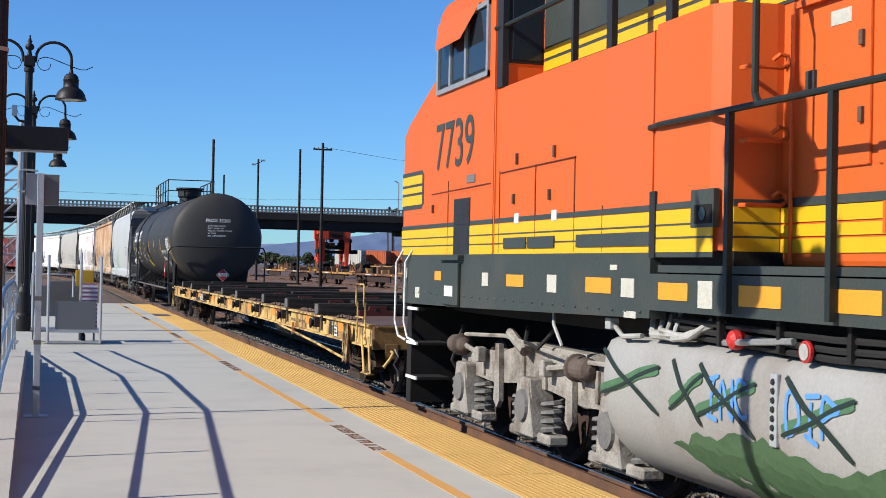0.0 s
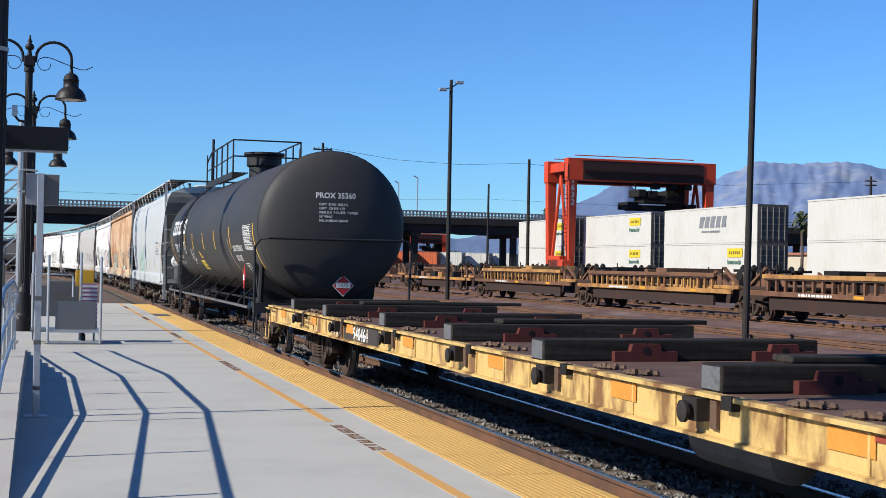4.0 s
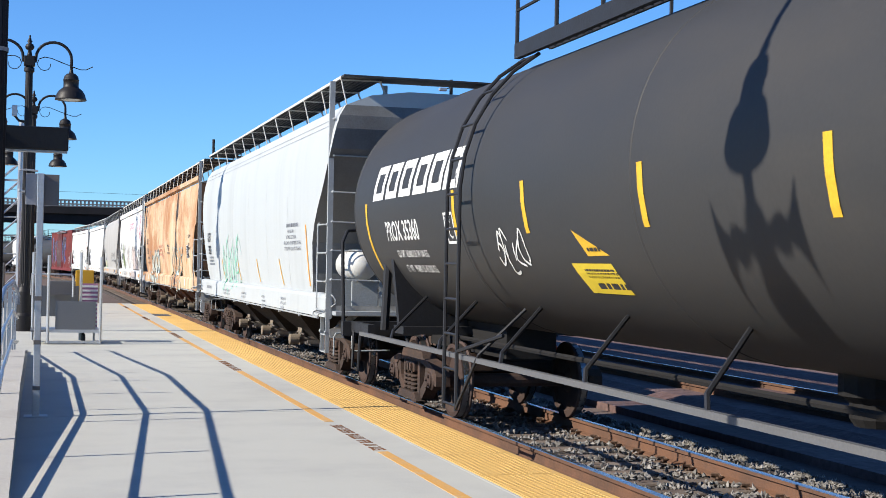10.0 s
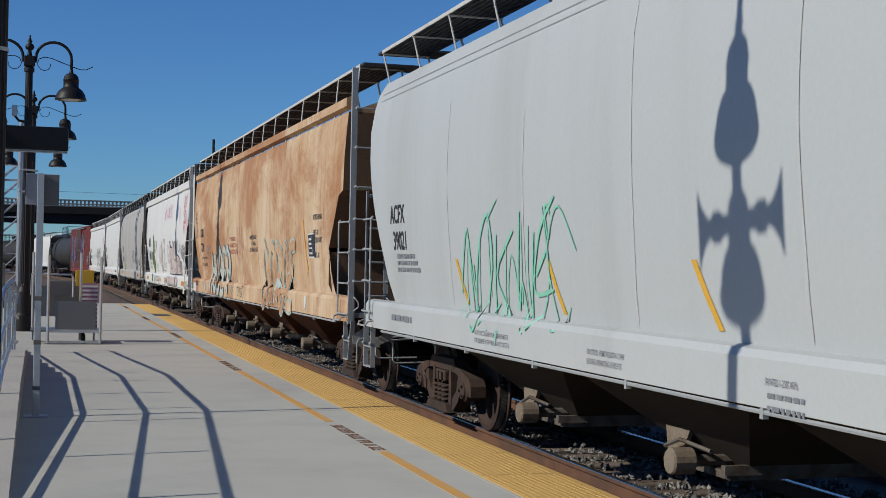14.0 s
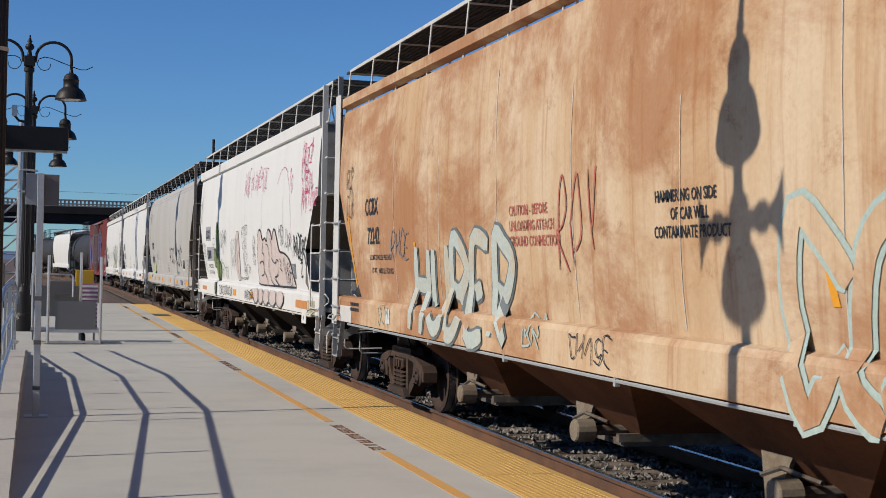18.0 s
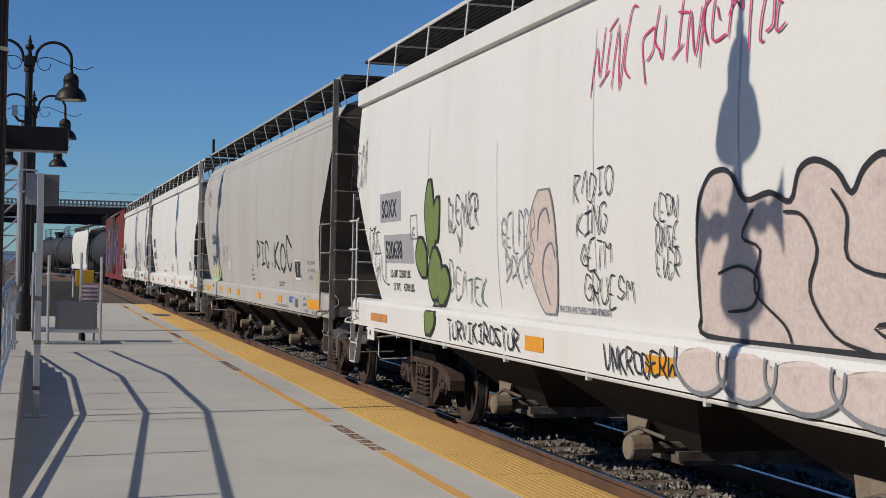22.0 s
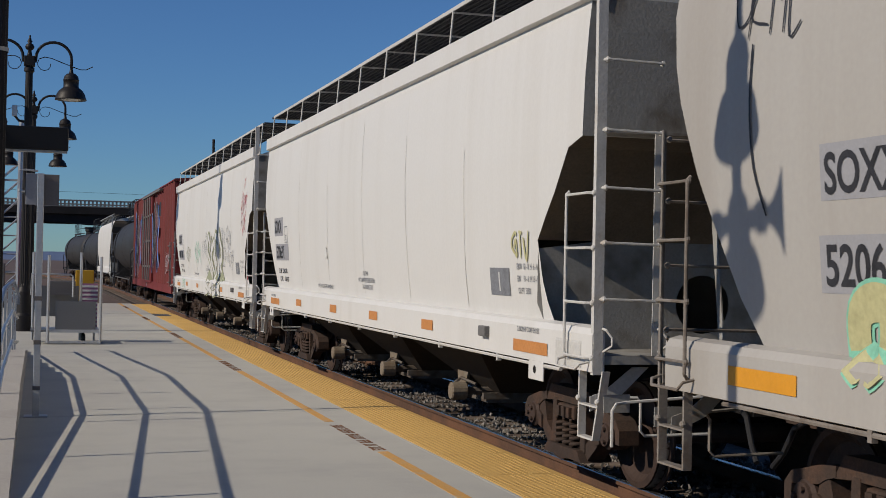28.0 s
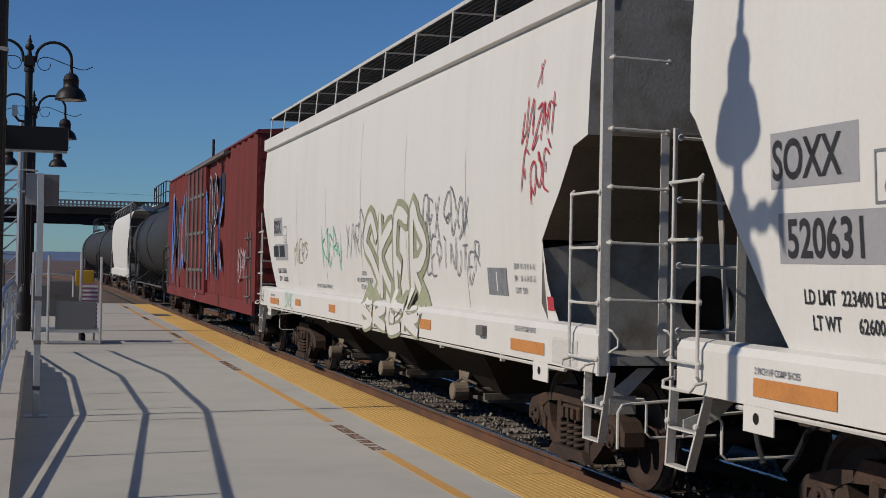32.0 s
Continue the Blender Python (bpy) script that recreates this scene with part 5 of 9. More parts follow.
    text_bars(side, -1.46, 2.01, 0.03, [0.25], M_letter)
    scrawl(side, "SEKO", -3.75, 1.88, 0.28, M_letter_w, 0.035, 0.6, 0.15, 0.28, 5, label="white scrawled tag")
    # end head lettering and hazard placard

    def head(x, z):
        q = min(((x / R) ** 2 + ((z - zc) / R) ** 2), 0.98)
        return Vector((x, -hc - dome * math.sqrt(1 - q) - 0.008, z))

    def head_words(text, x, z, hh, width=1.0):
        cu = bpy.data.curves.new("words", "FONT")
        cu.body, cu.size, cu.resolution_u, cu.offset = text, hh / 0.72, 2, hh * 0.03
        ob = bpy.data.objects.new("words", cu)
        me = bpy.data.meshes.new_from_object(ob)
        bpy.data.objects.remove(ob)
        bm = bmesh.new()
        bm.from_mesh(me)
        for v in bm.verts:
            v.co = head(x + v.co.x * width, z + v.co.y)
        part("lettering", bm, M_letter_w, car)

    head_words("PROX 35360", -0.42, 3.20, 0.115, 0.96)
    for k, line_ in enumerate(("CAPY  33960  GAL US", "CAPY  128 550  LTR", "SPRG D-5  7 OUTER  7 INNER", "36\" WHLS", "NO. 24 BRAKE BEAMS")):
        head_words(line_, -0.35, 3.05 - 0.083 * k, 0.05, 0.9)

    def diamond(x, z, r_, material, out, name, label=""):
        bm = bmesh.new()
        q = head(x, z)
        bm.faces.new([bm.verts.new((x + a * r_, q.y - out, z + b * r_)) for a, b in ((1, 0), (0, 1), (-1, 0), (0, -1))])
        return part(name, bm, material, car, label)

    diamond(0.2, 1.43, 0.225, M_letter_w, 0.05, "placard_border", "white placard border")
    diamond(0.2, 1.43, 0.205, M_red, 0.056, "placard", "red hazard placard reading 1075")
    q = head(0.2, 1.43)
    part("placard_band", B(lambda bm: bm.faces.new([bm.verts.new((0.2 + a, q.y - 0.062, 1.43 + b)) for a, b in ((-0.15, -0.05), (0.15, -0.05), (0.15, 0.06), (-0.15, 0.06))])), M_letter_w, car)
    cu = bpy.data.curves.new("words", "FONT")
    cu.body, cu.size = "1075", 0.11
    ob = bpy.data.objects.new("words", cu)
    me = bpy.data.meshes.new_from_object(ob)
    bpy.data.objects.remove(ob)
    me.transform(pose(0.2 - 0.115, q.y - 0.068, 1.43 - 0.03, 90))
    me.materials.append(M_letter)
    o = new("placard_number", me)
    o.parent = car
    # side placard on a stalk
    part("placard_stalk", B(tube, [(-1.58, -h + 1.5, 0.95), (-1.58, -h + 1.5, 1.3)], 0.015, 6), M_black, car)
    bm = bmesh.new()
    prism(bm, [(-h + 1.5 - 0.15, 1.55), (-h + 1.5, 1.28), (-h + 1.5 + 0.15, 1.55), (-h + 1.5, 1.82)], "x", -1.60, -1.585)
    part("side_placard", bm, M_red, car, "red and white hazard placard")
    bm = bmesh.new()
    prism(bm, [(-h + 1.41, 1.49), (-h + 1.59, 1.49), (-h + 1.59, 1.61), (-h + 1.41, 1.61)], "x", -1.606, -1.601)
    part("side_placard_band", bm, M_letter_w, car)
    return car


make_tank(46.25, 66.0)

# ---------------------------------------------------------------- hoppers in the order of the train
# pale grey hopper with rounded sides
car, side, h = hopper("pale grey round-sided covered hopper with faded graffiti", 66.9, 83.9, M_pale, M_slope_grey, ROUND, None, M_trim_grey, 6, M_trim_white, True)
for z in (3.98, 4.07):
    patch(side, -h + 0.5, h - 0.5, z, z + 0.012, M_trim_grey, "roof_crease", n=1)
words(side, "ACFX", -7.1, 2.38, 0.22, M_letter, 0.85)
words(side, "39021", -7.0, 2.06, 0.22, M_letter, 0.85)
text_bars(side, -6.85, 1.95, 0.05, [0.8, 0.9, 1.0], M_letter_g)
text_bars(side, 4.62, 2.49, 0.062, [1.1], M_letter_g)
for k, s_ in enumerate(("", "APPLIED 1-2017 ARIN", "CAUTION: DO NOT USE STEAM", "BOILING WATER OR SHARP OBJECTS TO CLEAN", "ENTER CAR WITH CLEAN SOFT SOLED SHOES")):
    words(side, s_, (4.62, 4.66, 4.52, 4.28, 4.32)[k], 2.49 - 0.10 * k, 0.062, M_letter_g, (0.78, 0.78, 0.78, 0.86, 0.86)[k])
for u in (-4.12, -1.45, 1.27, 3.95):
    patch(side, u, u + 0.075, 1.48, 1.94, mat("marking_amber", (0.533, 0.296, 0.037), 0.5, var=0.1), "stripe", lean=-0.7, n=4)
patch(side, 6.45, 6.53, 1.5, 2.5, M_reflect, "stripe", lean=-0.10, n=6)
scrawl(side, "ADKWE", -4.3, 1.46, 0.80, M_mint, 0.05, 0.52, 0.15, 0.2, 11, label="faded mint graffiti")
scrawl(side, "NIWUC", -4.15, 1.40, 0.92, M_mint, 0.03, 0.5, 0.1, 0.25, 14, label="faded mint graffiti")
scrawl(side, "C", -1.75, 2.12, 0.24, M_mint, 0.04, 0.45, 0.1, 0.1, 15)
words(side, "EXW 10 - 8 H  8 - 7", 4.2, 1.22, 0.05, M_letter_g, 0.9)
words(side, "EW   8 - 0 H 15 - 2", 4.2, 1.14, 0.05, M_letter_g, 0.9)
words(side, "CU FT 5400", 4.2, 1.06, 0.05, M_letter_g, 0.9)
text_bars(side, -6.9, 1.2, 0.07, [0.9], M_letter_g)
words(side, "2 INCH HF COMP SHOES", 7.35, 1.10, 0.045, M_letter_g, 0.8)
for u, z, lines in ((-3.6, 1.20, ("NOTE THIS CAR HAS FOUR COMPARTMENTS", "CAR EQUIPPED WITH VIB & GRAVITY OUTLETS")), (-0.72, 1.20, ("CAUTION  REMOVE BOTH CAPS", "BEFORE OPERATING OUTLETS"))):
    for k, s_ in enumerate(lines):
        words(side, s_, u, z - 0.075 * k, 0.045, M_letter_g, 0.78, bold=0.0004)
for k in range(3):
    words(side, ("PAINTED 1-2007 ARIN", "", "")[k], 2.02, 1.20 - 0.075 * k, 0.045, M_letter_g, 0.6, bold=0.0004) if k == 0 else text_bars(side, 2.05, 1.20 - 0.075 * k, 0.03, [0.4], M_letter_g)

# rusted cream hopper
car, side, h = hopper("cream covered hopper streaked with rust and graffiti", 84.7, 105.2, M_rusty, M_slope_rust, SQUARE, (4.1, 4.27, 1.58), M_trim_grey, 9, M_trim_white)
words(side, "CCBX", -8.28, 2.52, 0.22, M_letter, 0.85)
words(side, "72242", -8.18, 2.14, 0.22, M_letter, 0.85)
words(side, "LD LMT 219400 LB  99500 KG", -8.1, 1.93, 0.07, M_letter, 0.9)
words(side, "LT WT    66600 LB  30200 KG", -8.0, 1.76, 0.07, M_letter, 0.9)
for k, s_ in enumerate(("HAMMERING ON SIDE", "OF CAR WILL", "CONTAMINATE PRODUCT")):
    words(side, s_, (0.62, 0.86, 0.6)[k], 2.34 - 0.125 * k, 0.085, M_letter, 0.78)
M_faded_red = mat("faded_red_letters", (0.36, 0.095, 0.075), 0.7, var=0.2, scale=5, second=(0.38, 0.19, 0.11), amount=0.42)
for k, s_ in enumerate(("CAUTION - BEFORE", "UNLOADING ATTACH", "GROUND CONNECTION")):
    words(side, s_, -2.5, 2.34 - 0.14 * k, 0.095, M_faded_red, 0.85)
for k, s_ in enumerate(("INTERIOR LINING", "", "BMT 5 - 00", "EXTERIOR PAINT", "", "BMT 5 - 00")):
    words(side, s_, 7.46, 2.56 - 0.12 * k, 0.085, M_letter, 0.72)
patch(side, 7.02, 7.58, 1.98, 2.33, M_letter, "data_panel", label="black data panel with white border")
patch(side, 7.0, 7.6, 1.96, 2.35, M_letter_w, "data_border", lift=-0.003)
for a in range(4):
    text_bars(side, 7.06, 2.24 - 0.075 * a, 0.035, [0.2 if a < 2 else 0.25], M_letter_w)
patch(side, 7.33, 7.34, 2.0, 2.31, M_letter_w, "data_rule", lift=0.003)
for u, z0, z1, l in ((-9.0, 1.55, 2.55, -0.36), (-5.75, 1.68, 2.14, -0.3), (2.82, 1.68, 2.12, -0.3), (6.84, 1.73, 2.58, -0.33)):
    patch(side, u, u + 0.075, z0, z1, M_reflect, "stripe", lean=l, n=4)
M_slate = spray("spray_slate", (0.118, 0.137, 0.141))
M_frost = mat("spray_frost", (0.36, 0.40, 0.37), 0.65, var=0.12, scale=1.6, fine=30, bump=0.0, second=(0.414, 0.296, 0.178), amount=0.42)
bubble(side, "HUBER", -5.85, 1.16, 0.92, M_slate, M_frost, 0.235, 0.55, 0.05, 3, 0.032, label="pale blue graffiti letters with grey outline", advance=1.42)
part("corner_cover", B(box, -1.612, -1.598, h - 0.34, h - 0.02, 1.0, 4.32, bev=0.005), M_trim_white, side.car, "pale steel corner cover plate")
bubble(side, "CORGE", 2.4, 1.16, 0.98, M_teal, M_rusty, 0.27, 0.58, 0.1, 9, 0.045, label="pale teal outlined graffiti letters")
scrawl(side, "RHOE", -6.95, 1.95, 0.32, M_letter_g, 0.028, 0.5, 0.2, 0.15, 4)
scrawl(side, "RUE", -9.42, 2.88, 0.28, M_ink, 0.02, 0.4, 0.2, 0.3, 6)
scrawl(side, "CER", -9.4, 2.56, 0.28, M_ink, 0.02, 0.4, 0.2, 0.3, 7)
scrawl(side, "ROY", -1.3, 2.0, 0.55, M_faded_red, 0.03, 0.42, 0.1, 0.25, 8)
scrawl(side, "GCM", -7.4, 1.14, 0.22, M_teal, 0.022, 0.6, 0.1, 0.15, 9)
scrawl(side, "BR", -2.0, 1.15, 0.26, M_teal, 0.03, 0.7, 0.1, 0.2, 10)
scrawl(side, "CHASE", -0.9, 1.14, 0.22, M_ink, 0.018, 0.6, 0.1, 0.2, 12)
patch(side, 3.55, 3.95, 1.14, 1.3, M_letter_w, "paint_patch", label="white paint patch")
patch(side, 3.7, 3.9, 1.16, 1.28, M_red_spray, "sticker", lift=0.003)
patch(side, 6.9, 7.05, 1.14, 1.34, M_letter_w, "sticker")
patch(side, -7.0, -6.82, 1.14, 1.32, M_letter_w, "sticker")
text_bars(side, -9.0, 1.3, 0.045, [0.5, 0.5], M_letter)
patch(side, -9.7, -8.95, 1.06, 1.38, M_trim_white, "repaint", lift=-0.002)

# white hopper with many tags
car, side, h = hopper("white covered hopper covered in graffiti", 105.9, 123.0, M_cream, M_slope, SQUARE, (4.0, 4.25, 1.60), M_trim_white, 6)
patch(side, -6.92, -5.88, 2.40, 2.76, M_greypatch, "number_patch", lift=-0.004)
patch(side, -6.75, -5.36, 1.89, 2.24, M_greypatch, "number_patch", lift=-0.004)
words(side, "SOXX", -6.82, 2.46, 0.22, M_letter, 0.88)
words(side, "520638", -6.68, 1.95, 0.22, M_letter, 0.88)
words(side, "LD LMT  223300 LBS", -6.5, 1.72, 0.09, M_letter, 0.85)
words(side, "LT WT      62700 LBS", -6.4, 1.56, 0.09, M_letter, 0.85)
for a, b, c, d in ((-5.46, -5.16, 2.44, 2.455), (-5.46, -5.16, 2.17, 2.185), (-5.46, -5.445, 2.17, 2.455), (-5.175, -5.16, 2.17, 2.455)):
    patch(side, a, b, c, d, M_letter_g, "plate_frame", n=1)
words(side, "C", -5.38, 2.21, 0.11, M_letter_g)
for u, z0, w_, hh, s_ in ((-4.62, 1.95, 0.22, 0.85, 1), (-4.42, 2.15, 0.16, 0.45, 2), (-4.95, 1.75, 0.26, 0.42, 3), (-4.55, 1.5, 0.28, 0.55, 4), (-4.30, 1.45, 0.24, 0.40, 5), (-4.5, 1.12, 0.22, 0.35, 6)):
    bm, bm2 = bmesh.new(), bmesh.new()
    lean_ = (0.05, 0.28, -0.22, 0.18, 0.5, 0.1)[s_ - 1]
    for mesh_, grow, up in ((bm, 0.035, 0.002), (bm2, 0.0, 0.004)):
        rows = []
        for k in range(13):
            f_ = k / 12
            half_ = (w_ * 0.85 * math.sin(math.pi * min(0.97, 0.06 + 0.9 * f_)) ** 0.7) + grow
            zz = z0 - grow + (hh + 2 * grow) * f_
            uu = u + lean_ * hh * f_ + 0.03 * math.sin(5 * f_ + s_)
            rows.append([side.at(uu - half_, zz, up + 0.0012 * s_), side.at(uu, zz, up + 0.0012 * s_), side.at(uu + half_, zz, up + 0.0012 * s_)])
        quad_ring(mesh_, rows, close=False, caps=False)
    part("graffiti_outline", bm, M_ink, side.car)
    part("graffiti_fill", bm2, M_green, side.car, "green sprayed figure shape")
scrawl(side, "CLEAVER", -3.9, 2.3, 0.28, M_ink, 0.024, 0.40, 0.1, 0.2, 21)
scrawl(side, "Y", -3.6, 1.9, 0.35, M_ink, 0.02, 0.5, 0.1, 0.2, 22)
scrawl(side, "DEATEK", -3.95, 1.62, 0.26, M_dkgreen, 0.022, 0.6, 0.2, 0.2, 23, drop=-0.12)
scrawl(side, "SELFER", -2.2, 2.05, 0.3, M_letter_g, 0.02, 0.4, 0.1, 0.2, 24)
scrawl(side, "BOKOR", -2.1, 1.75, 0.26, M_letter_g, 0.02, 0.45, 0.1, 0.2, 25)
for grow, up, m_, nm, lb in ((0.02, 0.002, M_letter_g, "graffiti_outline", ""), (0.0, 0.004, M_pink, "graffiti_fill", "pale pink graffiti figure with a thin outline")):
    bm = bmesh.new()
    rows = []
    for k in range(19):
        f_ = k / 18
        half_ = 0.36 * math.sin(math.pi * (0.05 + 0.9 * f_)) ** 0.6 + grow
        uu, zz = -1.02 - 0.12 * math.sin(3 * f_), 1.48 - grow + (1.05 + 2 * grow) * f_
        rows.append([side.at(uu - half_, zz, up), side.at(uu + half_, zz, up)])
    quad_ring(bm, rows, close=False, caps=False)
    part(nm, bm, m_, side.car, lb)
bm = bmesh.new()
ribbon(bm, side, [(-1.0, 1.55), (-1.12, 1.8), (-1.05, 2.0), (-0.88, 2.08), (-0.8, 1.95)], 0.022, 0.008)
ribbon(bm, side, [(-1.2, 2.1), (-1.15, 2.3), (-0.98, 2.38), (-0.9, 2.25)], 0.02, 0.009)
part("graffiti", bm, M_letter_g, side.car)
for k, s_ in enumerate(("RADIO", "KING", "GETM", "GRUESM")):
    scrawl(side, s_, -0.35 + 0.05 * k, 2.42 - 0.27 * k, 0.2, M_ink, 0.018, 0.6, 0.1, 0.18, 30 + k)
for k, s_ in enumerate(("LEON", "ONCE", "EVER")):
    scrawl(side, s_, 1.15, 2.22 - 0.2 * k, 0.16, M_ink, 0.015, 0.45, 0.1, 0.2, 40 + k)
PIECE = [(1.78, 1.52), (1.81, 2.22), (1.95, 2.45), (2.11, 2.51), (2.28, 2.48), (2.45, 2.31), (2.75, 2.34), (2.98, 2.28), (3.08, 2.45), (3.25, 2.5), (3.46, 2.43), (3.6, 2.3), (3.72, 2.42), (3.88, 2.49), (4.01, 2.44), (4.19, 2.26), (4.41, 2.08), (4.8, 2.05), (5.16, 1.99), (5.41, 1.89), (5.61, 1.72), (5.82, 1.49)]
bm = bmesh.new()
quad_ring(bm, [[side.at(u, 1.43 + (z - 1.43) * q / 5, 0.002) for q in range(6)] for u, z in PIECE], close=False, caps=False)
part("graffiti_fill", bm, M_pink, side.car, "pale pink bubble letters with black outline")
for q, stroke in enumerate((PIECE, [(1.78, 1.55), (1.84, 1.44), (2.9, 1.43), (4.2, 1.44), (5.82, 1.45)], [(2.07, 1.85), (2.36, 1.9), (2.58, 1.82), (2.48, 1.65), (2.17, 1.61)],
                           [(2.56, 2.25), (2.41, 2.08), (2.62, 2.0), (2.53, 1.75), (2.84, 1.56), (2.91, 1.45)], [(2.91, 2.22), (3.12, 2.19), (3.25, 2.0), (3.15, 1.76), (3.37, 1.52), (3.71, 1.45)],
                           [(3.42, 2.33), (3.56, 2.18), (3.55, 1.95), (3.88, 1.86), (4.12, 1.93), (4.24, 1.86), (4.13, 1.66), (3.76, 1.58), (4.18, 1.46)], [(4.41, 1.95), (4.55, 1.86), (4.44, 1.78), (4.63, 1.72)],
                           [(4.96, 1.99), (4.84, 1.87), (4.97, 1.7), (5.13, 1.46)])):
    bm = bmesh.new()
    ribbon(bm, side, stroke, 0.036 if q < 2 else 0.022, 0.006 + 0.002 * q)
    part("graffiti_outline", bm, M_ink, side.car)
# the drips of the same piece run over the sill
for k, u in enumerate((1.95, 2.55, 3.2, 3.95, 4.75)):
    w_ = (0.36, 0.36, 0.42, 0.46, 0.42)[k]
    rows = [side.at(u + w_ * math.cos(a), 1.22 + 0.15 * math.sin(a), 0.004 + 0.001 * k) for a in [math.pi * 2 * q / 18 for q in range(18)]]
    bm = bmesh.new()
    bm.faces.new([bm.verts.new(p) for p in rows])
    part("graffiti_fill", bm, M_pink, side.car)
    bm = bmesh.new()
    ribbon(bm, side, [(u - w_, 1.36), (u - w_ * 0.95, 1.2), (u - w_ * 0.4, 1.09), (u + w_ * 0.3, 1.08), (u + w_ * 0.9, 1.18), (u + w_, 1.34)], 0.032, 0.012 + 0.001 * k)
    part("graffiti_outline", bm, M_letter_g, side.car)
scrawl(side, "HGO.UDR", 4.35, 2.28, 0.27, M_ink, 0.024, 0.5, 0.1, 0.2, 46, drop=-0.1)
scrawl(side, "RAZERS", 5.85, 2.0, 0.34, M_ink, 0.055, 0.42, 0.1, 0.22, 47, drop=-0.06)
scrawl(side, "Z", 6.4, 1.62, 0.22, M_ink, 0.035, 0.8, 0.1, 0.2, 48)
scrawl(side, "DSES", 4.95, 1.7, 0.18, M_ink, 0.02, 0.5, 0.1, 0.2, 49)
scrawl(side, "SDES", 5.1, 1.5, 0.18, M_ink, 0.02, 0.5, 0.1, 0.2, 50)
scrawl(side, "NINE OU INKEPTOE", 0.0, 3.3, 0.38, M_magenta, 0.025, 0.38, 0.15, 0.25, 51)
bm = bmesh.new()
ribbon(bm, side, [(4.15, 3.3), (4.6, 3.55), (5.1, 3.5), (5.5, 3.0), (5.6, 2.3), (5.7, 1.95)], 0.011, 0.004)
part("graffiti", bm, M_magenta, side.car)
scrawl(side, "16", 5.45, 3.15, 0.28, M_magenta, 0.025, 0.4, 0.1, 0.2, 52)
for k, s_ in enumerate(("KROEP", "CABIN", "MARTING")):
    scrawl(side, s_, 6.5 + 0.05 * k, 3.45 - 0.34 * k, 0.34, M_magenta, 0.028, 0.42, 0.15, 0.3, 53 + k)
scrawl(side, "TURVIKIROSTUR", -3.75, 1.12, 0.18, M_ink, 0.03, 0.72, -0.2, 0.12, 57)
scrawl(side, "UNKROGERW", 0.4, 1.12, 0.17, M_ink, 0.025, 0.6, -0.2, 0.15, 58)
scrawl(side, "PIESA", -8.55, 2.95, 0.5, M_ink, 0.025, 0.26, 0.1, 0.2, 60)
scrawl(side, "CRK", -7.5, 2.0, 0.35, M_ink, 0.022, 0.4, 0.1, 0.25, 61)
scrawl(side, "STLL", -7.3, 1.62, 0.35, M_ink, 0.022, 0.4, 0.1, 0.25, 62)
words(side, "NOTE: THIS CAR HAS THREE COMPARTMENTS", -1.0, 1.50, 0.055, M_letter_g, 0.8)
patch(side, 5.46, 5.9, 1.6, 1.86, M_letter_g, "data_panel", label="grey data panel")
patch(side, 5.66, 5.69, 1.64, 1.82, M_letter_w, "data_rule", lift=0.003)
for u in (-1.4, 1.1, 3.9):
    patch(side, u, u + 0.46, 1.14, 1.27, M_reflect, "reflector")
patch(side, -7.25, -6.4, 1.15, 1.25, M_reflect_o, "reflector")
patch(side, 6.3, 7.3, 1.13, 1.26, M_reflect_o, "reflector")
patch(side, 7.35, 7.95, 1.06, 1.38, mat("stain_ochre", (0.333, 0.296, 0.2), 0.7, var=0.2, scale=4), "stain", lift=-0.002)
patch(side, 7.05, 7.2, 1.5, 1.62, M_red_spray, "sticker")

# dull grey round-sided hopper
car, side, h = hopper("dull grey covered hopper with black tags", 124.3, 141.0, M_dull, M_slope, [(z, w, a * 0.68, b) for z, w, a, b in ROUND], None, M_trim_old, 7, M_trim_grey)
for z in (3.98, 4.07):
    patch(side, -h + 0.5, h - 0.5, z, z + 0.012, M_trim_grey, "roof_crease", n=1)
scrawl(side, "PIC.", 0.95, 1.82, 0.44, M_ink, 0.055, 0.9, 0.15, 0.1, 71, drop=-0.02, label="black sprayed tag")
scrawl(side, "KOC.", 3.05, 1.74, 0.52, M_ink, 0.06, 0.92, 0.15, 0.12, 72, label="black sprayed tag")
patch(side, -6.26, -5.36, 2.265, 2.58, M_greypatch, "number_patch", lift=-0.004)
patch(side, -6.30, -4.98, 1.755, 2.075, M_greypatch, "number_patch", lift=-0.004)
words(side, "SOXX", -6.22, 2.305, 0.23, M_letter, 0.85)
words(side, "520623", -6.25, 1.80, 0.23, M_letter, 0.90)
M_straw = spray("spray_straw", (0.407, 0.385, 0.207))
bubble(side, "OAM", -5.95, 1.36, 0.40, M_mint, M_straw, 0.26, 0.7, 0.1, 73, 0.025, label="straw coloured graffiti with green outline")
scrawl(side, "SKETZ", -4.3, 1.85, 0.32, M_letter_g, 0.02, 0.4, 0.1, 0.25, 74)
scrawl(side, "JUKML", -7.45, 3.35, 0.35, M_ink, 0.022, 0.45, 0.1, 0.25, 75)
bm = bmesh.new()
ribbon(bm, side, [(-7.0, 3.25), (-7.02, 2.9), (-6.98, 2.5), (-6.85, 2.2)], 0.02, 0.004)
part("graffiti", bm, M_ink, side.car)
patch(side, 5.1, 5.62, 1.58, 1.92, M_letter_w, "data_border")
patch(side, 5.13, 5.59, 1.63, 1.90, M_letter, "data_panel", lift=0.003)
patch(side, 5.35, 5.37, 1.63, 1.90, M_letter_w, "data_rule", lift=0.006)
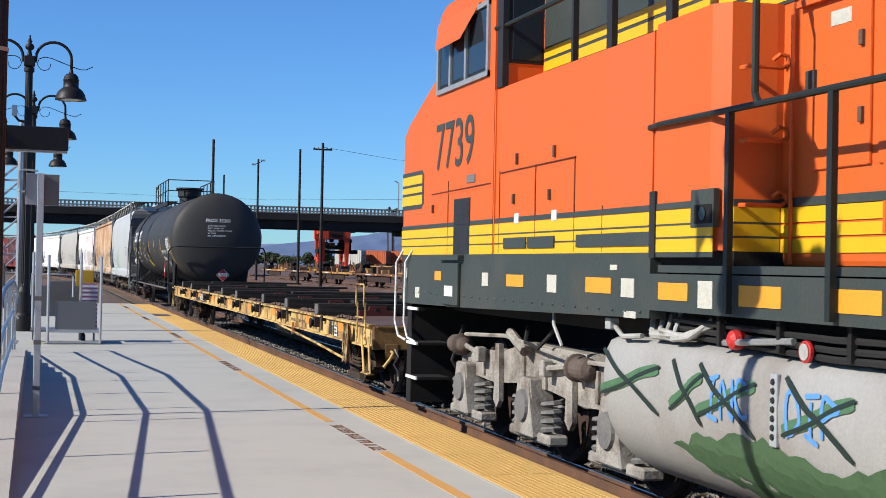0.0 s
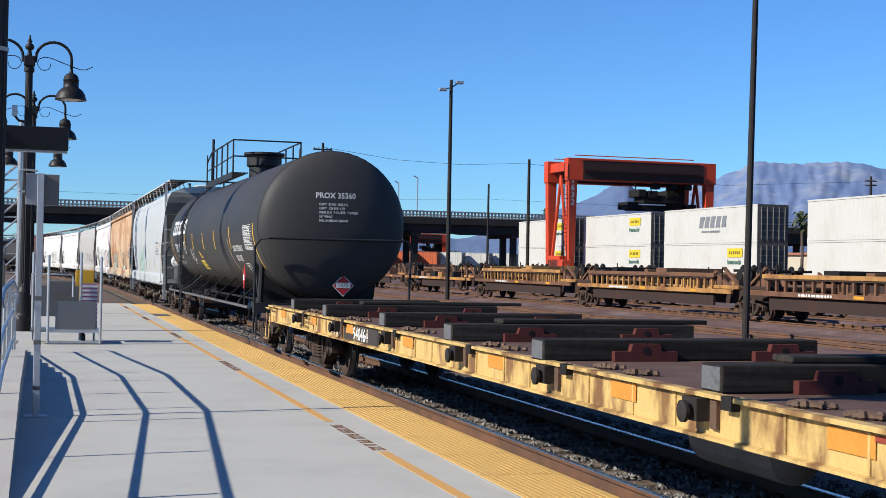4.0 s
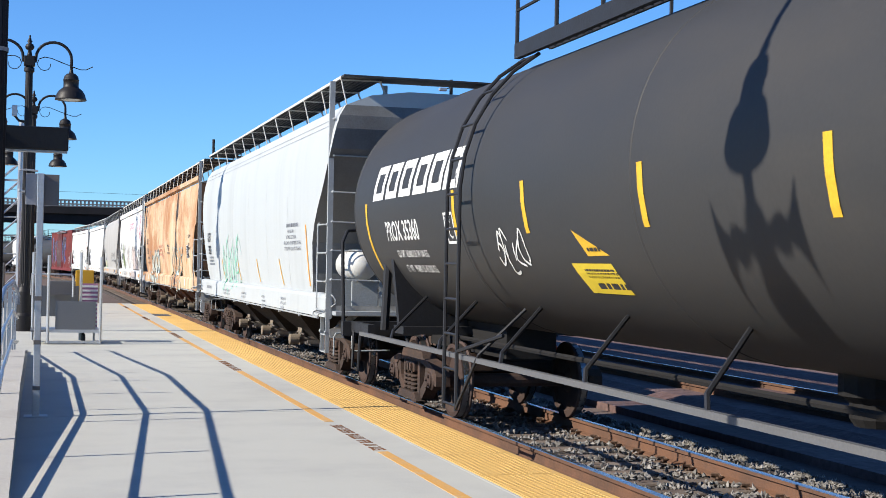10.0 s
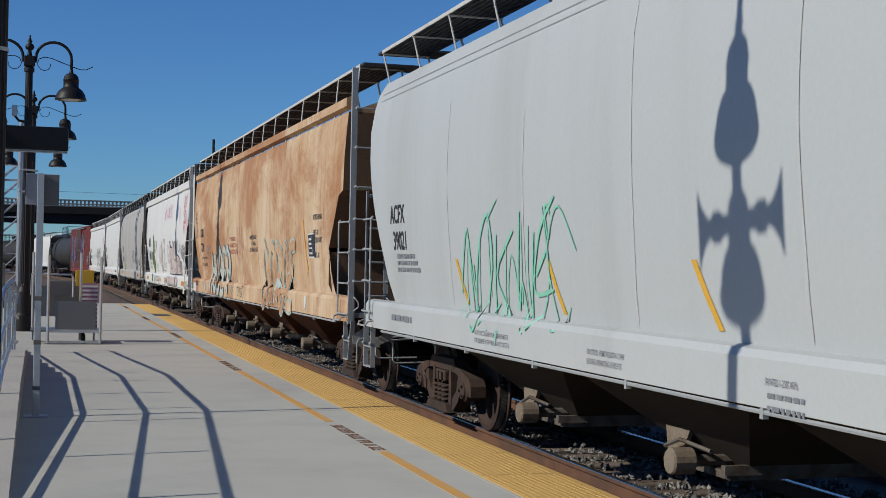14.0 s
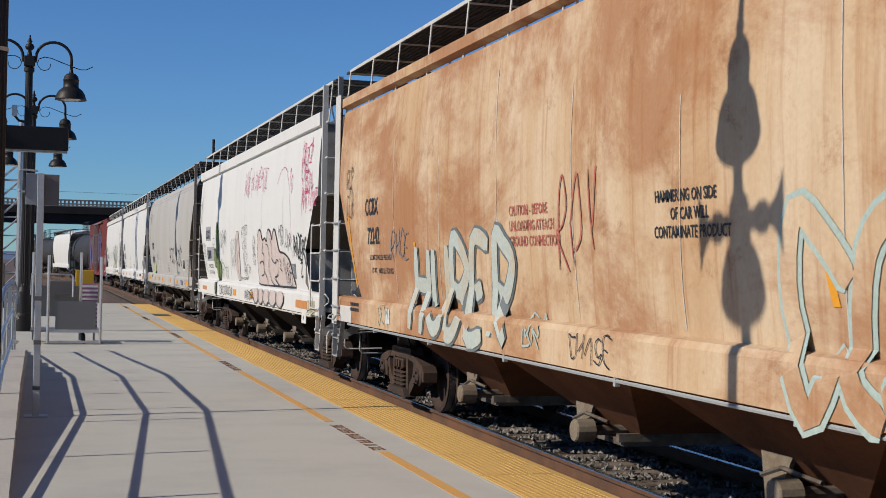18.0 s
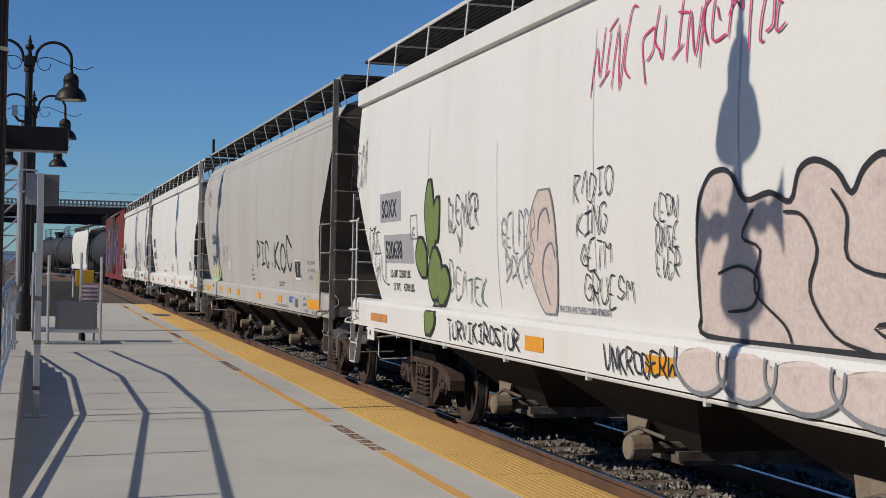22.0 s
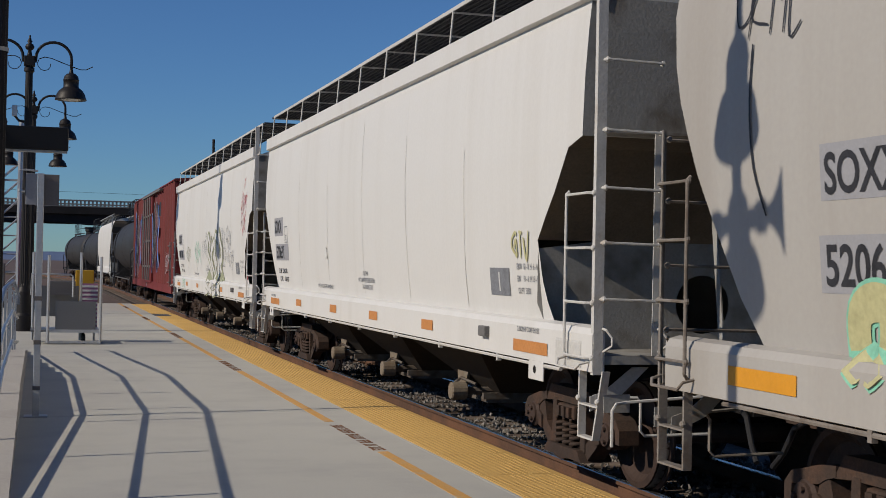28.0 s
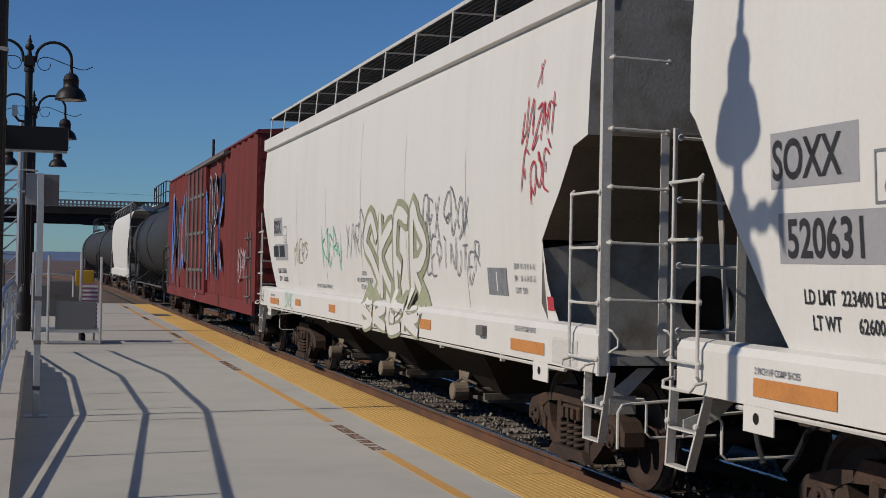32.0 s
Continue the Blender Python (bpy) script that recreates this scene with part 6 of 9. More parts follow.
for k, s_ in enumerate(("EXW  ID - R - 48 - 9", "EW    6 - 6  H 15 - 0", "CU FT  5150")):
    words(side, s_, 6.25, 1.85 - 0.12 * k, 0.06, M_letter_g, 0.85)
for k, s_ in enumerate(("CAUTION", "OPEN HATCH", "BEFORE UNLOADING", "COMPARTMENT")):
    words(side, s_, (0.2, 0.1, 0.0, 0.1)[k], 1.78 - 0.09 * k, 0.05, M_letter_g, 0.7)
text_bars(side, 3.35, 1.5, 0.03, [0.6, 0.4], M_letter_g)
words(side, "CLOSE HOPPER GATES & ROOF HATCHES BEFORE MOVING CAR", 3.5, 1.10, 0.045, M_letter_g, 0.72)
for u in (-4.5, -3.0, -1.55, 1.35, 3.75):
    patch(side, u, u + 0.42, 1.17, 1.29, M_reflect, "reflector")
patch(side, 6.6, 7.55, 1.15, 1.30, M_reflect, "reflector")
patch(side, -7.25, -6.45, 1.16, 1.28, M_reflect, "reflector")
patch(side, 4.95, 5.35, 1.20, 1.30, mat("maker_blue", (0.037, 0.074, 0.259), 0.5), "maker_plate", label="blue maker's plate")
text_bars(side, 5.0, 1.225, 0.05, [0.3], M_letter_w)
part("lever_box", B(box, -1.66, -1.60, -5.75, -5.5, 1.16, 1.28, bev=0.01), M_trim_grey, side.car)
words(side, "2 INCH", 6.2, 1.27, 0.05, M_letter_g, 0.8)
words(side, "COMP SHOES", 6.2, 1.18, 0.05, M_letter_g, 0.8)
words(side, "LIFT HERE", 6.35, 1.08, 0.05, M_letter_g, 0.8)
words(side, "JACK HERE", 6.95, 1.08, 0.05, M_letter_g, 0.8)
patch(side, 6.75, 7.15, 1.45, 1.75, mat("stain_tan", (0.311, 0.289, 0.215), 0.7, var=0.2, scale=4), "stain", lift=-0.002)
patch(side, -3.3, -3.1, 1.7, 1.9, M_letter_w, "torn_sticker")

# two clean white hoppers
for front, back, number, tags in ((141.8, 158.63, "520631", False), (159.5, 176.7, "520608", True)):
    car, side, h = hopper("white covered hopper with grey number patches" if not tags else "white covered hopper with green and red graffiti", front, back, M_cream, M_slope, SQUARE, (4.0, 4.25, 1.60), M_trim_white, 6)
    patch(side, -7.05, -6.14, 2.355, 2.685, M_greypatch, "number_patch", lift=-0.004)
    patch(side, -6.98, -5.66, 1.915, 2.21, M_greypatch, "number_patch", lift=-0.004)
    words(side, "SOXX", -7.03, 2.41, 0.235, M_letter, 0.82)
    if not tags:
        words(side, "520631", -6.89, 1.955, 0.225, M_letter, 0.88)
    else:
        text_bars(side, -7.12, 1.98, 0.2, [1.2], M_letter)
    words(side, "LD LMT  223400 LBS", -6.74, 1.69, 0.085, M_letter, 0.82)
    words(side, "LT WT      62600 LBS", -6.67, 1.545, 0.085, M_letter, 0.82)
    for a, b, c, d in ((-6.0, -5.72, 2.5, 2.515), (-6.0, -5.72, 2.23, 2.245), (-6.0, -5.985, 2.23, 2.515), (-5.735, -5.72, 2.23, 2.515)):
        patch(side, a, b, c, d, M_letter_g, "plate_frame", n=1)
    words(side, "C", -5.92, 2.27, 0.1, M_letter_g)
    for u in (-4.6, -1.85, 0.65, 3.2):
        patch(side, u, u + 0.45, 1.16, 1.27, M_reflect_o, "reflector")
    patch(side, 6.3, 7.16, 1.12, 1.225, M_reflect_o, "reflector")
    patch(side, -7.18, -6.28, 1.12, 1.23, M_reflect_o, "reflector")
    patch(side, 5.42, 5.98, 1.60, 1.86, M_letter_g, "data_panel", label="grey data panel")
    patch(side, 5.68, 5.71, 1.64, 1.82, M_letter_w, "data_rule", lift=0.003)
    for k, s_ in enumerate(("EXW  10 - 8  H  6 - 6", "EW    10 - 6  H 15 - 5", "CU FT  5150")):
        words(side, s_, 6.2, 1.85 - 0.11 * k, 0.055, M_letter_g, 0.8)
    words(side, "NOTE: THIS CAR HAS THREE COMPARTMENTS", -3.2, 1.50, 0.055, M_letter_g, 0.72)
    for k, s_ in enumerate(("CAUTION", "HATCH MUST BE OPENED BEFORE", "DISCHARGING LOAD")):
        words(side, s_, (0.0, -0.32, -0.1)[k], 1.72 - 0.09 * k, 0.06, M_letter_g, 0.72)
    words(side, "2 INCH HF COMP SHOES", 6.4, 1.30, 0.045, M_letter_g, 0.8)
    words(side, "2 INCH HF COMP SHOES", -7.17, 1.255, 0.042, M_letter_g, 0.8)
    patch(side, 7.35, 7.9, 1.08, 1.37, M_trim_white, "repaint", lift=-0.002)
    part("lever_box", B(box, -1.66, -1.60, -5.6, -5.4, 1.20, 1.30, bev=0.01), M_trim_dark, side.car)
    if not tags:
        patch(side, -2.5, -2.33, 1.95, 2.12, M_letter_w, "torn_sticker", lift=0.004)
        scrawl(side, "GTV", 6.1, 1.97, 0.24, M_straw, 0.045, 0.5, 0.1, 0.2, 80)
    else:
        bubble(side, "SKER", 0.3, 1.42, 1.0, M_sage, M_cream, 0.34, 0.62, 0.1, 81, 0.09, label="sage green graffiti letters")
        bubble(side, "SKER", 0.3, 1.10, 0.26, M_sage, M_cream, 0.2, 2.3, 0.1, 82, 0.04)
        scrawl(side, "XARP", -0.9, 2.05, 0.45, M_letter_g, 0.025, 0.5, 0.1, 0.25, 83)
        scrawl(side, "KIERN", -2.6, 1.9, 0.4, M_mint, 0.04, 0.5, 0.1, 0.3, 84)
        scrawl(side, "MNERS", -5.0, 1.9, 0.3, M_sage, 0.03, 0.6, 0.1, 0.25, 85)
        scrawl(side, "BEX SCOX", 3.2, 2.2, 0.42, M_letter_g, 0.03, 0.4, 0.1, 0.25, 86)
        scrawl(side, "EEOT NUTER", 3.3, 1.8, 0.3, M_letter_g, 0.025, 0.5, 0.1, 0.25, 87)
        scrawl(side, "DANE", -5.6, 1.15, 0.2, M_mint, 0.03, 0.7, 0.1, 0.2, 88)
        scrawl(side, "QUAZMI", 6.3, 2.95, 0.36, M_red_spray, 0.03, 0.34, 0.2, 0.25, 89)
        scrawl(side, "FOSE", 6.5, 2.55, 0.36, M_red_spray, 0.03, 0.36, 0.2, 0.25, 90)
        scrawl(side, "X", 6.85, 3.45, 0.2, M_red_spray, 0.025, 0.5, 0.2, 0.25, 91)
        patch(side, 7.0, 7.15, 1.5, 1.62, M_red_spray, "sticker")
# ---------------------------------------------------------------- red boxcar
def make_boxcar(front, back):
    length = back - front
    h = length / 2
    car = thing("boxcar", "dark red ribbed boxcar sprayed with silver graffiti", "boxcar", "freight train")
    TRAIN.append((car, front, length))
    red = mat("boxcar_red", (0.148, 0.022, 0.021), 0.65, var=0.1, scale=0.8, second=(0.096, 0.022, 0.018), amount=0.42, stretch=(1, 1, 0.3))
    part("body", B(box, -1.50, 1.50, -h + 0.05, h - 0.05, 0.98, 4.55), red, car)
    part("roof", B(prism, [(-1.56, 4.52), (1.56, 4.52), (1.5, 4.6), (0, 4.72), (-1.5, 4.6)], "y", -h, h), red, car)
    for s in (-1, 1):
        part("side_sill", B(box, s * 1.53 - 0.03, s * 1.53 + 0.03, -h, h, 0.78, 1.06), red, car)
        n = 22
        for k in range(n + 1):
            u = -h + 0.15 + (length - 0.3) * k / n
            if s < 0 and -2.9 < u < 1.5:
                continue
            bm = bmesh.new()
            prism(bm, [(s * 1.50, u - 0.10), (s * 1.56, u - 0.05), (s * 1.56, u + 0.05), (s * 1.50, u + 0.10)], "z", 1.06, 4.5)
            part("rib", bm, red, car)
        for k in range(12):
            z = 1.2 + k * 0.28
            part("end_corrugation", B(box, -1.45, 1.45, s * (h - 0.05) - 0.03, s * (h - 0.05) + 0.05, z, z + 0.14), red, car)
        coupler(car, s * h, s)
        add_truck(car, s * (h - 2.0))
        ladder(car, pose(-1.57, s * (h - 0.4) + 0.25, 0, 0, 0, -90), 0.45, 1.0, 2.5, 0.4, M_trim_dark, name="side_ladder")
    part("centre_sill", B(box, -0.4, 0.4, -h, h, 0.6, 0.98), M_under, car)
    part("door", B(box, -1.60, -1.51, -1.45, 2.85, 1.0, 4.42, bev=0.01), red, car, "dark red plug door")
    bm = bmesh.new()
    for y in (-0.9, 0.1, 1.1, 2.2):
        tube(bm, [(-1.64, y, 1.1), (-1.64, y, 4.35)], 0.03, 6)
    for z in (1.6, 2.6, 3.6):
        box(bm, -1.63, -1.60, -1.4, 2.8, z, z + 0.08)
    part("door_gear", bm, M_trim_dark, car)
    part("door_track", B(box, -1.66, -1.55, -5.5, 3.2, 4.40, 4.48), M_trim_dark, car)
    side = Side(car, [(0.9, 1.57), (4.6, 1.57)])
    r = random.Random(3)
    for k in range(13):
        u = -7.9 + k * 1.0
        bubble(side, r.choice("NRSAKEW"), u, 1.25 + r.uniform(0, 0.3), 2.3, M_silver, M_ink if k % 3 else M_blue, 0.24, 0.28, 0.14, 100 + k, 0.05)
    scrawl(side, "SEXTON", 7.6, 1.6, 0.5, M_silver, 0.05, 0.3, 0.1, 0.3, 120)
    patch(side, 4.6, 5.2, 3.5, 4.0, M_ink, "data_panel")


make_boxcar(177.9, 197.3)
make_tank(198.2, 216.2, False)
hopper("white covered hopper behind a tank car", 217.2, 234.0, M_cream, M_slope, ROUND, None, M_trim_grey, 5)
make_tank(235.0, 252.0, False)
make_tank(253.0, 270.0, False)


# ---------------------------------------------------------------- locomotive
M_hose_pale = mat("hose_pale", (0.34, 0.335, 0.32), 0.6, var=0.12, scale=5, second=(0.2, 0.19, 0.17), amount=0.42)


def make_loco(front, back):
    length = back - front
    h = length / 2
    car = thing("locomotive", "orange diesel locomotive with yellow stripes and dark grey sill", "locomotive", "freight train")
    TRAIN.append((car, front, length))
    orange = mat("loco_orange", (0.548, 0.092, 0.013), 0.5, var=0.03, scale=0.6, fine=25, bump=0.03, second=(0.488, 0.092, 0.022), amount=0.4, stretch=(1, 1, 0.3))
    yellow = mat("loco_yellow", (0.577, 0.34, 0.011), 0.45, var=0.04, scale=1.0, bump=0.02)
    dark = mat("loco_dark", (0.033, 0.041, 0.037), 0.5, var=0.1, scale=1.0, second=(0.052, 0.052, 0.044), amount=0.4)
    glass = mat("loco_glass", (0.015, 0.022, 0.03), 0.06, var=0.02, bump=0.0)
    grey = mat("fuel_tank_grey", (0.266, 0.263, 0.252), 0.6, var=0.08, scale=0.9, second=(0.2, 0.181, 0.163), amount=0.42, stretch=(1, 1, 0.4))
    X = 1.555
    side = Side(car, [(0.0, X), (5.0, X)])

    def plate(outline, x0, x1, material, name, label="", bev=0.0):
        """A slab with its outline given as (u, z)."""
        bm = bmesh.new()
        prism(bm, [(-u, z) for u, z in outline], "x", x0, x1)
        if bev:
            bmesh.ops.bevel(bm, geom=bm.edges[:], offset=bev, segments=2, affect="EDGES")
        return part(name, bm, material, car, label)

    # nose and cab
    nose = [(-11.18, 1.98), (-11.18, 3.40), (-10.95, 3.52), (-9.78, 3.92), (-9.74, 4.62), (-9.5, 4.72), (-7.76, 4.72), (-7.76, 1.98)]
    plate(nose, -X, X, orange, "cab", "orange cab and nose", 0.03)
    # window opening with frame, panes and raised visor
    plate([(-9.70, 3.78), (-9.70, 4.46), (-7.98, 4.46), (-7.98, 3.78)], -X - 0.004, -X + 0.05, M_black, "window_recess")
    for a, b in ((-9.66, -9.27), (-9.2, -8.72), (-8.66, -8.02)):
        plate([(a, 3.83), (a, 4.42), (b, 4.42), (b, 3.83)], -X - 0.010, -X - 0.004, glass, "window_pane", "dark tinted glass")
    for a, b, z0, z1 in ((-9.74, -7.94, 3.74, 3.79), (-9.74, -7.94, 4.44, 4.49), (-9.74, -9.68, 3.74, 4.49), (-8.0, -7.94, 3.74, 4.49), (-9.27, -9.21, 3.78, 4.46), (-8.72, -8.66, 3.78, 4.46)):
        plate([(a, z0), (a, z1), (b, z1), (b, z0)], -X - 0.03, -X + 0.01, M_steel, "window_frame")
    bm = bmesh.new()
    quad_ring(bm, [[(-X - 0.02, 9.72, 4.50), (-X - 0.02, 8.28, 4.50), (-X - 0.02, 8.28, 4.53), (-X - 0.02, 9.72, 4.53)], [(-X - 0.14, 9.42, 4.18), (-X - 0.14, 8.52, 4.18), (-X - 0.14, 8.52, 4.21), (-X - 0.14, 9.42, 4.21)]])
    part("sun_visor", bm, orange, car, "orange sun visor")
    # low equipment deck behind the cab, with the engine hood set in
    plate([(-7.75, 1.98), (-7.75, 3.58), (-4.12, 3.58), (-4.12, 1.98)], -X, X, orange, "equipment_box", "orange equipment box with doors", 0.015)
    bm = bmesh.new()
    sec = [(-X - 0.03, 4.10), (-X - 0.03, 3.28), (-X + 0.05, 3.16), (-1.2, 3.12), (1.2, 3.12), (1.2, 4.10)]
    prism(bm, sec, "z", 2.0, 3.60)
    part("duct_box", bm, orange, car, "orange rounded duct housing")
    part("hood", B(box, -1.15, 1.15, -h + 1.0, 7.76, 1.90, 4.72, bev=0.04), orange, car, "orange engine hood")
    # Black box added under the duct, standing for the shade in the gap.
    part("duct_gap_shade", B(box, -1.5, 1.5, 3.1, 4.3, 1.90, 1.995), M_under, car)
    part("roof_radiator", B(box, -1.3, 1.3, -h + 1.0, -h + 5.0, 3.9, 4.75, bev=0.03), orange, car)
    # rear cab wall and door behind
    part("cab_rear_wall", B(box, -X + 0.01, X - 0.01, 7.55, 7.745, 3.58, 4.70, bev=0.01), orange, car)
    part("cab_corner_post", B(box, -X - 0.012, -X + 0.05, 7.535, 7.70, 3.58, 4.70), M_black, car)
    part("rear_window", B(box, -1.47, -1.12, 7.535, 7.552, 3.84, 4.46, bev=0.007), glass, car, "black rear cab window with rounded corners")
    part("rear_window_gasket", B(box, -1.50, -1.09, 7.541, 7.551, 3.81, 4.49, bev=0.004), M_hose, car)
    for a, b in ((-7.5, -5.8), (-5.8, -4.0), (-4.0, -1.2), (-1.2, 2.0)):
        for z0, z1 in ((3.62, 3.71), (3.74, 3.83), (3.86, 3.95)):
            plate([(a, z0), (a, z1), (b - 0.03, z1), (b - 0.03, z0)], -1.162, -1.152, yellow, "hood_stripe")
        plate([(a, 3.60), (a, 4.66), (b - 0.03, 4.66), (b - 0.03, 3.60)], -1.158, -1.15, dark, "hood_panel")
    for u in (-5.6, -4.5, -3.3, -2.0, -0.7, 0.6):
        plate([(u, 2.1), (u, 3.6), (u + 0.03, 3.6), (u + 0.03, 2.1)], -1.165, -1.15, dark if u < -3 else orange, "door_edge")
        plate([(u + 0.5, 3.0), (u + 0.5, 3.12), (u + 0.6, 3.12), (u + 0.6, 3.0)], -1.19, -1.15, dark, "latch")
    # stripes along the low side: dark, yellow, thin dark lines
    for a, b, x in ((-11.19, -7.77, X), (-7.74, -4.13, X), (-4.09, -3.22, X + 0.032)):
        plate([(a, 2.285), (a, 2.33), (b, 2.33), (b, 2.285)], -x - 0.006, -x, dark, "stripe_dark")
        for z0, z1 in ((2.185, 2.28), (2.095, 2.17), (1.99, 2.08)):
            plate([(a, z0), (a, z1), (b, z1), (b, z0)], -x - 0.006, -x, yellow, "stripe_yellow")
        plate([(a, 1.955), (a, 1.988), (b, 1.988), (b, 1.955)], -x - 0.005, -x, dark, "stripe_dark")
        plate([(a, 2.165), (a, 2.19), (b, 2.19), (b, 2.165)], -x - 0.005, -x, dark, "stripe_dark")
        plate([(a, 2.075), (a, 2.10), (b, 2.10), (b, 2.075)], -x - 0.005, -x, dark, "stripe_dark")
    plate([(-3.2, 2.285), (-3.2, 2.34), (4.0, 2.34), (4.0, 2.285)], -1.166, -1.152, dark, "stripe_dark")
    for z0, z1 in ((2.185, 2.28), (2.095, 2.17), (1.99, 2.08)):
        plate([(-3.2, z0), (-3.2, z1), (4.0, z1), (4.0, z0)], -1.160, -1.151, yellow, "stripe_yellow")
    # nose badge
    plate([(-11.19, 2.52), (-11.19, 2.96), (-10.35, 2.96), (-10.26, 2.90), (-10.26, 2.58), (-10.35, 2.52)], -X - 0.004, -X, dark, "nose_badge")
    for z0, z1 in ((2.57, 2.68), (2.71, 2.78), (2.81, 2.91)):
        plate([(-11.19, z0), (-11.19, z1), (-10.32, z1), (-10.32, z0)], -X - 0.008, -X - 0.003, yellow, "nose_badge_stripe")
    words(side, "7739", -9.80, 2.92, 0.52, dark, 0.98, bold=0.004, name="running_number")
    # doors, vents, hinges
    plate([(-9.05, 1.97), (-9.05, 2.57), (-8.50, 2.57), (-8.50, 1.97)], -X - 0.009, -X + 0.01, M_black, "side_vent", "dark louvred vent")
    for z in (2.1, 2.2, 2.3, 2.4, 2.5):
        plate([(-9.03, z), (-9.03, z + 0.02), (-8.52, z + 0.02), (-8.52, z)], -X - 0.013, -X - 0.009, M_black, "louvre")
    for a, b, z0, z1 in ((-7.55, -6.62, 2.0, 2.74), (-6.58, -5.70, 2.0, 2.74), (-9.9, -7.85, 2.64, 2.66), (-9.86, -9.3, 2.0, 2.58)):
        plate([(a, z0), (a, z1), (b, z1), (b, z0)], -X - 0.004, -X + 0.01, orange, "side_door", "", 0.002)
        if z1 - z0 > 0.3:
            for z in (z0 + 0.45,):
                plate([(b - 0.54, z), (b - 0.54, z + 0.09), (b - 0.51, z + 0.09), (b - 0.51, z)], -X - 0.03, -X, M_clip, "door_latch")
    for u in (-7.1, -6.15):
        plate([(u, 2.81), (u, 2.91), (u + 0.032, 2.91), (u + 0.032, 2.81)], -X - 0.025, -X, M_clip, "hinge")
        plate([(u - 0.03, 2.27), (u - 0.03, 2.36), (u + 0.09, 2.36), (u + 0.09, 2.27)], -X - 0.012, -X, M_letter_w, "label_plate")
    for a, b in ((-7.4, -6.8), (-6.75, -6.1), (-5.6, -4.2)):
        plate([(a, 2.04), (a, 2.14), (b, 2.14), (b, 2.04)], -X - 0.02, -X, dark, "drain_cover")
    plate([(-8.62, 2.72), (-8.62, 2.80), (-8.35, 2.80), (-8.35, 2.72)], -X - 0.01, -X, M_trim_dark, "number_plate_holder")
    plate([(-3.52, 2.15), (-3.52, 2.40), (-3.20, 2.40), (-3.20, 2.15)], -X - 0.044, -X, dark, "step_light_frame")
    # flat dark plate for the shade in the recess
    plate([(-3.47, 2.175), (-3.47, 2.30), (-3.22, 2.30), (-3.22, 2.175)], -X - 0.046, -X, M_under, "step_light_recess")
    part("step_light", B(lathe, [(0.045, -X - 0.055), (0.03, -X - 0.03)], "x", 12, at=(0, 3.34, 2.24)), glass, car)
    # black strip standing for the shaded gap at the duct
    plate([(-4.15, 1.95), (-4.15, 2.42), (-4.06, 2.42), (-4.06, 1.95)], -X - 0.05, -X, M_black, "gap_strip")
    # dark sill with reflectors
    M_label = mat("label_cream", (0.414, 0.4, 0.348), 0.6, var=0.12, scale=6)
    plate([(-11.1, 1.42), (-11.1, 1.99), (-4.2, 1.99), (-4.2, 1.52), (-8.9, 1.44)], -X - 0.012, -X + 0.12, dark, "side_sill", "dark grey side sill")
    plate([(-4.2, 1.58), (-4.2, 1.84), (h - 0.2, 1.84), (h - 0.2, 1.58)], -X - 0.012, -X + 0.12, dark, "side_sill")
    part("walkway", B(box, -X, X, -h + 0.2, 4.1, 1.85, 1.90), dark, car)
    part("frame", B(box, -1.1, 1.1, -h + 0.1, h - 0.4, 1.35, 1.95), M_under, car)
    for u, w, z0, z1, m_ in ((-9.7, 0.36, 1.71, 1.81, M_reflect), (-9.05, 0.18, 1.68, 1.81, M_letter_w), (-8.03, 0.19, 1.68, 1.81, M_letter_w), (-7.3, 0.46, 1.69, 1.80, M_reflect), (-6.24, 0.22, 1.66, 1.81, M_letter_w), (-5.38, 0.50, 1.68, 1.80, M_reflect),
                             (-4.69, 0.23, 1.66, 1.80, M_letter_w), (-4.63, 0.21, 1.51, 1.56, M_letter_w), (-4.9, 0.13, 1.86, 1.90, M_letter_w), (-4.05, 0.45, 1.66, 1.78, M_reflect), (-3.45, 0.2, 1.62, 1.80, M_letter_w), (-2.9, 0.5, 1.65, 1.78, M_reflect), (-1.9, 0.5, 1.65, 1.78, M_reflect), (-10.5, 0.18, 1.50, 1.62, M_letter_w), (-11.0, 0.14, 1.72, 1.84, M_letter_w)):
        plate([(u, z0), (u, z1), (u + w, z1), (u + w, z0)], -X - 0.018, -X - 0.012, M_label if m_ is M_letter_w else m_, "reflector" if m_ is M_reflect else "label_plate")
    # stripes across the end of the duct housing
    for z0, z1, m_, o_ in ((2.285, 2.33, dark, 0.008), (2.185, 2.28, yellow, 0.006), (2.095, 2.17, yellow, 0.006), (1.99, 2.08, yellow, 0.006), (2.165, 2.19, dark, 0.005), (2.075, 2.10, dark, 0.005)):
        part("stripe_end", B(box, -1.50, -1.17, 3.12 - o_, 3.125, z0, z1), m_, car)
    # handrails beside the hood
    rail_m = mat("handrail_dark", (0.016, 0.021, 0.019), 0.45, 0.2, var=0.1)
    bm = bmesh.new()
    tube(bm, [(-X - 0.02, 4.22, 2.88), (-X - 0.06, 4.0, 2.88), (-X - 0.06, -6, 2.86)], 0.022, 8)
    part("handrail", bm, rail_m, car, "dark tubular handrail")
    part("upper_handrail", B(tube, [(-X - 0.06, 2.62, 2.88), (-X - 0.05, 2.68, 2.95), (-X - 0.05, 2.68, 3.6), (-X - 0.03, 2.8, 3.9), (-X - 0.03, 2.8, 4.6)], 0.024, 8), rail_m, car)
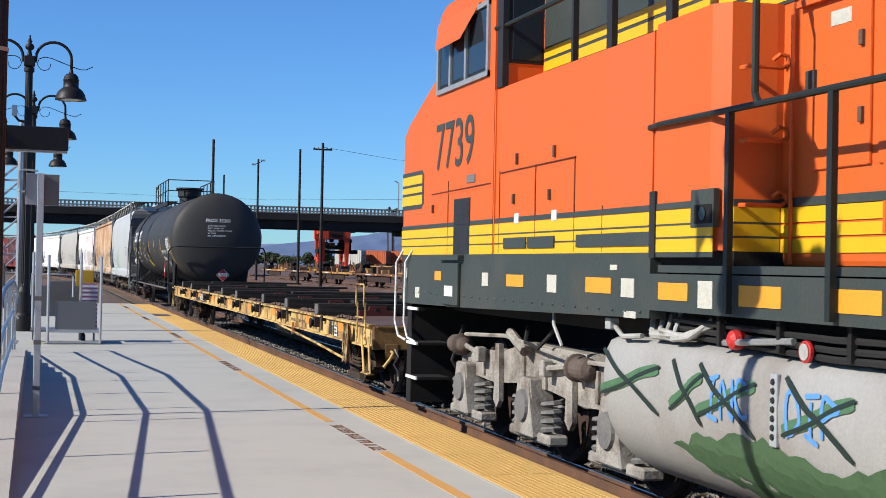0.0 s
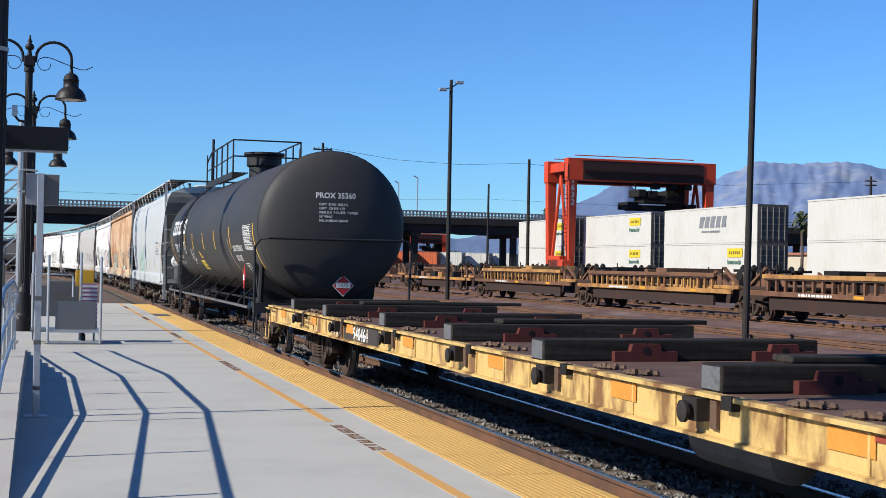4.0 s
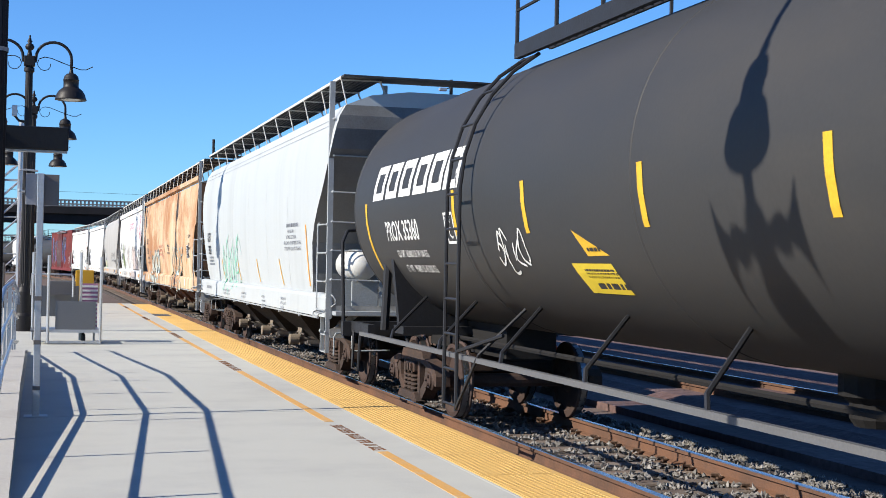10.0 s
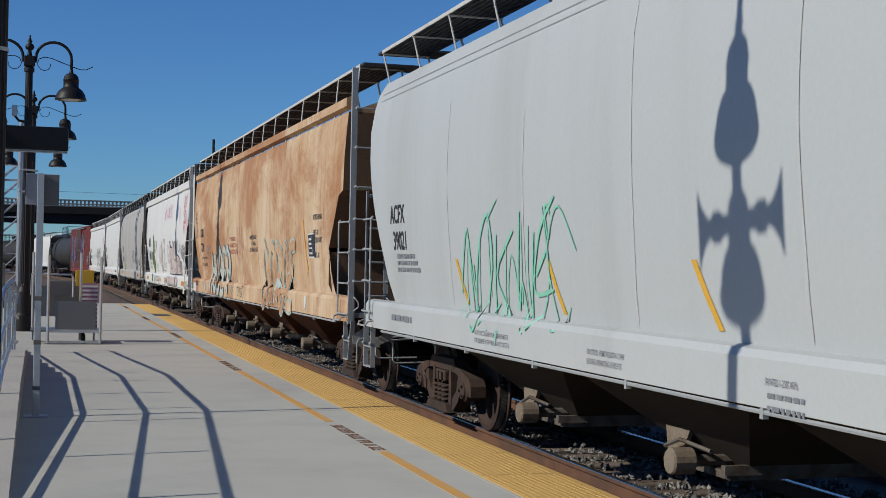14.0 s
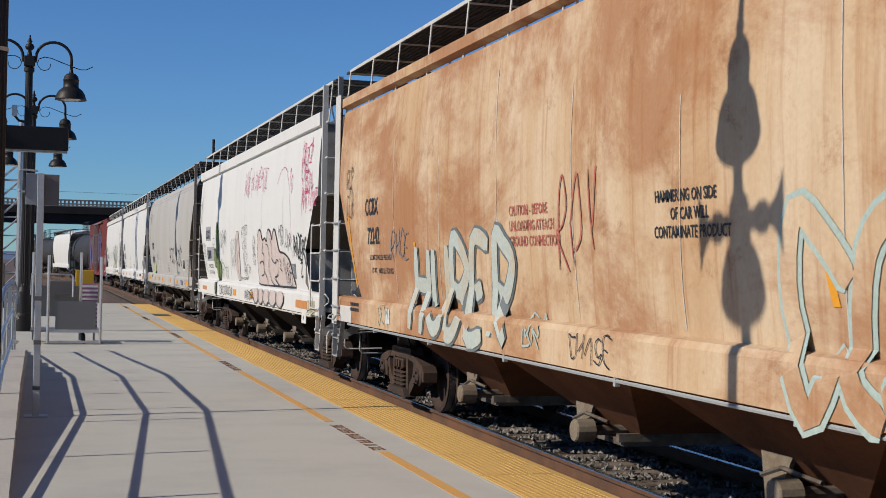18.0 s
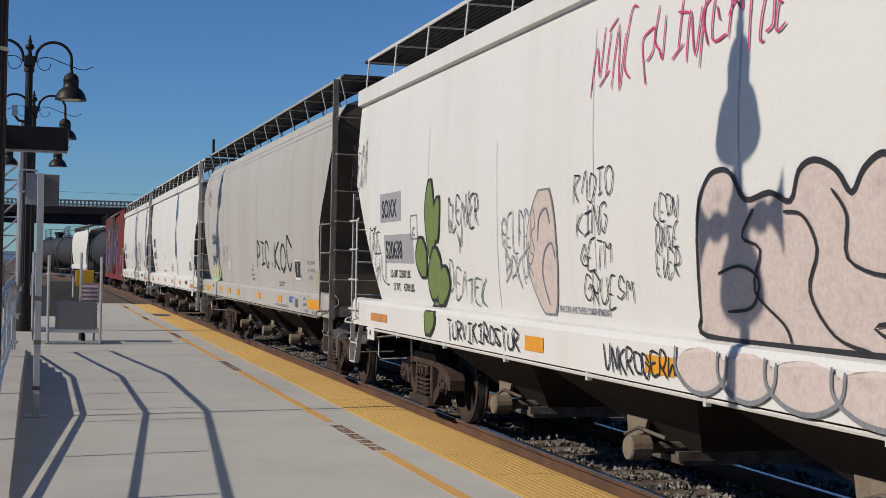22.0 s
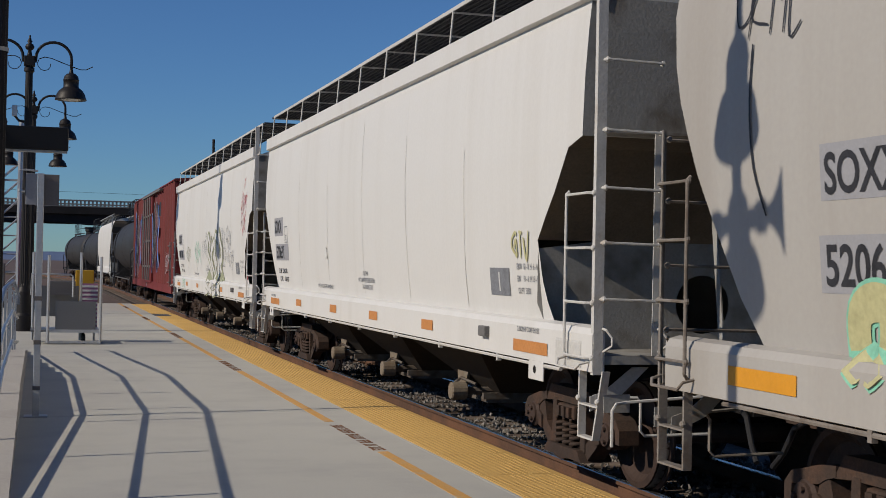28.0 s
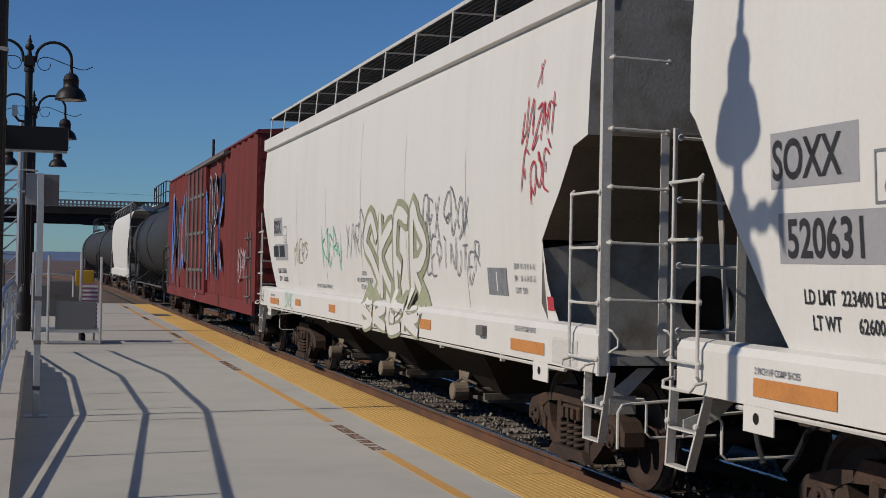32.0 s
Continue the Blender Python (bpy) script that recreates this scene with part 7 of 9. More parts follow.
    part("deck_handrail", B(tube, [(-X - 0.02, 7.72, 4.16), (-X + 0.03, 7.5, 4.17), (-X + 0.03, 3.0, 4.14)], 0.024, 8), rail_m, car)
    for y, w in ((5.85, 0.022), (5.08, 0.05), (4.03, 0.05)):
        part("deck_stanchion", B(box, -X + 0.02, -X + 0.07, y - w, y + w, 3.58, 4.70), M_black, car)
    for y in (2.98, 1.82, 0.3, -1.4, -3.2):
        bm = bmesh.new()
        box(bm, -X - 0.075, -X - 0.035, y - 0.026, y + 0.026, 1.60, 2.87)
        part("handrail_post", bm, rail_m, car)
    for z in (2.29, 2.70, 3.17):
        bm = bmesh.new()
        tube(bm, [(-1.46, 3.12, z), (-1.46, 3.02, z), (-1.22, 3.02, z), (-1.17, 3.03, z + 0.03), (-1.18, 3.03, z + 0.08), (-1.23, 3.03, z + 0.09), (-1.25, 3.08, z + 0.06)], 0.016, 6)
        part("grab_iron", bm, orange, car, "orange grab iron")
    for u, w, z0, z1 in ((-2.75, 0.62, 2.5, 3.5), (-2.05, 0.62, 2.5, 3.5), (-1.3, 0.7, 2.5, 3.5), (-0.5, 0.7, 2.5, 3.5)):
        plate([(u, z0), (u, z1), (u + w, z1), (u + w, z0)], -1.168, -1.15, orange, "hood_door", "", 0.004)
        for z in (z0 + 0.25, z1 - 0.3):
            plate([(u + w - 0.1, z), (u + w - 0.1, z + 0.09), (u + w - 0.06, z + 0.09), (u + w - 0.06, z)], -1.19, -1.168, M_clip, "door_latch")
        plate([(u + 0.2, z1 - 0.14), (u + 0.2, z1 - 0.05), (u + 0.42, z1 - 0.05), (u + 0.42, z1 - 0.14)], -1.171, -1.168, M_label, "label_plate")
    plate([(-2.9, 3.53), (-2.9, 3.57), (0.5, 3.57), (0.5, 3.53)], -1.2, -1.15, orange, "rain_strip")
    part("hood_pipe", B(tube, [(-1.19, 2.95, 1.92), (-1.19, 2.95, 3.5)], 0.014, 6), orange, car)
    # rivets and seams on the low side
    # Seam and drip lines: their thin shadow is put into a dark orange.
    seam = mat("seam_shadow", (0.118, 0.026, 0.011), 0.7, var=0.2)
    for u in (-7.58, -6.6, -5.68, -5.1, -9.28):
        part("panel_seam", B(box, -X - 0.007, -X, -u - 0.005, -u + 0.005, 2.0, 2.78 if u < -5.5 else 2.36), seam, car)
    for u in (-7.72, -4.2):
        part("panel_strip", B(box, -X - 0.012, -X, -u - 0.014, -u + 0.014, 2.0, 3.57), orange, car)
    part("drip_strip", B(tube, [(-X - 0.008, 7.55, 2.76), (-X - 0.008, 5.66, 2.78)], 0.006, 5), seam, car)
    part("drip_strip", B(tube, [(-X - 0.008, 9.9, 2.66), (-X - 0.008, 7.85, 2.68)], 0.006, 5), seam, car)
    rv = mesh_of(B(lathe, [(0.012, -X - 0.019), (0.008, -X - 0.024), (0.002, -X - 0.026)], "x", 6), dark)
    for k in range(26):
        child("bolt", rv, car, pose(0, 10.6 - 0.25 * k, 1.56))
    # jacking pad and step pocket in the sill
    part("jack_bracket", B(box, -X - 0.05, -X - 0.012, 8.75, 9.35, 1.46, 1.90, bev=0.01), dark, car)
    part("jack_slot", B(box, -X - 0.056, -X - 0.049, 8.9, 9.2, 1.55, 1.66), M_letter_w, car)
    part("bracket_top", B(box, -X - 0.08, -X - 0.012, 8.65, 9.45, 1.93, 1.98), dark, car)
    # nose end: pilot, steps, white grab rails, coupler
    part("pilot", B(box, -1.5, 1.5, h - 0.32, h - 0.12, 0.25, 1.95), M_under, car)
    for z in (0.55, 0.95, 1.35):
        part("step", B(box, -1.54, -1.15, h - 0.75, h - 0.3, z, z + 0.03), M_under, car)
        part("step_edge", B(box, -1.56, -1.541, h - 0.75, h - 0.3, z, z + 0.035), M_white, car, "white-painted step edge")
    for dy in (0.0, 0.42):
        bm = bmesh.new()
        y = h + 0.05 - dy
        tube(bm, [(-1.56, y - 0.15, 2.05), (-1.60, y + 0.02, 1.9), (-1.60, y + 0.05, 1.2), (-1.58, y - 0.05, 1.02), (-1.54, y - 0.25, 0.98)], 0.0145, 8)
        part("grab_rail", bm, M_white, car, "white grab rail")
    coupler(car, h - 0.1, 1)
    # fuel tank with graffiti
    bm = bmesh.new()
    half = [(0.0, 1.36), (1.36, 1.36), (1.45, 1.32), (1.49, 1.24), (1.51, 1.05), (1.50, 0.86), (1.45, 0.68), (1.36, 0.52), (1.22, 0.39), (1.04, 0.29), (0.82, 0.24), (0.0, 0.22)]
    ring = [(-x, z) for x, z in half] + [(x, z) for x, z in half[::-1]][1:-1]
    ends = [(-4.5, 0.90), (-4.47, 0.95), (-4.38, 0.985), (-4.2, 1.0), (5.0, 1.0), (5.18, 0.985), (5.27, 0.95), (5.3, 0.90)]
    quad_ring(bm, [[(x * f, y, 0.8 + (z - 0.8) * f) for x, z in ring] for y, f in ends])
    part("fuel_tank", bm, grey, car, "grey fuel tank with sprayed graffiti", smooth=True)
    ft = Side(car, [(z, x) for x, z in half[::-1][1:-1]])
    M_bottle = spray("spray_bottle_green", (0.011, 0.022, 0.018))
    M_wash = spray("spray_wash_green", (0.055, 0.125, 0.062))
    for i, (u, w) in enumerate(((-5.16, 1.0), (-3.95, 0.45), (-3.55, 0.75), (-2.45, 0.72), (-1.4, 0.6), (-0.2, 0.6))):
        bm = bmesh.new()
        wash = bmesh.new()
        ribbon(wash, ft, [(u - 0.02, 0.93), (u + w * 0.4, 1.02), (u + w * 0.7, 1.11), (u + w, 1.16)], 0.085, 0.003)
        part("graffiti", wash, M_wash, car, "soft green spray stroke")
        ribbon(bm, ft, [(u, 1.25), (u + w * 0.3, 1.1), (u + w * 0.55, 1.02), (u + w, 0.84)], 0.042, 0.006)
        ribbon(bm, ft, [(u - 0.02, 0.90), (u + w * 0.4, 1.0), (u + w * 0.7, 1.1), (u + w * 1.02, 1.18)], 0.028, 0.008)
        part("graffiti", bm, M_bottle, car, "crossed dark green spray strokes")
    M_paleblue = spray("spray_pale_blue", (0.075, 0.215, 0.47))
    scrawl(ft, "INC", -3.42, 0.92, 0.24, M_paleblue, 0.045, 0.6, 0.05, 0.12, 130)
    scrawl(ft, "DIP", -2.42, 0.92, 0.24, M_paleblue, 0.045, 0.6, 0.05, 0.12, 131)
    bm = bmesh.new()
    rough = random.Random(5)
    rows = []
    for k in range(60):
        u = -4.05 + 0.09 * k
        top = 0.80 - 0.16 * max(0, 1 - k / 5) + rough.uniform(-0.03, 0.03) - 0.04 * math.sin(k * 0.35)
        low = 0.34 + max(0, 0.30 * (1 - k / 14)) + rough.uniform(-0.03, 0.03)
        rows.append([ft.at(u, top - (top - low) * q / 6, 0.001) for q in range(7)])
    quad_ring(bm, rows, close=False, caps=False)
    part("graffiti", bm, spray("spray_olive", (0.05, 0.098, 0.048)), car, "broad dull green spray patch")
    part("sight_gauge", B(box, -1.52, -1.49, 2.52, 2.60, 0.82, 1.26, bev=0.008), M_trim_grey, car)
    for k in range(7):
        part("gauge_port", B(lathe, [(0.022, -1.522), (0.018, -1.53)], "x", 8, at=(0, 2.56, 0.88 + 0.055 * k)), M_black, car)
    bm = bmesh.new()
    lathe(bm, [(0.03, -1.53), (0.06, -1.51), (0.068, -1.47), (0.05, -1.42)], "x", 14, at=(0, 3.10, 1.43))
    part("fuel_cap", bm, M_red, car, "red fuel filler cap")
    bm = bmesh.new()
    lathe(bm, [(0.05, -1.50), (0.055, -1.51), (0.066, -1.505), (0.066, -1.485), (0.045, -1.47)], "x", 16, at=(0, 2.24, 1.41))
    part("fuel_gauge", bm, M_red, car, "red rimmed fuel gauge")
    part("gauge_face", B(lathe, [(0.05, -1.513), (0.01, -1.516)], "x", 16, at=(0, 2.24, 1.41)), M_hose_pale, car, "white gauge face")
    part("filler_pipe", B(tube, [(-1.46, 3.3, 1.40), (-1.5, 3.0, 1.42), (-1.48, 2.4, 1.46)], 0.022, 6), M_steel, car)
    for k in range(9):
        y = 4.1 - 0.62 * k
        bm = bmesh.new()
        tube(bm, [(-1.3, y, 1.56), (-1.42, y - 0.2, 1.42 + 0.03 * (k % 2)), (-1.40, y - 0.5, 1.44), (-1.3, y - 0.8, 1.55)], 0.03, 6)
    part("hose", bm, M_hose, car)
    part("pale_hose", B(tube, [(-1.35, 4.55, 1.52), (-1.46, 4.35, 1.40), (-1.44, 3.9, 1.40), (-1.3, 3.6, 1.52)], 0.035, 8), M_hose_pale, car)
    # cables and pipes under the sill
    for k in range(7):
        y = 3.3 - 0.75 * k
        part("pipe_hanger", B(box, -1.50, -1.46, y - 0.02, y + 0.02, 1.38, 1.58), M_under, car)
    for k, z in enumerate((1.52, 1.46, 1.41)):
        part("air_line", B(tube, [(-1.42 + 0.03 * k, 4.1, z), (-1.46, 2.0, z - 0.03), (-1.44, 0.5, z), (-1.46, -2.5, z - 0.02)], 0.022, 6), M_hose, car)
    for k in range(3):
        part("pale_hose", B(tube, [(-1.36, 4.35 - 0.12 * k, 1.56), (-1.48, 4.2 - 0.1 * k, 1.44 - 0.03 * k), (-1.48, 3.85 - 0.05 * k, 1.41), (-1.4, 3.55, 1.50 + 0.02 * k)], 0.02, 8), M_hose_pale, car)
    part("junction_box", B(box, -1.50, -1.42, 5.05, 5.15, 1.40, 1.49, bev=0.01), M_trim_grey, car)
    part("pale_hose", B(tube, [(-1.45, 5.05, 1.42), (-1.5, 4.8, 1.36), (-1.48, 4.5, 1.38)], 0.02, 8), M_hose_pale, car)
    part("drain_pipe", B(tube, [(-1.4, 6.5, 1.5), (-1.46, 6.35, 1.38), (-1.44, 6.2, 1.2)], 0.016, 6), M_hose_pale, car)
    # six-wheel truck
    cen = 7.6
    M_iron_brown = mat("brake_iron", (0.096, 0.074, 0.063), 0.8, 0.1, var=0.25, scale=5, second=(0.052, 0.037, 0.03), amount=0.45)
    truck = part("truck", B(box, -0.9, 0.9, -1.8, 1.8, 0.75, 0.98), M_truck_grey, car, "grey cast three-axle locomotive truck")
    truck.matrix_basis = pose(0, cen, 0)
    for s in (-1, 1):
        bm = bmesh.new()
        prism(bm, [(-2.55, 0.92), (-1.9, 0.98), (-1.2, 1.12), (0.3, 1.14), (0.9, 1.0), (1.9, 0.96), (2.4, 0.86), (2.4, 0.62), (1.8, 0.70), (1.2, 0.66), (0.5, 0.72), (-0.4, 0.72), (-1.2, 0.64), (-1.9, 0.70), (-2.55, 0.62)], "x", s * 1.05 - 0.1, s * 1.05 + 0.1)
        bmesh.ops.bevel(bm, geom=bm.edges[:], offset=0.015, segments=1, affect="EDGES")
        part("side_frame", bm, M_truck_grey, truck)
        for a in (-2.03, 0.0, 2.03):
            bm = bmesh.new()
            prism(bm, [(a - 0.26, 0.26), (a + 0.26, 0.26), (a + 0.2, 0.60), (a + 0.16, 0.82), (a - 0.16, 0.82), (a - 0.2, 0.60)], "x", s * 1.16 - 0.12, s * 1.16 + 0.12)
            box(bm, s * 1.12 - 0.1, s * 1.12 + 0.1, a - 0.55, a + 0.55, 0.22, 0.32)
            bmesh.ops.bevel(bm, geom=bm.edges[:], offset=0.02, segments=1, affect="EDGES")
            part("axle_box", bm, M_truck_grey, truck)
            part("axle_cover", B(lathe, [(0.16, s * 1.28), (0.15, s * 1.31), (0.05, s * 1.32)], "x", 16, at=(0, a, 0.55)), M_trim_dark, truck)
            for q in (-0.4, 0.4):
                part("coil_spring", B(helix, s * 1.12, a + q, 0.32, 0.64, 0.10, 4, 0.026), M_trim_dark, truck)
        part("brake_pipe", B(tube, [(s * 1.2, -2.2, 1.08), (s * 1.25, -1.2, 1.06), (s * 1.25, 0.6, 1.18), (s * 1.2, 2.1, 1.12)], 0.022, 6), M_truck_grey, truck)
        for y, d in ((2.2, -1), (-1.25, 1)):
            cyl = part("brake_cylinder", B(lathe, [(0.03, y - d * 0.30), (0.09, y - d * 0.26), (0.105, y - d * 0.2), (0.105, y + d * 0.0), (0.125, y + d * 0.01), (0.125, y + d * 0.05), (0.085, y + d * 0.07), (0.075, y + d * 0.16), (0.03, y + d * 0.2)], "y", 16, at=(s * 1.22, 0, 1.0)), M_iron_brown, truck, "rusty brake cylinder")
            part("push_rod", B(tube, [(s * 1.22, y + d * 0.2, 1.0), (s * 1.24, y + d * 0.75, 0.94)], 0.028, 6), M_truck_grey, cyl)
            part("clevis", B(box, s * 1.24 - 0.05, s * 1.24 + 0.05, y + d * 0.75 - 0.06, y + d * 0.75 + 0.06, 0.86, 1.02, bev=0.015), M_truck_grey, cyl)
        for y in (1.0, -1.0):
            part("brake_lever", B(prism, [(y - 0.06, 1.08), (y + 0.06, 1.08), (y + 0.10, 0.5), (y, 0.42), (y - 0.08, 0.5)], "x", s * 1.18 - 0.025, s * 1.18 + 0.025), M_truck_grey, truck)
            part("brake_shoe", B(prism, [(y - 0.12, 0.30), (y + 0.12, 0.34), (y + 0.14, 0.62), (y - 0.08, 0.66)], "x", s * 0.78 - 0.08, s * 0.78 + 0.08), M_iron_brown, truck)
            # dark disc for the shade in the frame's opening
            part("frame_hole_disc", B(lathe, [(0.09, s * 1.151), (0.085, s * 1.156)], "x", 16, at=(0, y + 0.12, 0.86)), M_under, truck)
        for y in (-0.3, 0.3, 1.55, -1.55):
            part("frame_rib", B(box, s * 1.16 - 0.02, s * 1.16 + 0.02, y - 0.03, y + 0.03, 0.72, 1.0, bev=0.008), M_truck_grey, truck)
        part("sand_hose", B(tube, [(s * 1.1, 2.5, 1.2), (s * 1.2, 2.6, 0.8), (s * 0.9, 2.62, 0.3), (s * 0.8, 2.55, 0.12)], 0.022, 6), M_hose, truck)
        part("air_hose", B(tube, [(s * 1.2, 0.1, 1.3), (s * 1.3, -0.1, 1.16), (s * 1.28, -0.4, 1.12), (s * 1.2, -0.6, 1.3)], 0.02, 6), M_hose, truck)
        part("damper", B(tube, [(s * 1.24, 0.5, 1.22), (s * 1.26, 0.02, 1.06)], 0.05, 8), M_truck_grey, truck)
    me_w, me_t = wheel_mesh(M_wheel, 0.533), tread_mesh(M_tread, 0.533)
    for a in (-2.03, 0.0, 2.03):
        w = child("wheelset", me_w, truck, pose(0, a, 0.533))
        WHEELS.append((w, (0, a, 0.533), 0.533))
        for q in (0, 180):
            child("wheel_tread", me_t, truck, pose(0, a, 0.533, 0, 0, q))
    return car


make_loco(-6.5, 15.9)
# ---------------------------------------------------------------- lamp posts
M_bronze = mat("lamp_bronze", (0.015, 0.013, 0.013), 0.5, 0.2, var=0.15, scale=4)
M_alu = mat("aluminium", (0.459, 0.459, 0.459), 0.4, 0.7, var=0.08, scale=4)
M_blue_rail = mat("blue_rail", (0.148, 0.185, 0.266), 0.4, 0.5, var=0.08, scale=3)
M_stainless = mat("stainless", (0.407, 0.414, 0.429), 0.3, 0.85, var=0.06)
M_lamp_glass = mat("lamp_lens", (0.444, 0.444, 0.429), 0.3, var=0.03)


def lamp_post(x, y, tip, horns=False, thick=0.085, reach=0.87, bell=1.0, turn=0.0, slim=1.0):
    """Fluted post with two goose-neck arms across the platform and bell shades."""
    post = thing("platform_lamp", "dark bronze twin-arm lamp post with bell shades", "street lamp", "platform lamps", m=pose(x, y, 0, 0, 0, turn))
    j = tip - 1.35
    k = j + 0.31
    prof = [(0.22, 0.0), (0.22, 0.35), (0.18, 0.42), (0.16, 0.9), (0.12, 1.0), (0.11, 1.1), (thick, k - 0.9), (thick * 0.96, k + 0.25), (0.115, k + 0.28), (0.115, k + 0.36), (0.09, k + 0.38), (0.08, k + 0.42)]
    if horns:
        prof = [(thick + 0.004, 0.0), (thick + 0.004, 0.05), (thick, 0.06)] + prof[6:]
    bm = bmesh.new()
    rings = []
    for r_, z in prof:
        flute = 0.10 if 1.1 <= z < k + 0.2 or (horns and z < 1) else 0.0
        rings.append([(r_ * (1 - flute * (q % 2)) * math.cos(q * 0.19635), r_ * (1 - flute * (q % 2)) * math.sin(q * 0.19635), z) for q in range(32)])
    quad_ring(bm, rings)
    part("post", bm, M_bronze, post)
    part("arm_block", B(box, -0.125, 0.125, -0.125, 0.125, k + 0.40, k + 0.63, bev=0.02), M_bronze, post)
    part("finial", B(lathe, [(q * slim, k + v) for q, v in ((0.07, 0.62), (0.05, 0.68), (0.04, 0.76), (0.09, 0.80), (0.105, 0.85), (0.08, 0.90), (0.035, 0.93), (0.06, 0.97), (0.04, 1.0), (0.02, 1.06), (0.025, 1.09), (0.005, 1.12))], "z", 14), M_bronze, post, smooth=True)
    for s in (-1, 1):
        mid, rad = (reach + 0.14) / 2, (reach - 0.14) / 2
        pts = [(s * 0.12, 0, k + 0.50), (s * 0.14, 0, k + 0.54)] + [(s * (mid - rad * math.cos(radians(a))), 0, k + 0.60 + 0.38 * math.sin(radians(a))) for a in range(0, 181, 15)] + [(s * reach, 0, k + 0.27)]
        arm = part("arm", B(tube, pts, 0.034, 8), M_bronze, post, smooth=True)
        sc = [(0.17, 0.50), (0.20, 0.58), (0.31, 0.63), (0.45, 0.61), (0.68, 0.52), (0.92, 0.43), (1.06, 0.385), (1.18, 0.39), (1.32, 0.47)]
        part("scroll", B(tube, [(s * u * reach / 0.87, 0, k + v) for u, v in sc], 0.010, 5), M_bronze, arm)
        sc = [(0.17, 0.50), (0.19, 0.42), (0.25, 0.345), (0.33, 0.32), (0.41, 0.345), (0.46, 0.41), (0.465, 0.48)]
        part("scroll", B(tube, [(s * u, 0, k + v) for u, v in sc], 0.009, 5), M_bronze, arm)
        bell_prof = [(0.03, 0.40), (0.045, 0.33), (0.05, 0.29), (0.11, 0.27), (0.155, 0.22), (0.172, 0.15), (0.180, 0.145), (0.180, 0.125), (0.172, 0.12), (0.172, -0.03), (0.20, -0.06), (0.265, -0.11), (0.315, -0.19), (0.335, -0.26), (0.355, -0.31), (0.355, -0.33), (0.33, -0.32)]
        part("shade", B(lathe, [(r_ * (bell if r_ > 0.1 else 1), k + v) for r_, v in bell_prof], "z", 24, at=(s * reach, 0, 0)), M_bronze, arm, "bell-shaped shade", smooth=True)
        part("lens", B(lathe, [(0.30 * bell, k - 0.30), (0.15 * bell, k - 0.345), (0.01, k - 0.355)], "z", 16, at=(s * reach, 0, 0)), M_lamp_glass, arm)
    if horns:
        for s in (-1, 1):
            part("loudspeaker", B(lathe, [(0.05, s * 0.08), (0.06, s * 0.2), (0.085, s * 0.24), (0.085, s * 0.33), (0.05, s * 0.36), (0.075, s * 0.42), (0.13, s * 0.48), (0.21, s * 0.525), (0.22, s * 0.535), (0.18, s * 0.52)], "y", 16, at=(0, 0, j - 0.05)), M_bronze, post, "dark flared loudspeaker horn")
    return post


for x, y, tip in ((-0.32, 32.6, 6.70), (-0.27, 43.3, 6.70), (-0.32, 56.3, 6.70)):
    lamp_post(x, y, tip, reach=0.93)
near_lamp = lamp_post(-0.232, 6.95, 6.10, True, 0.062, 0.78, 0.80, 8.53, 0.5)
for z in (2.66, 3.07):
    part("strap", B(lathe, [(0.066, z), (0.067, z + 0.02)], "z", 20, caps=False), M_steel, near_lamp, "steel strap")
bm = bmesh.new()
box(bm, -0.1, 0.02, -0.06, 0.06, 4.9, 5.15, bev=0.01)
box_cam = tagged(part("camera_housing", bm, M_alu), "grey weatherproof housing fixed to a lamp post", "camera housing")
box_cam.matrix_basis = pose(-0.58, 32.6, 0.0)
part("bracket", B(tube, [(-0.04, 0, 4.92), (0.06, 0, 4.8), (0.2, 0, 4.78)], 0.03, 6), M_bronze, box_cam)

# ---------------------------------------------------------------- led sign on the near post
sign = thing("led_sign", "black scrolling message display hung on a lamp post", "display sign", m=pose(0, 7.80, 0))
SX0, SX1, SZ0, SZ1 = -0.40, 0.139, 2.257, 2.383
part("housing", B(box, SX0, SX1, -0.03, 0.06, SZ0, SZ1, bev=0.006), mat("sign_black", (0.005, 0.005, 0.006), 0.4, var=0.1), sign)
part("hanger", B(box, SX0 - 0.02, SX1 - 0.005, -0.02, 0.05, SZ0 - 0.012, SZ0 - 0.002), M_steel, sign)
for z in (SZ0 + 0.02, SZ1 - 0.05):
    part("post_bracket", B(box, -0.245, -0.22, -0.79, -0.028, z, z + 0.03), M_steel, sign)
LED = glow_mat("led_orange", (1.0, 0.16, 0.03), 2.2)
GLYPHS = {"W": "1...1 1...1 1...1 1.1.1 1.1.1 11.11 1...1", "e": "..... ..... .111. 1...1 11111 1.... .111.", "d": "....1 ....1 .1111 1...1 1...1 1...1 .1111",
          "J": "..111 ...1. ...1. ...1. ...1. 1..1. .11..", "a": "..... ..... .111. ....1 .1111 1...1 .1111", "n": "..... ..... 1.11. 11..1 1...1 1...1 1...1",
          "0": ".111. 1...1 1...1 1...1 1...1 1...1 .111.", "2": ".111. 1...1 ....1 ...1. ..1.. .1... 11111", "1": "..1.. .11.. ..1.. ..1.. ..1.. ..1.. .111.",
          "8": ".111. 1...1 1...1 .111. 1...1 1...1 .111.", ":": "..... ..1.. ..1.. ..... ..1.. ..1.. .....", "A": ".111. 1...1 1...1 11111 1...1 1...1 1...1",
          "M": "1...1 11.11 1.1.1 1...1 1...1 1...1 1...1"}
PX, PZ = 0.0054, 0.0100
LED_LETTERS = []
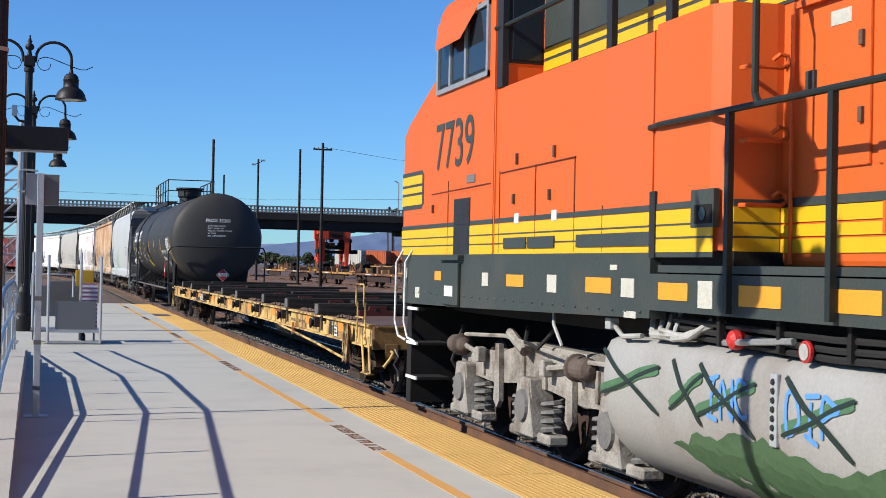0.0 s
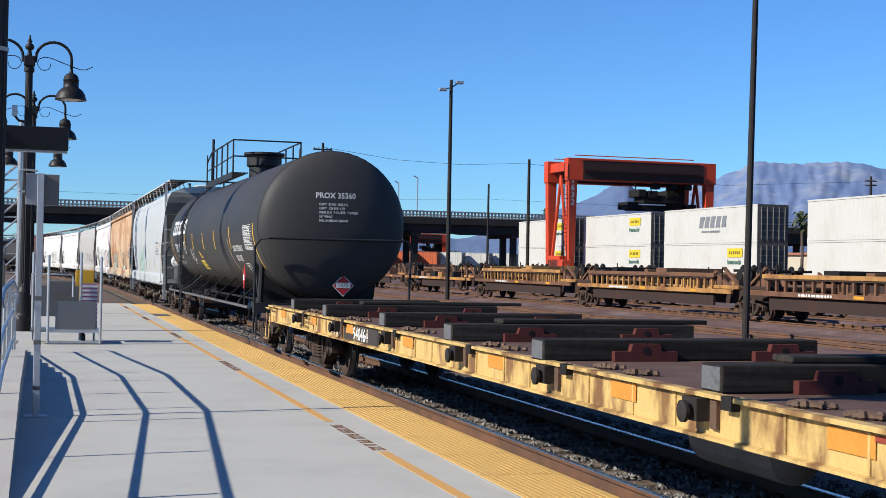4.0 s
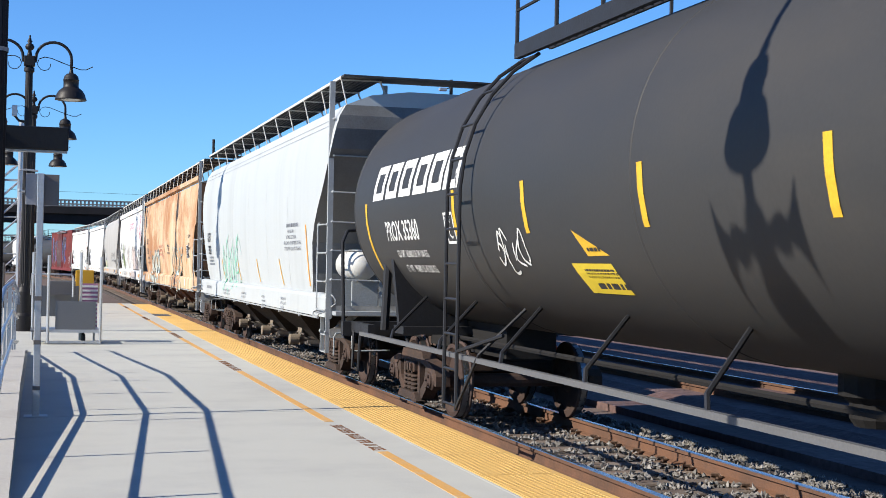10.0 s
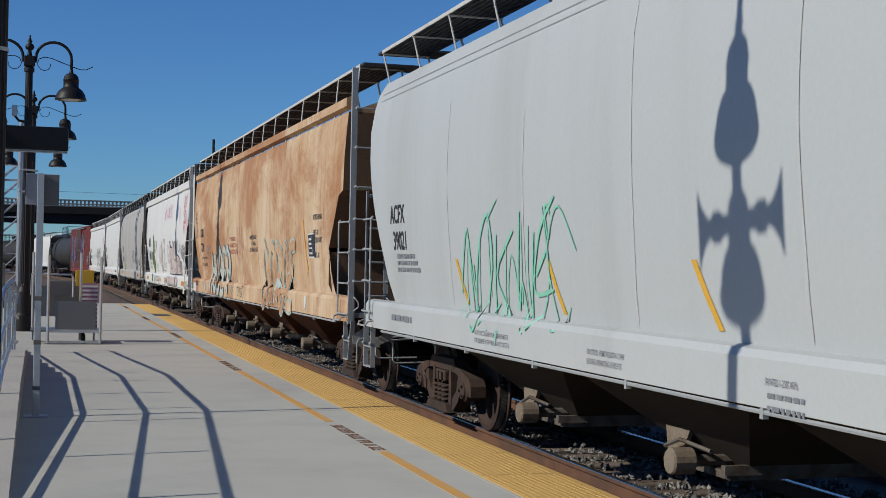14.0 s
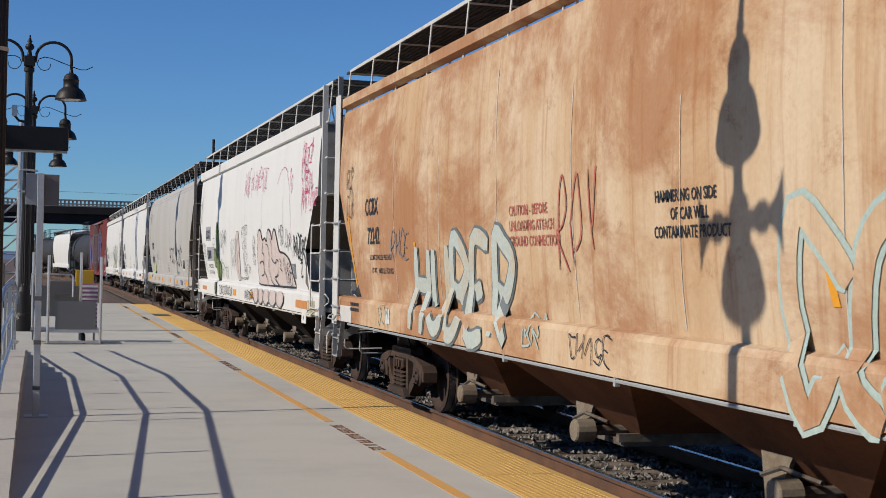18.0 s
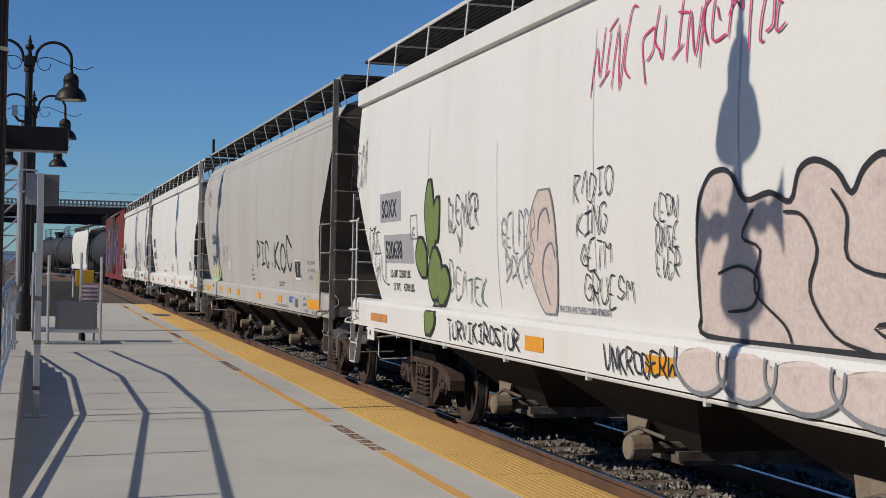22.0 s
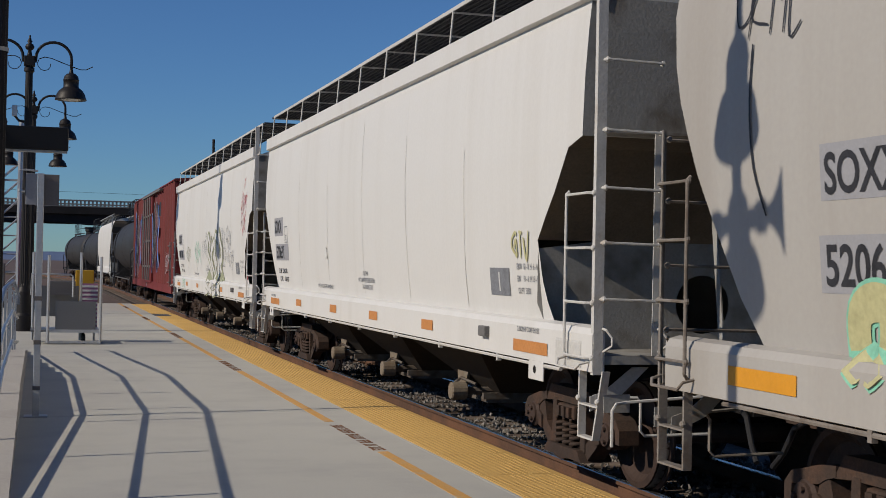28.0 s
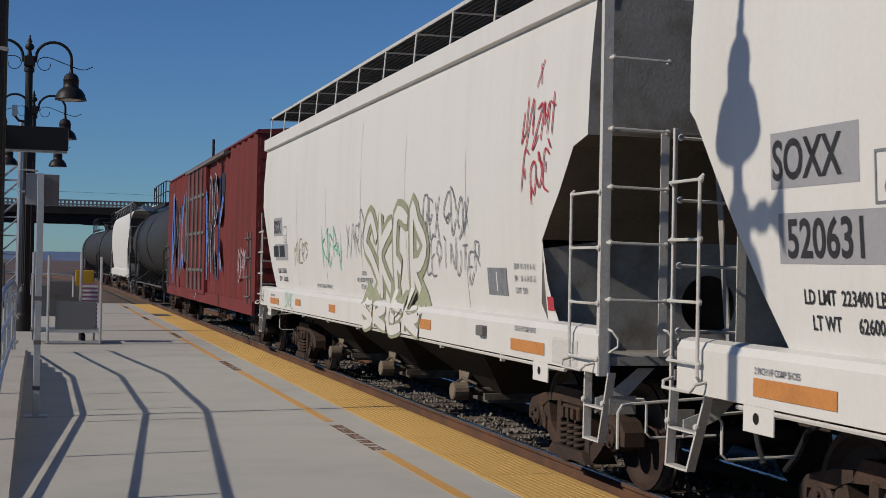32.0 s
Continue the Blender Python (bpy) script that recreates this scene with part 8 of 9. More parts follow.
for i, ch in enumerate("Wed Jan 02 11:08 AM"):
    if ch == " ":
        continue
    bm = bmesh.new()
    for r, row in enumerate(GLYPHS[ch].split()):
        for c, v in enumerate(row):
            if v == "1":
                box(bm, c * PX, c * PX + PX * 0.9, -0.0015, 0.0015, -r * PZ, -r * PZ + PZ * 0.9)
    o = part("led_letter", bm, LED, sign, "glowing orange dot-matrix letter")
    LED_LETTERS.append((o, i))

# ---------------------------------------------------------------- raised walkway: low wall, steps, ramp and rails
WX0, WX1 = -0.42, -0.165
TOP = 0.345


RAMP_0, RAMP_1, STEP_0, STEP_1 = 9.3, 15.0, 19.85, 25.4


def wall_top(y):
    if y < RAMP_0:
        return 0.02
    if y < RAMP_1:
        return 0.02 + (TOP - 0.02) * (y - RAMP_0) / (RAMP_1 - RAMP_0)
    if y < STEP_0:
        return TOP
    return max(TOP * (1 - (y - STEP_0) / (STEP_1 - STEP_0)), 0.02)


walkway = thing("raised_walkway", "low concrete kerb wall beside a raised walkway with ramp and steps", "walkway", kind="structure")
bm = bmesh.new()
part("ramp", B(prism, [(RAMP_0 - 0.2, -0.02), (RAMP_0, 0.02), (RAMP_1, TOP), (STEP_0, TOP), (STEP_0, -0.02)], "x", WX0, WX1), M_conc_edge, walkway)
part("deck", B(prism, [(RAMP_0 - 0.2, -0.02), (RAMP_0, 0.015), (RAMP_1, TOP - 0.10), (STEP_0, TOP - 0.10), (STEP_0, -0.02)], "x", -3.2, WX0 - 0.002), M_conc, walkway)
n = 6
for k in range(n):
    y0, y1 = STEP_0 + (STEP_1 - STEP_0) * k / n, STEP_0 + (STEP_1 - STEP_0) * (k + 1) / n
    part("step", B(box, -3.2, WX1, y0 + 0.003, y1, -0.02, TOP * (1 - (k + 0.35) / n), bev=0.006), M_conc_edge, walkway)

rails = thing("guard_rail", "steel guard rail with blue handrail on a low wall", "railing", kind="structure")
RXL = -0.34
ys = [8.8, RAMP_0, 11, 13, RAMP_1 - 0.12, RAMP_1 + 0.12, 17.5, STEP_0 - 0.12, STEP_0 + 0.12, 22.0, 24.0, 25.2]
for dz, r, m_, nm in ((1.0, 0.024, M_blue_rail, "handrail"), (0.585, 0.021, M_stainless, "middle_rail"), (0.17, 0.021, M_stainless, "lower_rail")):
    pts = [(RXL, y, wall_top(y) + dz) for y in ys]
    if nm == "handrail":
        pts += [(RXL, 25.45, wall_top(25.2) + dz - 0.04), (RXL, 25.52, wall_top(25.2) + dz - 0.18)]
    part(nm, B(tube, pts, r, 10), m_, rails, smooth=True)
for y in (9.6, 11.81, 14.31, 15.41, 17.26, 19.08, 20.45, 22.8, 25.0):
    part("rail_post", B(box, RXL - 0.055, RXL - 0.028, y - 0.02, y + 0.02, wall_top(y) - 0.02, wall_top(y) + 0.98), M_stainless, rails)
    for dz in (0.17, 0.585, 0.97):
        part("rail_bracket", B(tube, [(RXL - 0.03, y, wall_top(y) + dz - 0.02), (RXL, y, wall_top(y) + dz - 0.02)], 0.01, 5), M_stainless, rails)

# ---------------------------------------------------------------- sign post
post = thing("sign_post", "pale metal sign post carrying two blank-backed signs", "sign post", m=pose(-0.004, 14.94, 0.0))
part("pole", B(box, -0.035, 0.035, -0.03, 0.03, 0.0, 2.555, bev=0.006), M_alu, post)
part("foot_plate", B(box, -0.12, 0.12, -0.1, 0.1, 0.0, 0.015), M_alu, post)
M_backing = mat("sign_back", (0.148, 0.13, 0.122), 0.45, 0.4, var=0.06, scale=2)
part("sign_panel", B(box, 0.03, 0.188, 0.032, 0.040, 2.225, 2.55, bev=0.003), M_backing, post, "dull brown sign back")
part("sign_panel", B(box, -0.152, -0.036, 0.02, 0.03, 2.225, 2.555, bev=0.003), mat("sign_grey", (0.252, 0.252, 0.266), 0.45, 0.3, var=0.06, scale=3), post, "grey metal sign back")
part("sign_bracket", B(tube, [(-0.03, 0.0, 2.58), (-0.16, 0.0, 2.59), (-0.22, 0.0, 2.58), (-0.225, 0.0, 2.40), (-0.22, 0.0, 2.36), (-0.16, 0.0, 2.36)], 0.011, 6), M_alu, post)
for z in (0.28, 0.76, 1.22):
    part("band", B(box, -0.038, 0.038, -0.033, 0.033, z, z + 0.045), M_backing, post)

# ---------------------------------------------------------------- luggage cart
cart = thing("platform_cart", "aluminium platform cart with tall corner posts and grey panels", "cart", m=pose(0.02, 27.55, 0))
for x, y, z in ((0.16, 0.0, 1.73), (1.15, 0.0, 1.72), (-0.13, 1.1, 1.79), (0.80, 1.1, 1.80)):
    part("corner_post", B(tube, [(x, y, 0.02), (x, y, z)], 0.028, 8), M_alu, cart)
M_panel = mat("cart_panel", (0.178, 0.174, 0.174), 0.35, 0.6, var=0.05, scale=2)
part("front_panel", B(box, 0.30, 1.06, 0.0, 0.02, 0.26, 0.84, bev=0.004), M_panel, cart, "grey sheet metal panel")
part("front_trim", B(box, 0.16, 1.15, -0.01, 0.03, 0.23, 0.29), M_alu, cart)
part("base_rail", B(box, 0.12, 1.17, -0.02, 0.04, 0.02, 0.07), M_alu, cart)
part("floor_plate", B(box, -0.16, 1.15, 0.03, 1.15, 0.24, 0.28), M_panel, cart)
part("back_panel", B(box, -0.12, 0.76, 1.1, 1.12, 0.5, 1.12, bev=0.004), M_panel, cart)
bm = bmesh.new()
tube(bm, [(-0.16, 0.2, 0.95), (-0.16, 0.1, 1.36), (0.58, 0.05, 1.36), (0.62, 0.05, 1.32), (0.62, 0.05, 0.92)], 0.02, 6)
part("push_handle", bm, M_alu, cart)
for x in (0.0, 0.85):
    for y in (0.15, 0.95):
        part("wheel", B(lathe, [(0.10, x - 0.025), (0.10, x + 0.025)], "x", 12, at=(0, y, 0.10)), M_hose, cart)
part("shelf", B(box, 0.15, 0.68, 0.5, 1.0, 0.95, 1.22), mat("cart_box", (0.104, 0.096, 0.096), 0.5, var=0.1), cart)
stripe = thing("striped_barrier", "white and magenta striped panel behind a cart", "barrier panel", m=pose(0.02, 28.85, 0))
M_mag = mat("faded_magenta", (0.311, 0.148, 0.244), 0.6, var=0.1)
part("board", B(box, 0.80, 1.14, 0.0, 0.02, 0.2, 1.17), M_mag, stripe)
for k in range(11):
    part("stripe", B(box, 0.80, 1.14, -0.006, 0.0, 0.24 + 0.085 * k, 0.28 + 0.085 * k), M_white, stripe)
part("leg", B(box, 0.84, 0.88, 0.0, 0.03, 0.0, 0.25), M_alu, stripe)
part("leg", B(box, 1.06, 1.10, 0.0, 0.03, 0.0, 0.25), M_alu, stripe)

# things at the far end of the platform
bin_ = tagged(part("electric_box", B(box, -0.35, 0.35, -0.3, 0.3, -0.56, 0.95, bev=0.02), mat("box_yellow", (0.459, 0.266, 0.022), 0.5, var=0.1)), "yellow trackside equipment box", "equipment box")
bin_.matrix_basis = pose(1.75, 56.5, 0.28)
hut = tagged(part("trackside_cabinet", B(box, -1.0, 1.0, -0.5, 0.5, 0, 1.5, bev=0.03), M_trim_dark), "dark trackside cabinet past the platform end", "cabinet")
hut.matrix_basis = pose(-2.1, 48.0, 0)
tower = thing("lattice_mast", "galvanised lattice signal mast", "lattice mast", m=pose(-1.30, 62.0, -0.56))
bm = bmesh.new()
for x in (-0.42, 0.42):
    for y in (-0.42, 0.42):
        part("mast_leg", B(tube, [(x, y, 0), (x, y, 8.2)], 0.10 if x > 0 else 0.07, 8), M_alu, tower)
zz = 0.0
while zz < 7.9:
    for a, b in (((-0.42, -0.42), (0.42, -0.42)), ((0.42, -0.42), (0.42, 0.42)), ((-0.42, 0.42), (0.42, 0.42)), ((-0.42, -0.42), (-0.42, 0.42))):
        part("diagonal_brace", B(tube, [(*a, zz), (*b, zz + 0.8)], 0.03, 5), M_alu, tower)
        part("cross_brace", B(tube, [(*a, zz), (*b, zz)], 0.025, 5), M_alu, tower)
    zz += 0.8
# ---------------------------------------------------------------- yard beside the main track
rnd = random.Random(12)
M_red_soil = mat("yard_gravel", (0.088, 0.051, 0.046), 0.95, var=0.3, scale=0.35, fine=10, bump=0.8, second=(0.145, 0.098, 0.09), amount=0.45)
tagged(part("yard_ground", B(box, 8.6, 130, -40, 420, -0.56, -0.45), M_red_soil), "reddish gravel between the yard tracks", "ground", kind="structure")
for i, cx in enumerate((11.2, 16.2, 21.2, 27.9, 33.6)):
    t = thing("yard_track", "rusty rails of a yard track in gravel", "railway track", "yard tracks", kind="structure")
    part("bed", B(prism, [(cx - 1.9, -0.46), (cx - 1.35, RAIL - 0.12), (cx + 1.35, RAIL - 0.12), (cx + 1.9, -0.46)], "y", -30, 260), M_red_soil, t)
    for s in (-0.7535, 0.7535):
        part("rail", B(prism, rail_profile(cx + s, RAIL), "y", -30, 260), M_rail, t)
        part("rail_head", B(box, cx + s - 0.03, cx + s + 0.03, -30, 260, RAIL - 0.008, RAIL), M_shine if i < 2 else M_rail, t)

# ---------------------------------------------------------------- empty well cars
M_well_y = mat("well_yellow", (0.36, 0.19, 0.06), 0.8, var=0.12, scale=0.9, second=(0.15, 0.062, 0.03), amount=0.46)
M_well_r = mat("well_rust", (0.141, 0.07, 0.041), 0.8, var=0.15, scale=0.9, second=(0.081, 0.037, 0.022), amount=0.45)
M_well_b = mat("well_brown", (0.030, 0.018, 0.015), 0.85, var=0.15, scale=0.8, second=(0.044, 0.022, 0.016), amount=0.42)


def well_car(cx, y, i, tall=True):
    """One unit of an articulated set: it shares the truck at its near end with the next unit."""
    car = thing("well_car", "empty rusty yellow and brown container well car", "well car", "well cars", m=pose(cx, y, RAIL))
    h = 8.5
    for s in (-1, 1):
        bm = bmesh.new()
        box(bm, s * 1.42 - 0.05, s * 1.42 + 0.05, -h + (2.2 if tall else 4.6), h - (2.2 if tall else 4.6), 0.48, 1.08)
        if tall:
            box(bm, s * 1.50 - 0.10, s * 1.50 + 0.10, -h + 2.0, h - 2.0, 1.58, 1.66)
        part("well_side", bm, M_well_b, car, "dark brown well side")
        n = 20 if tall else -1
        for k in range(n + 1):
            yy = -h + 2.2 + (2 * h - 4.4) * k / n
            part("side_post", B(box, s * 1.52 - 0.05, s * 1.52 + 0.05, yy - 0.06, yy + 0.06, 1.12, 1.60), M_well_y if i % 3 else M_well_r, car)
        if tall:
            part("top_chord", B(box, s * 1.54 - 0.09, s * 1.54 + 0.09, -h + 1.9, h - 1.9, 1.64, 1.80, bev=0.012), M_well_y if i % 3 != 1 else M_well_r, car)
        part("lower_chord", B(box, s * 1.56 - 0.06, s * 1.56 + 0.06, -h + 0.5, h - 0.5, 0.98, 1.16, bev=0.012), M_well_y if i % 2 else M_well_r, car)
    for s in (-1, 1):
        bm = bmesh.new()
        box(bm, -1.5, 1.5, min(s * (h - 2.2), s * (h - 0.1)), max(s * (h - 2.2), s * (h - 0.1)), 1.17, 1.32, bev=0.03)
        part("end_platform", bm, M_well_b if s > 0 else M_well_y, car)
        for x in (-1.38, 1.38):
            part("gusset", B(prism, [(s * (h - 2.2), 1.32), (s * (h - 1.0), 1.32), (s * (h - 2.2), 1.92)], "x", x - 0.07, x + 0.07), M_well_r, car)
        ye = s * (h - 0.9)
        part("lock_stand", B(prism, [(ye - 0.34, 1.32), (ye + 0.34, 1.32), (ye + 0.12, 1.62), (ye + 0.16, 1.86), (ye - 0.16, 1.86), (ye - 0.12, 1.62)], "x", -0.75, -0.35), M_under, car)
        part("lock_bar", B(box, -1.0, -0.1, ye - 0.55, ye + 0.55, 1.86, 1.98, bev=0.03), M_under, car)
        for d in (-0.42, 0.42):
            part("lock_cone", B(lathe, [(0.14, 1.98), (0.14, 2.06), (0.05, 2.16)], n=8, at=(-0.6, ye + d, 0)), M_under, car)
        part("end_brace", B(prism, [(s * (h - 0.3), 1.32), (s * (h - 0.5), 1.32), (s * (h - 1.75), 2.02), (s * (h - 1.6), 2.06)], "x", -1.36, -1.22), M_well_r, car)
        part("brake_wheel", B(lathe, [(0.03, -0.03), (0.22, -0.03), (0.24, -0.01), (0.24, 0.02), (0.22, 0.03)], "x", 14, at=(-1.3, s * (h - 0.35), 1.72)), M_under, car)
        part("brake_stem", B(tube, [(-1.3, s * (h - 0.35), 1.3), (-1.3, s * (h - 0.35), 1.7)], 0.04, 6), M_under, car)
        for q in (1.95, 1.5, 2.7):
            part("guide_post", B(tube, [(-1.45, s * (h - q), 1.3), (-1.45, s * (h - q), 2.25 - 0.2 * ((i + int(q * 10)) % 3))], 0.03, 6), M_under, car)
    mess = random.Random(50 + i)
    for k in range(7):
        yy = mess.uniform(-h + 2.5, h - 2.5)
        w_ = mess.uniform(0.3, 1.1)
        part("cross_member", B(box, -1.35, 1.35, yy - w_ / 2, yy + w_ / 2, 1.50 if tall else 1.1, (1.62 if tall else 1.3) + mess.uniform(0.05, 0.42), bev=0.02), mess.choice((M_well_r, M_well_y, M_under)), car)
    part("air_reservoir", B(lathe, [(0.05, -0.5), (0.2, -0.42), (0.2, 0.42), (0.05, 0.5)], "y", 12, at=(-1.25, h - 3.2, 0.75)), M_well_b, car)
    add_still_truck(car, -h)
    side = Side(car, [(0.0, 1.627), (3.0, 1.627)])
    text_bars(side, -4.0, 1.02, 0.09, [2.2], M_letter_w)
    patch(side, -0.5, 0.1, 1.02, 1.12, M_reflect, "reflector")
    patch(side, 4.5, 5.1, 1.02, 1.12, M_reflect, "reflector")
    return car


def add_still_truck(car, y):
    truck = child("truck", ME["bolster"], car, pose(0, y, 0))
    for s in (-1, 1):
        child("side_frame", ME["frame"], truck, pose(s * 1.0, 0, 0))
    for a in (-0.889, 0.889):
        child("wheelset", ME["wheel"], truck, pose(0, a, 0.457))


for i in range(8):
    well_car(27.9, 39.55 + 17.05 * i, i, i < 3)
for i in range(5):
    well_car(33.6, 62.5 + 17.05 * i, i + 1, i > 0)

# ---------------------------------------------------------------- containers
M_cont = mat("container_white", (0.444, 0.433, 0.4), 0.55, var=0.03, scale=0.5, second=(0.4, 0.385, 0.348), amount=0.4)
M_cont_end = mat("container_end", (0.074, 0.068, 0.061), 0.7, var=0.15, scale=2)
M_cont_bar = mat("container_bar", (0.148, 0.141, 0.126), 0.7, var=0.2, scale=4)
M_logo_y = mat("logo_yellow", (0.577, 0.407, 0.022), 0.5, var=0.05)
M_logo_ink = mat("logo_ink", (0.12, 0.095, 0.02), 0.5, var=0.05)
M_logo_green = mat("logo_green", (0.05, 0.12, 0.085), 0.5, var=0.05)


def container(x, y, z, length, group, logo, body=None, end=None, turn=0):
    """Long side faces the tracks; the doors face the camera."""
    body = body or M_cont
    c = thing("shipping_container", "white corrugated intermodal container" if body is M_cont else "orange corrugated intermodal container", "container", group, m=pose(x, y, z, 0, 0, turn))
    H, W = 2.88, 2.6
    part("box", B(box, -W / 2, W / 2, 0.06, length, 0, H), body, c)
    n = int(length / 0.5)
    bm = bmesh.new()
    for k in range(n):
        yy = 0.4 + (length - 0.8) * k / (n - 1)
        prism(bm, [(-W / 2, yy - 0.1), (-W / 2 - 0.03, yy - 0.05), (-W / 2 - 0.03, yy + 0.05), (-W / 2, yy + 0.1)], "z", 0.2, H - 0.15)
    part("corrugation", bm, body, c)
    part("top_rail", B(box, -W / 2 - 0.04, -W / 2, 0, length, H - 0.12, H), body, c)
    part("bottom_rail", B(box, -W / 2 - 0.04, -W / 2, 0, length, 0, 0.16), body, c)
    part("door_frame", B(box, -W / 2, W / 2, -0.02, 0.058, 0, H), end or M_cont_end, c)
    for k in range(5):
        part("lock_rod", B(tube, [(-1.0 + 0.5 * k, -0.05, 0.2), (-1.0 + 0.5 * k, -0.05, H - 0.2)], 0.035, 6), M_cont_bar, c)
    for k in range(5):
        part("hinge_bar", B(box, -1.15, 1.15, -0.045, -0.022, 0.35 + 0.5 * k, 0.42 + 0.5 * k), M_cont_bar, c)
    side = Side(c, [(0.0, W / 2 + 0.035), (3.0, W / 2 + 0.035)])
    if logo == 1:
        patch(side, -4.6, -2.2, 1.75, 2.45, M_logo_y, "logo_panel", label="yellow logo panel")
        for k in range(6):
            patch(side, -4.3 + 0.3 * k, -4.1 + 0.3 * k, 1.98, 2.22, M_logo_ink, "logo_shape", lift=0.004, n=1)
        words(side, "Intermodal", -4.6, 1.22, 0.36, M_logo_green, 1.0, bold=0.015)
    elif logo == 2:
        for k in range(5):
            patch(side, -length + 6.5 + k * 0.95, -length + 7.2 + k * 0.95, 1.25, 2.15, M_letter_g, "logo_shape", lean=0.3)
        text_bars(side, -length + 7.0, 0.85, 0.16, [3.0], M_letter_g)
    return c


CX = 53.2
for y, L, up, low in ((92.0, 16.0, 2, 1), (110.7, 15.6, 1, 1), (129.4, 16.1, 1, 1), (68.9, 16.1, 0, 1)):
    container(CX + 0.05, y, 1.05, L, "stacked containers", low)
    container(CX + 0.05, y, 3.95, L, "stacked containers", up)
    fl = tagged(part("container_flat", B(box, CX - 1.3, CX + 1.3, y - 0.6, y + L + 0.4, -0.46, 1.048), M_well_b), "brown spine car under stacked containers", "well car", "loaded well cars")
M_cont_o = mat("container_orange", (0.407, 0.089, 0.03), 0.6, var=0.1, scale=0.6)
for x, o_ in ((61.2, 0), (66.4, 1), (71.6, 1), (76.8, 1), (81.8, 0), (87.6, 0), (93.2, 0), (99.6, 0), (106.4, 0), (113.0, 1)):
    body = M_cont_o if o_ else M_cont
    container(x, 262 + 0.7 * o_, 1.65, 5.2 if o_ else 5.6, "far containers", 0, body, body, 55)
    flat = tagged(part("container_flat", B(box, -1.3, 1.3, 0.0, 5.2 if o_ else 5.6, -2.1, -0.002), M_well_b), "dark spine car under a far container", "well car", "loaded well cars")
    flat.matrix_world = pose(x, 262 + 0.7 * o_, 1.65, 0, 0, 55)
# ---------------------------------------------------------------- rubber-tyred gantry crane
# Near-black red: the girder's shaded face put into a colour.
M_crane_dark = mat("crane_dark_shade", (0.033, 0.015, 0.013), 0.8, var=0.2, scale=1)
M_crane = mat("crane_orange", (0.47, 0.046, 0.014), 0.55, var=0.06, scale=0.5, second=(0.33, 0.036, 0.014), amount=0.38)


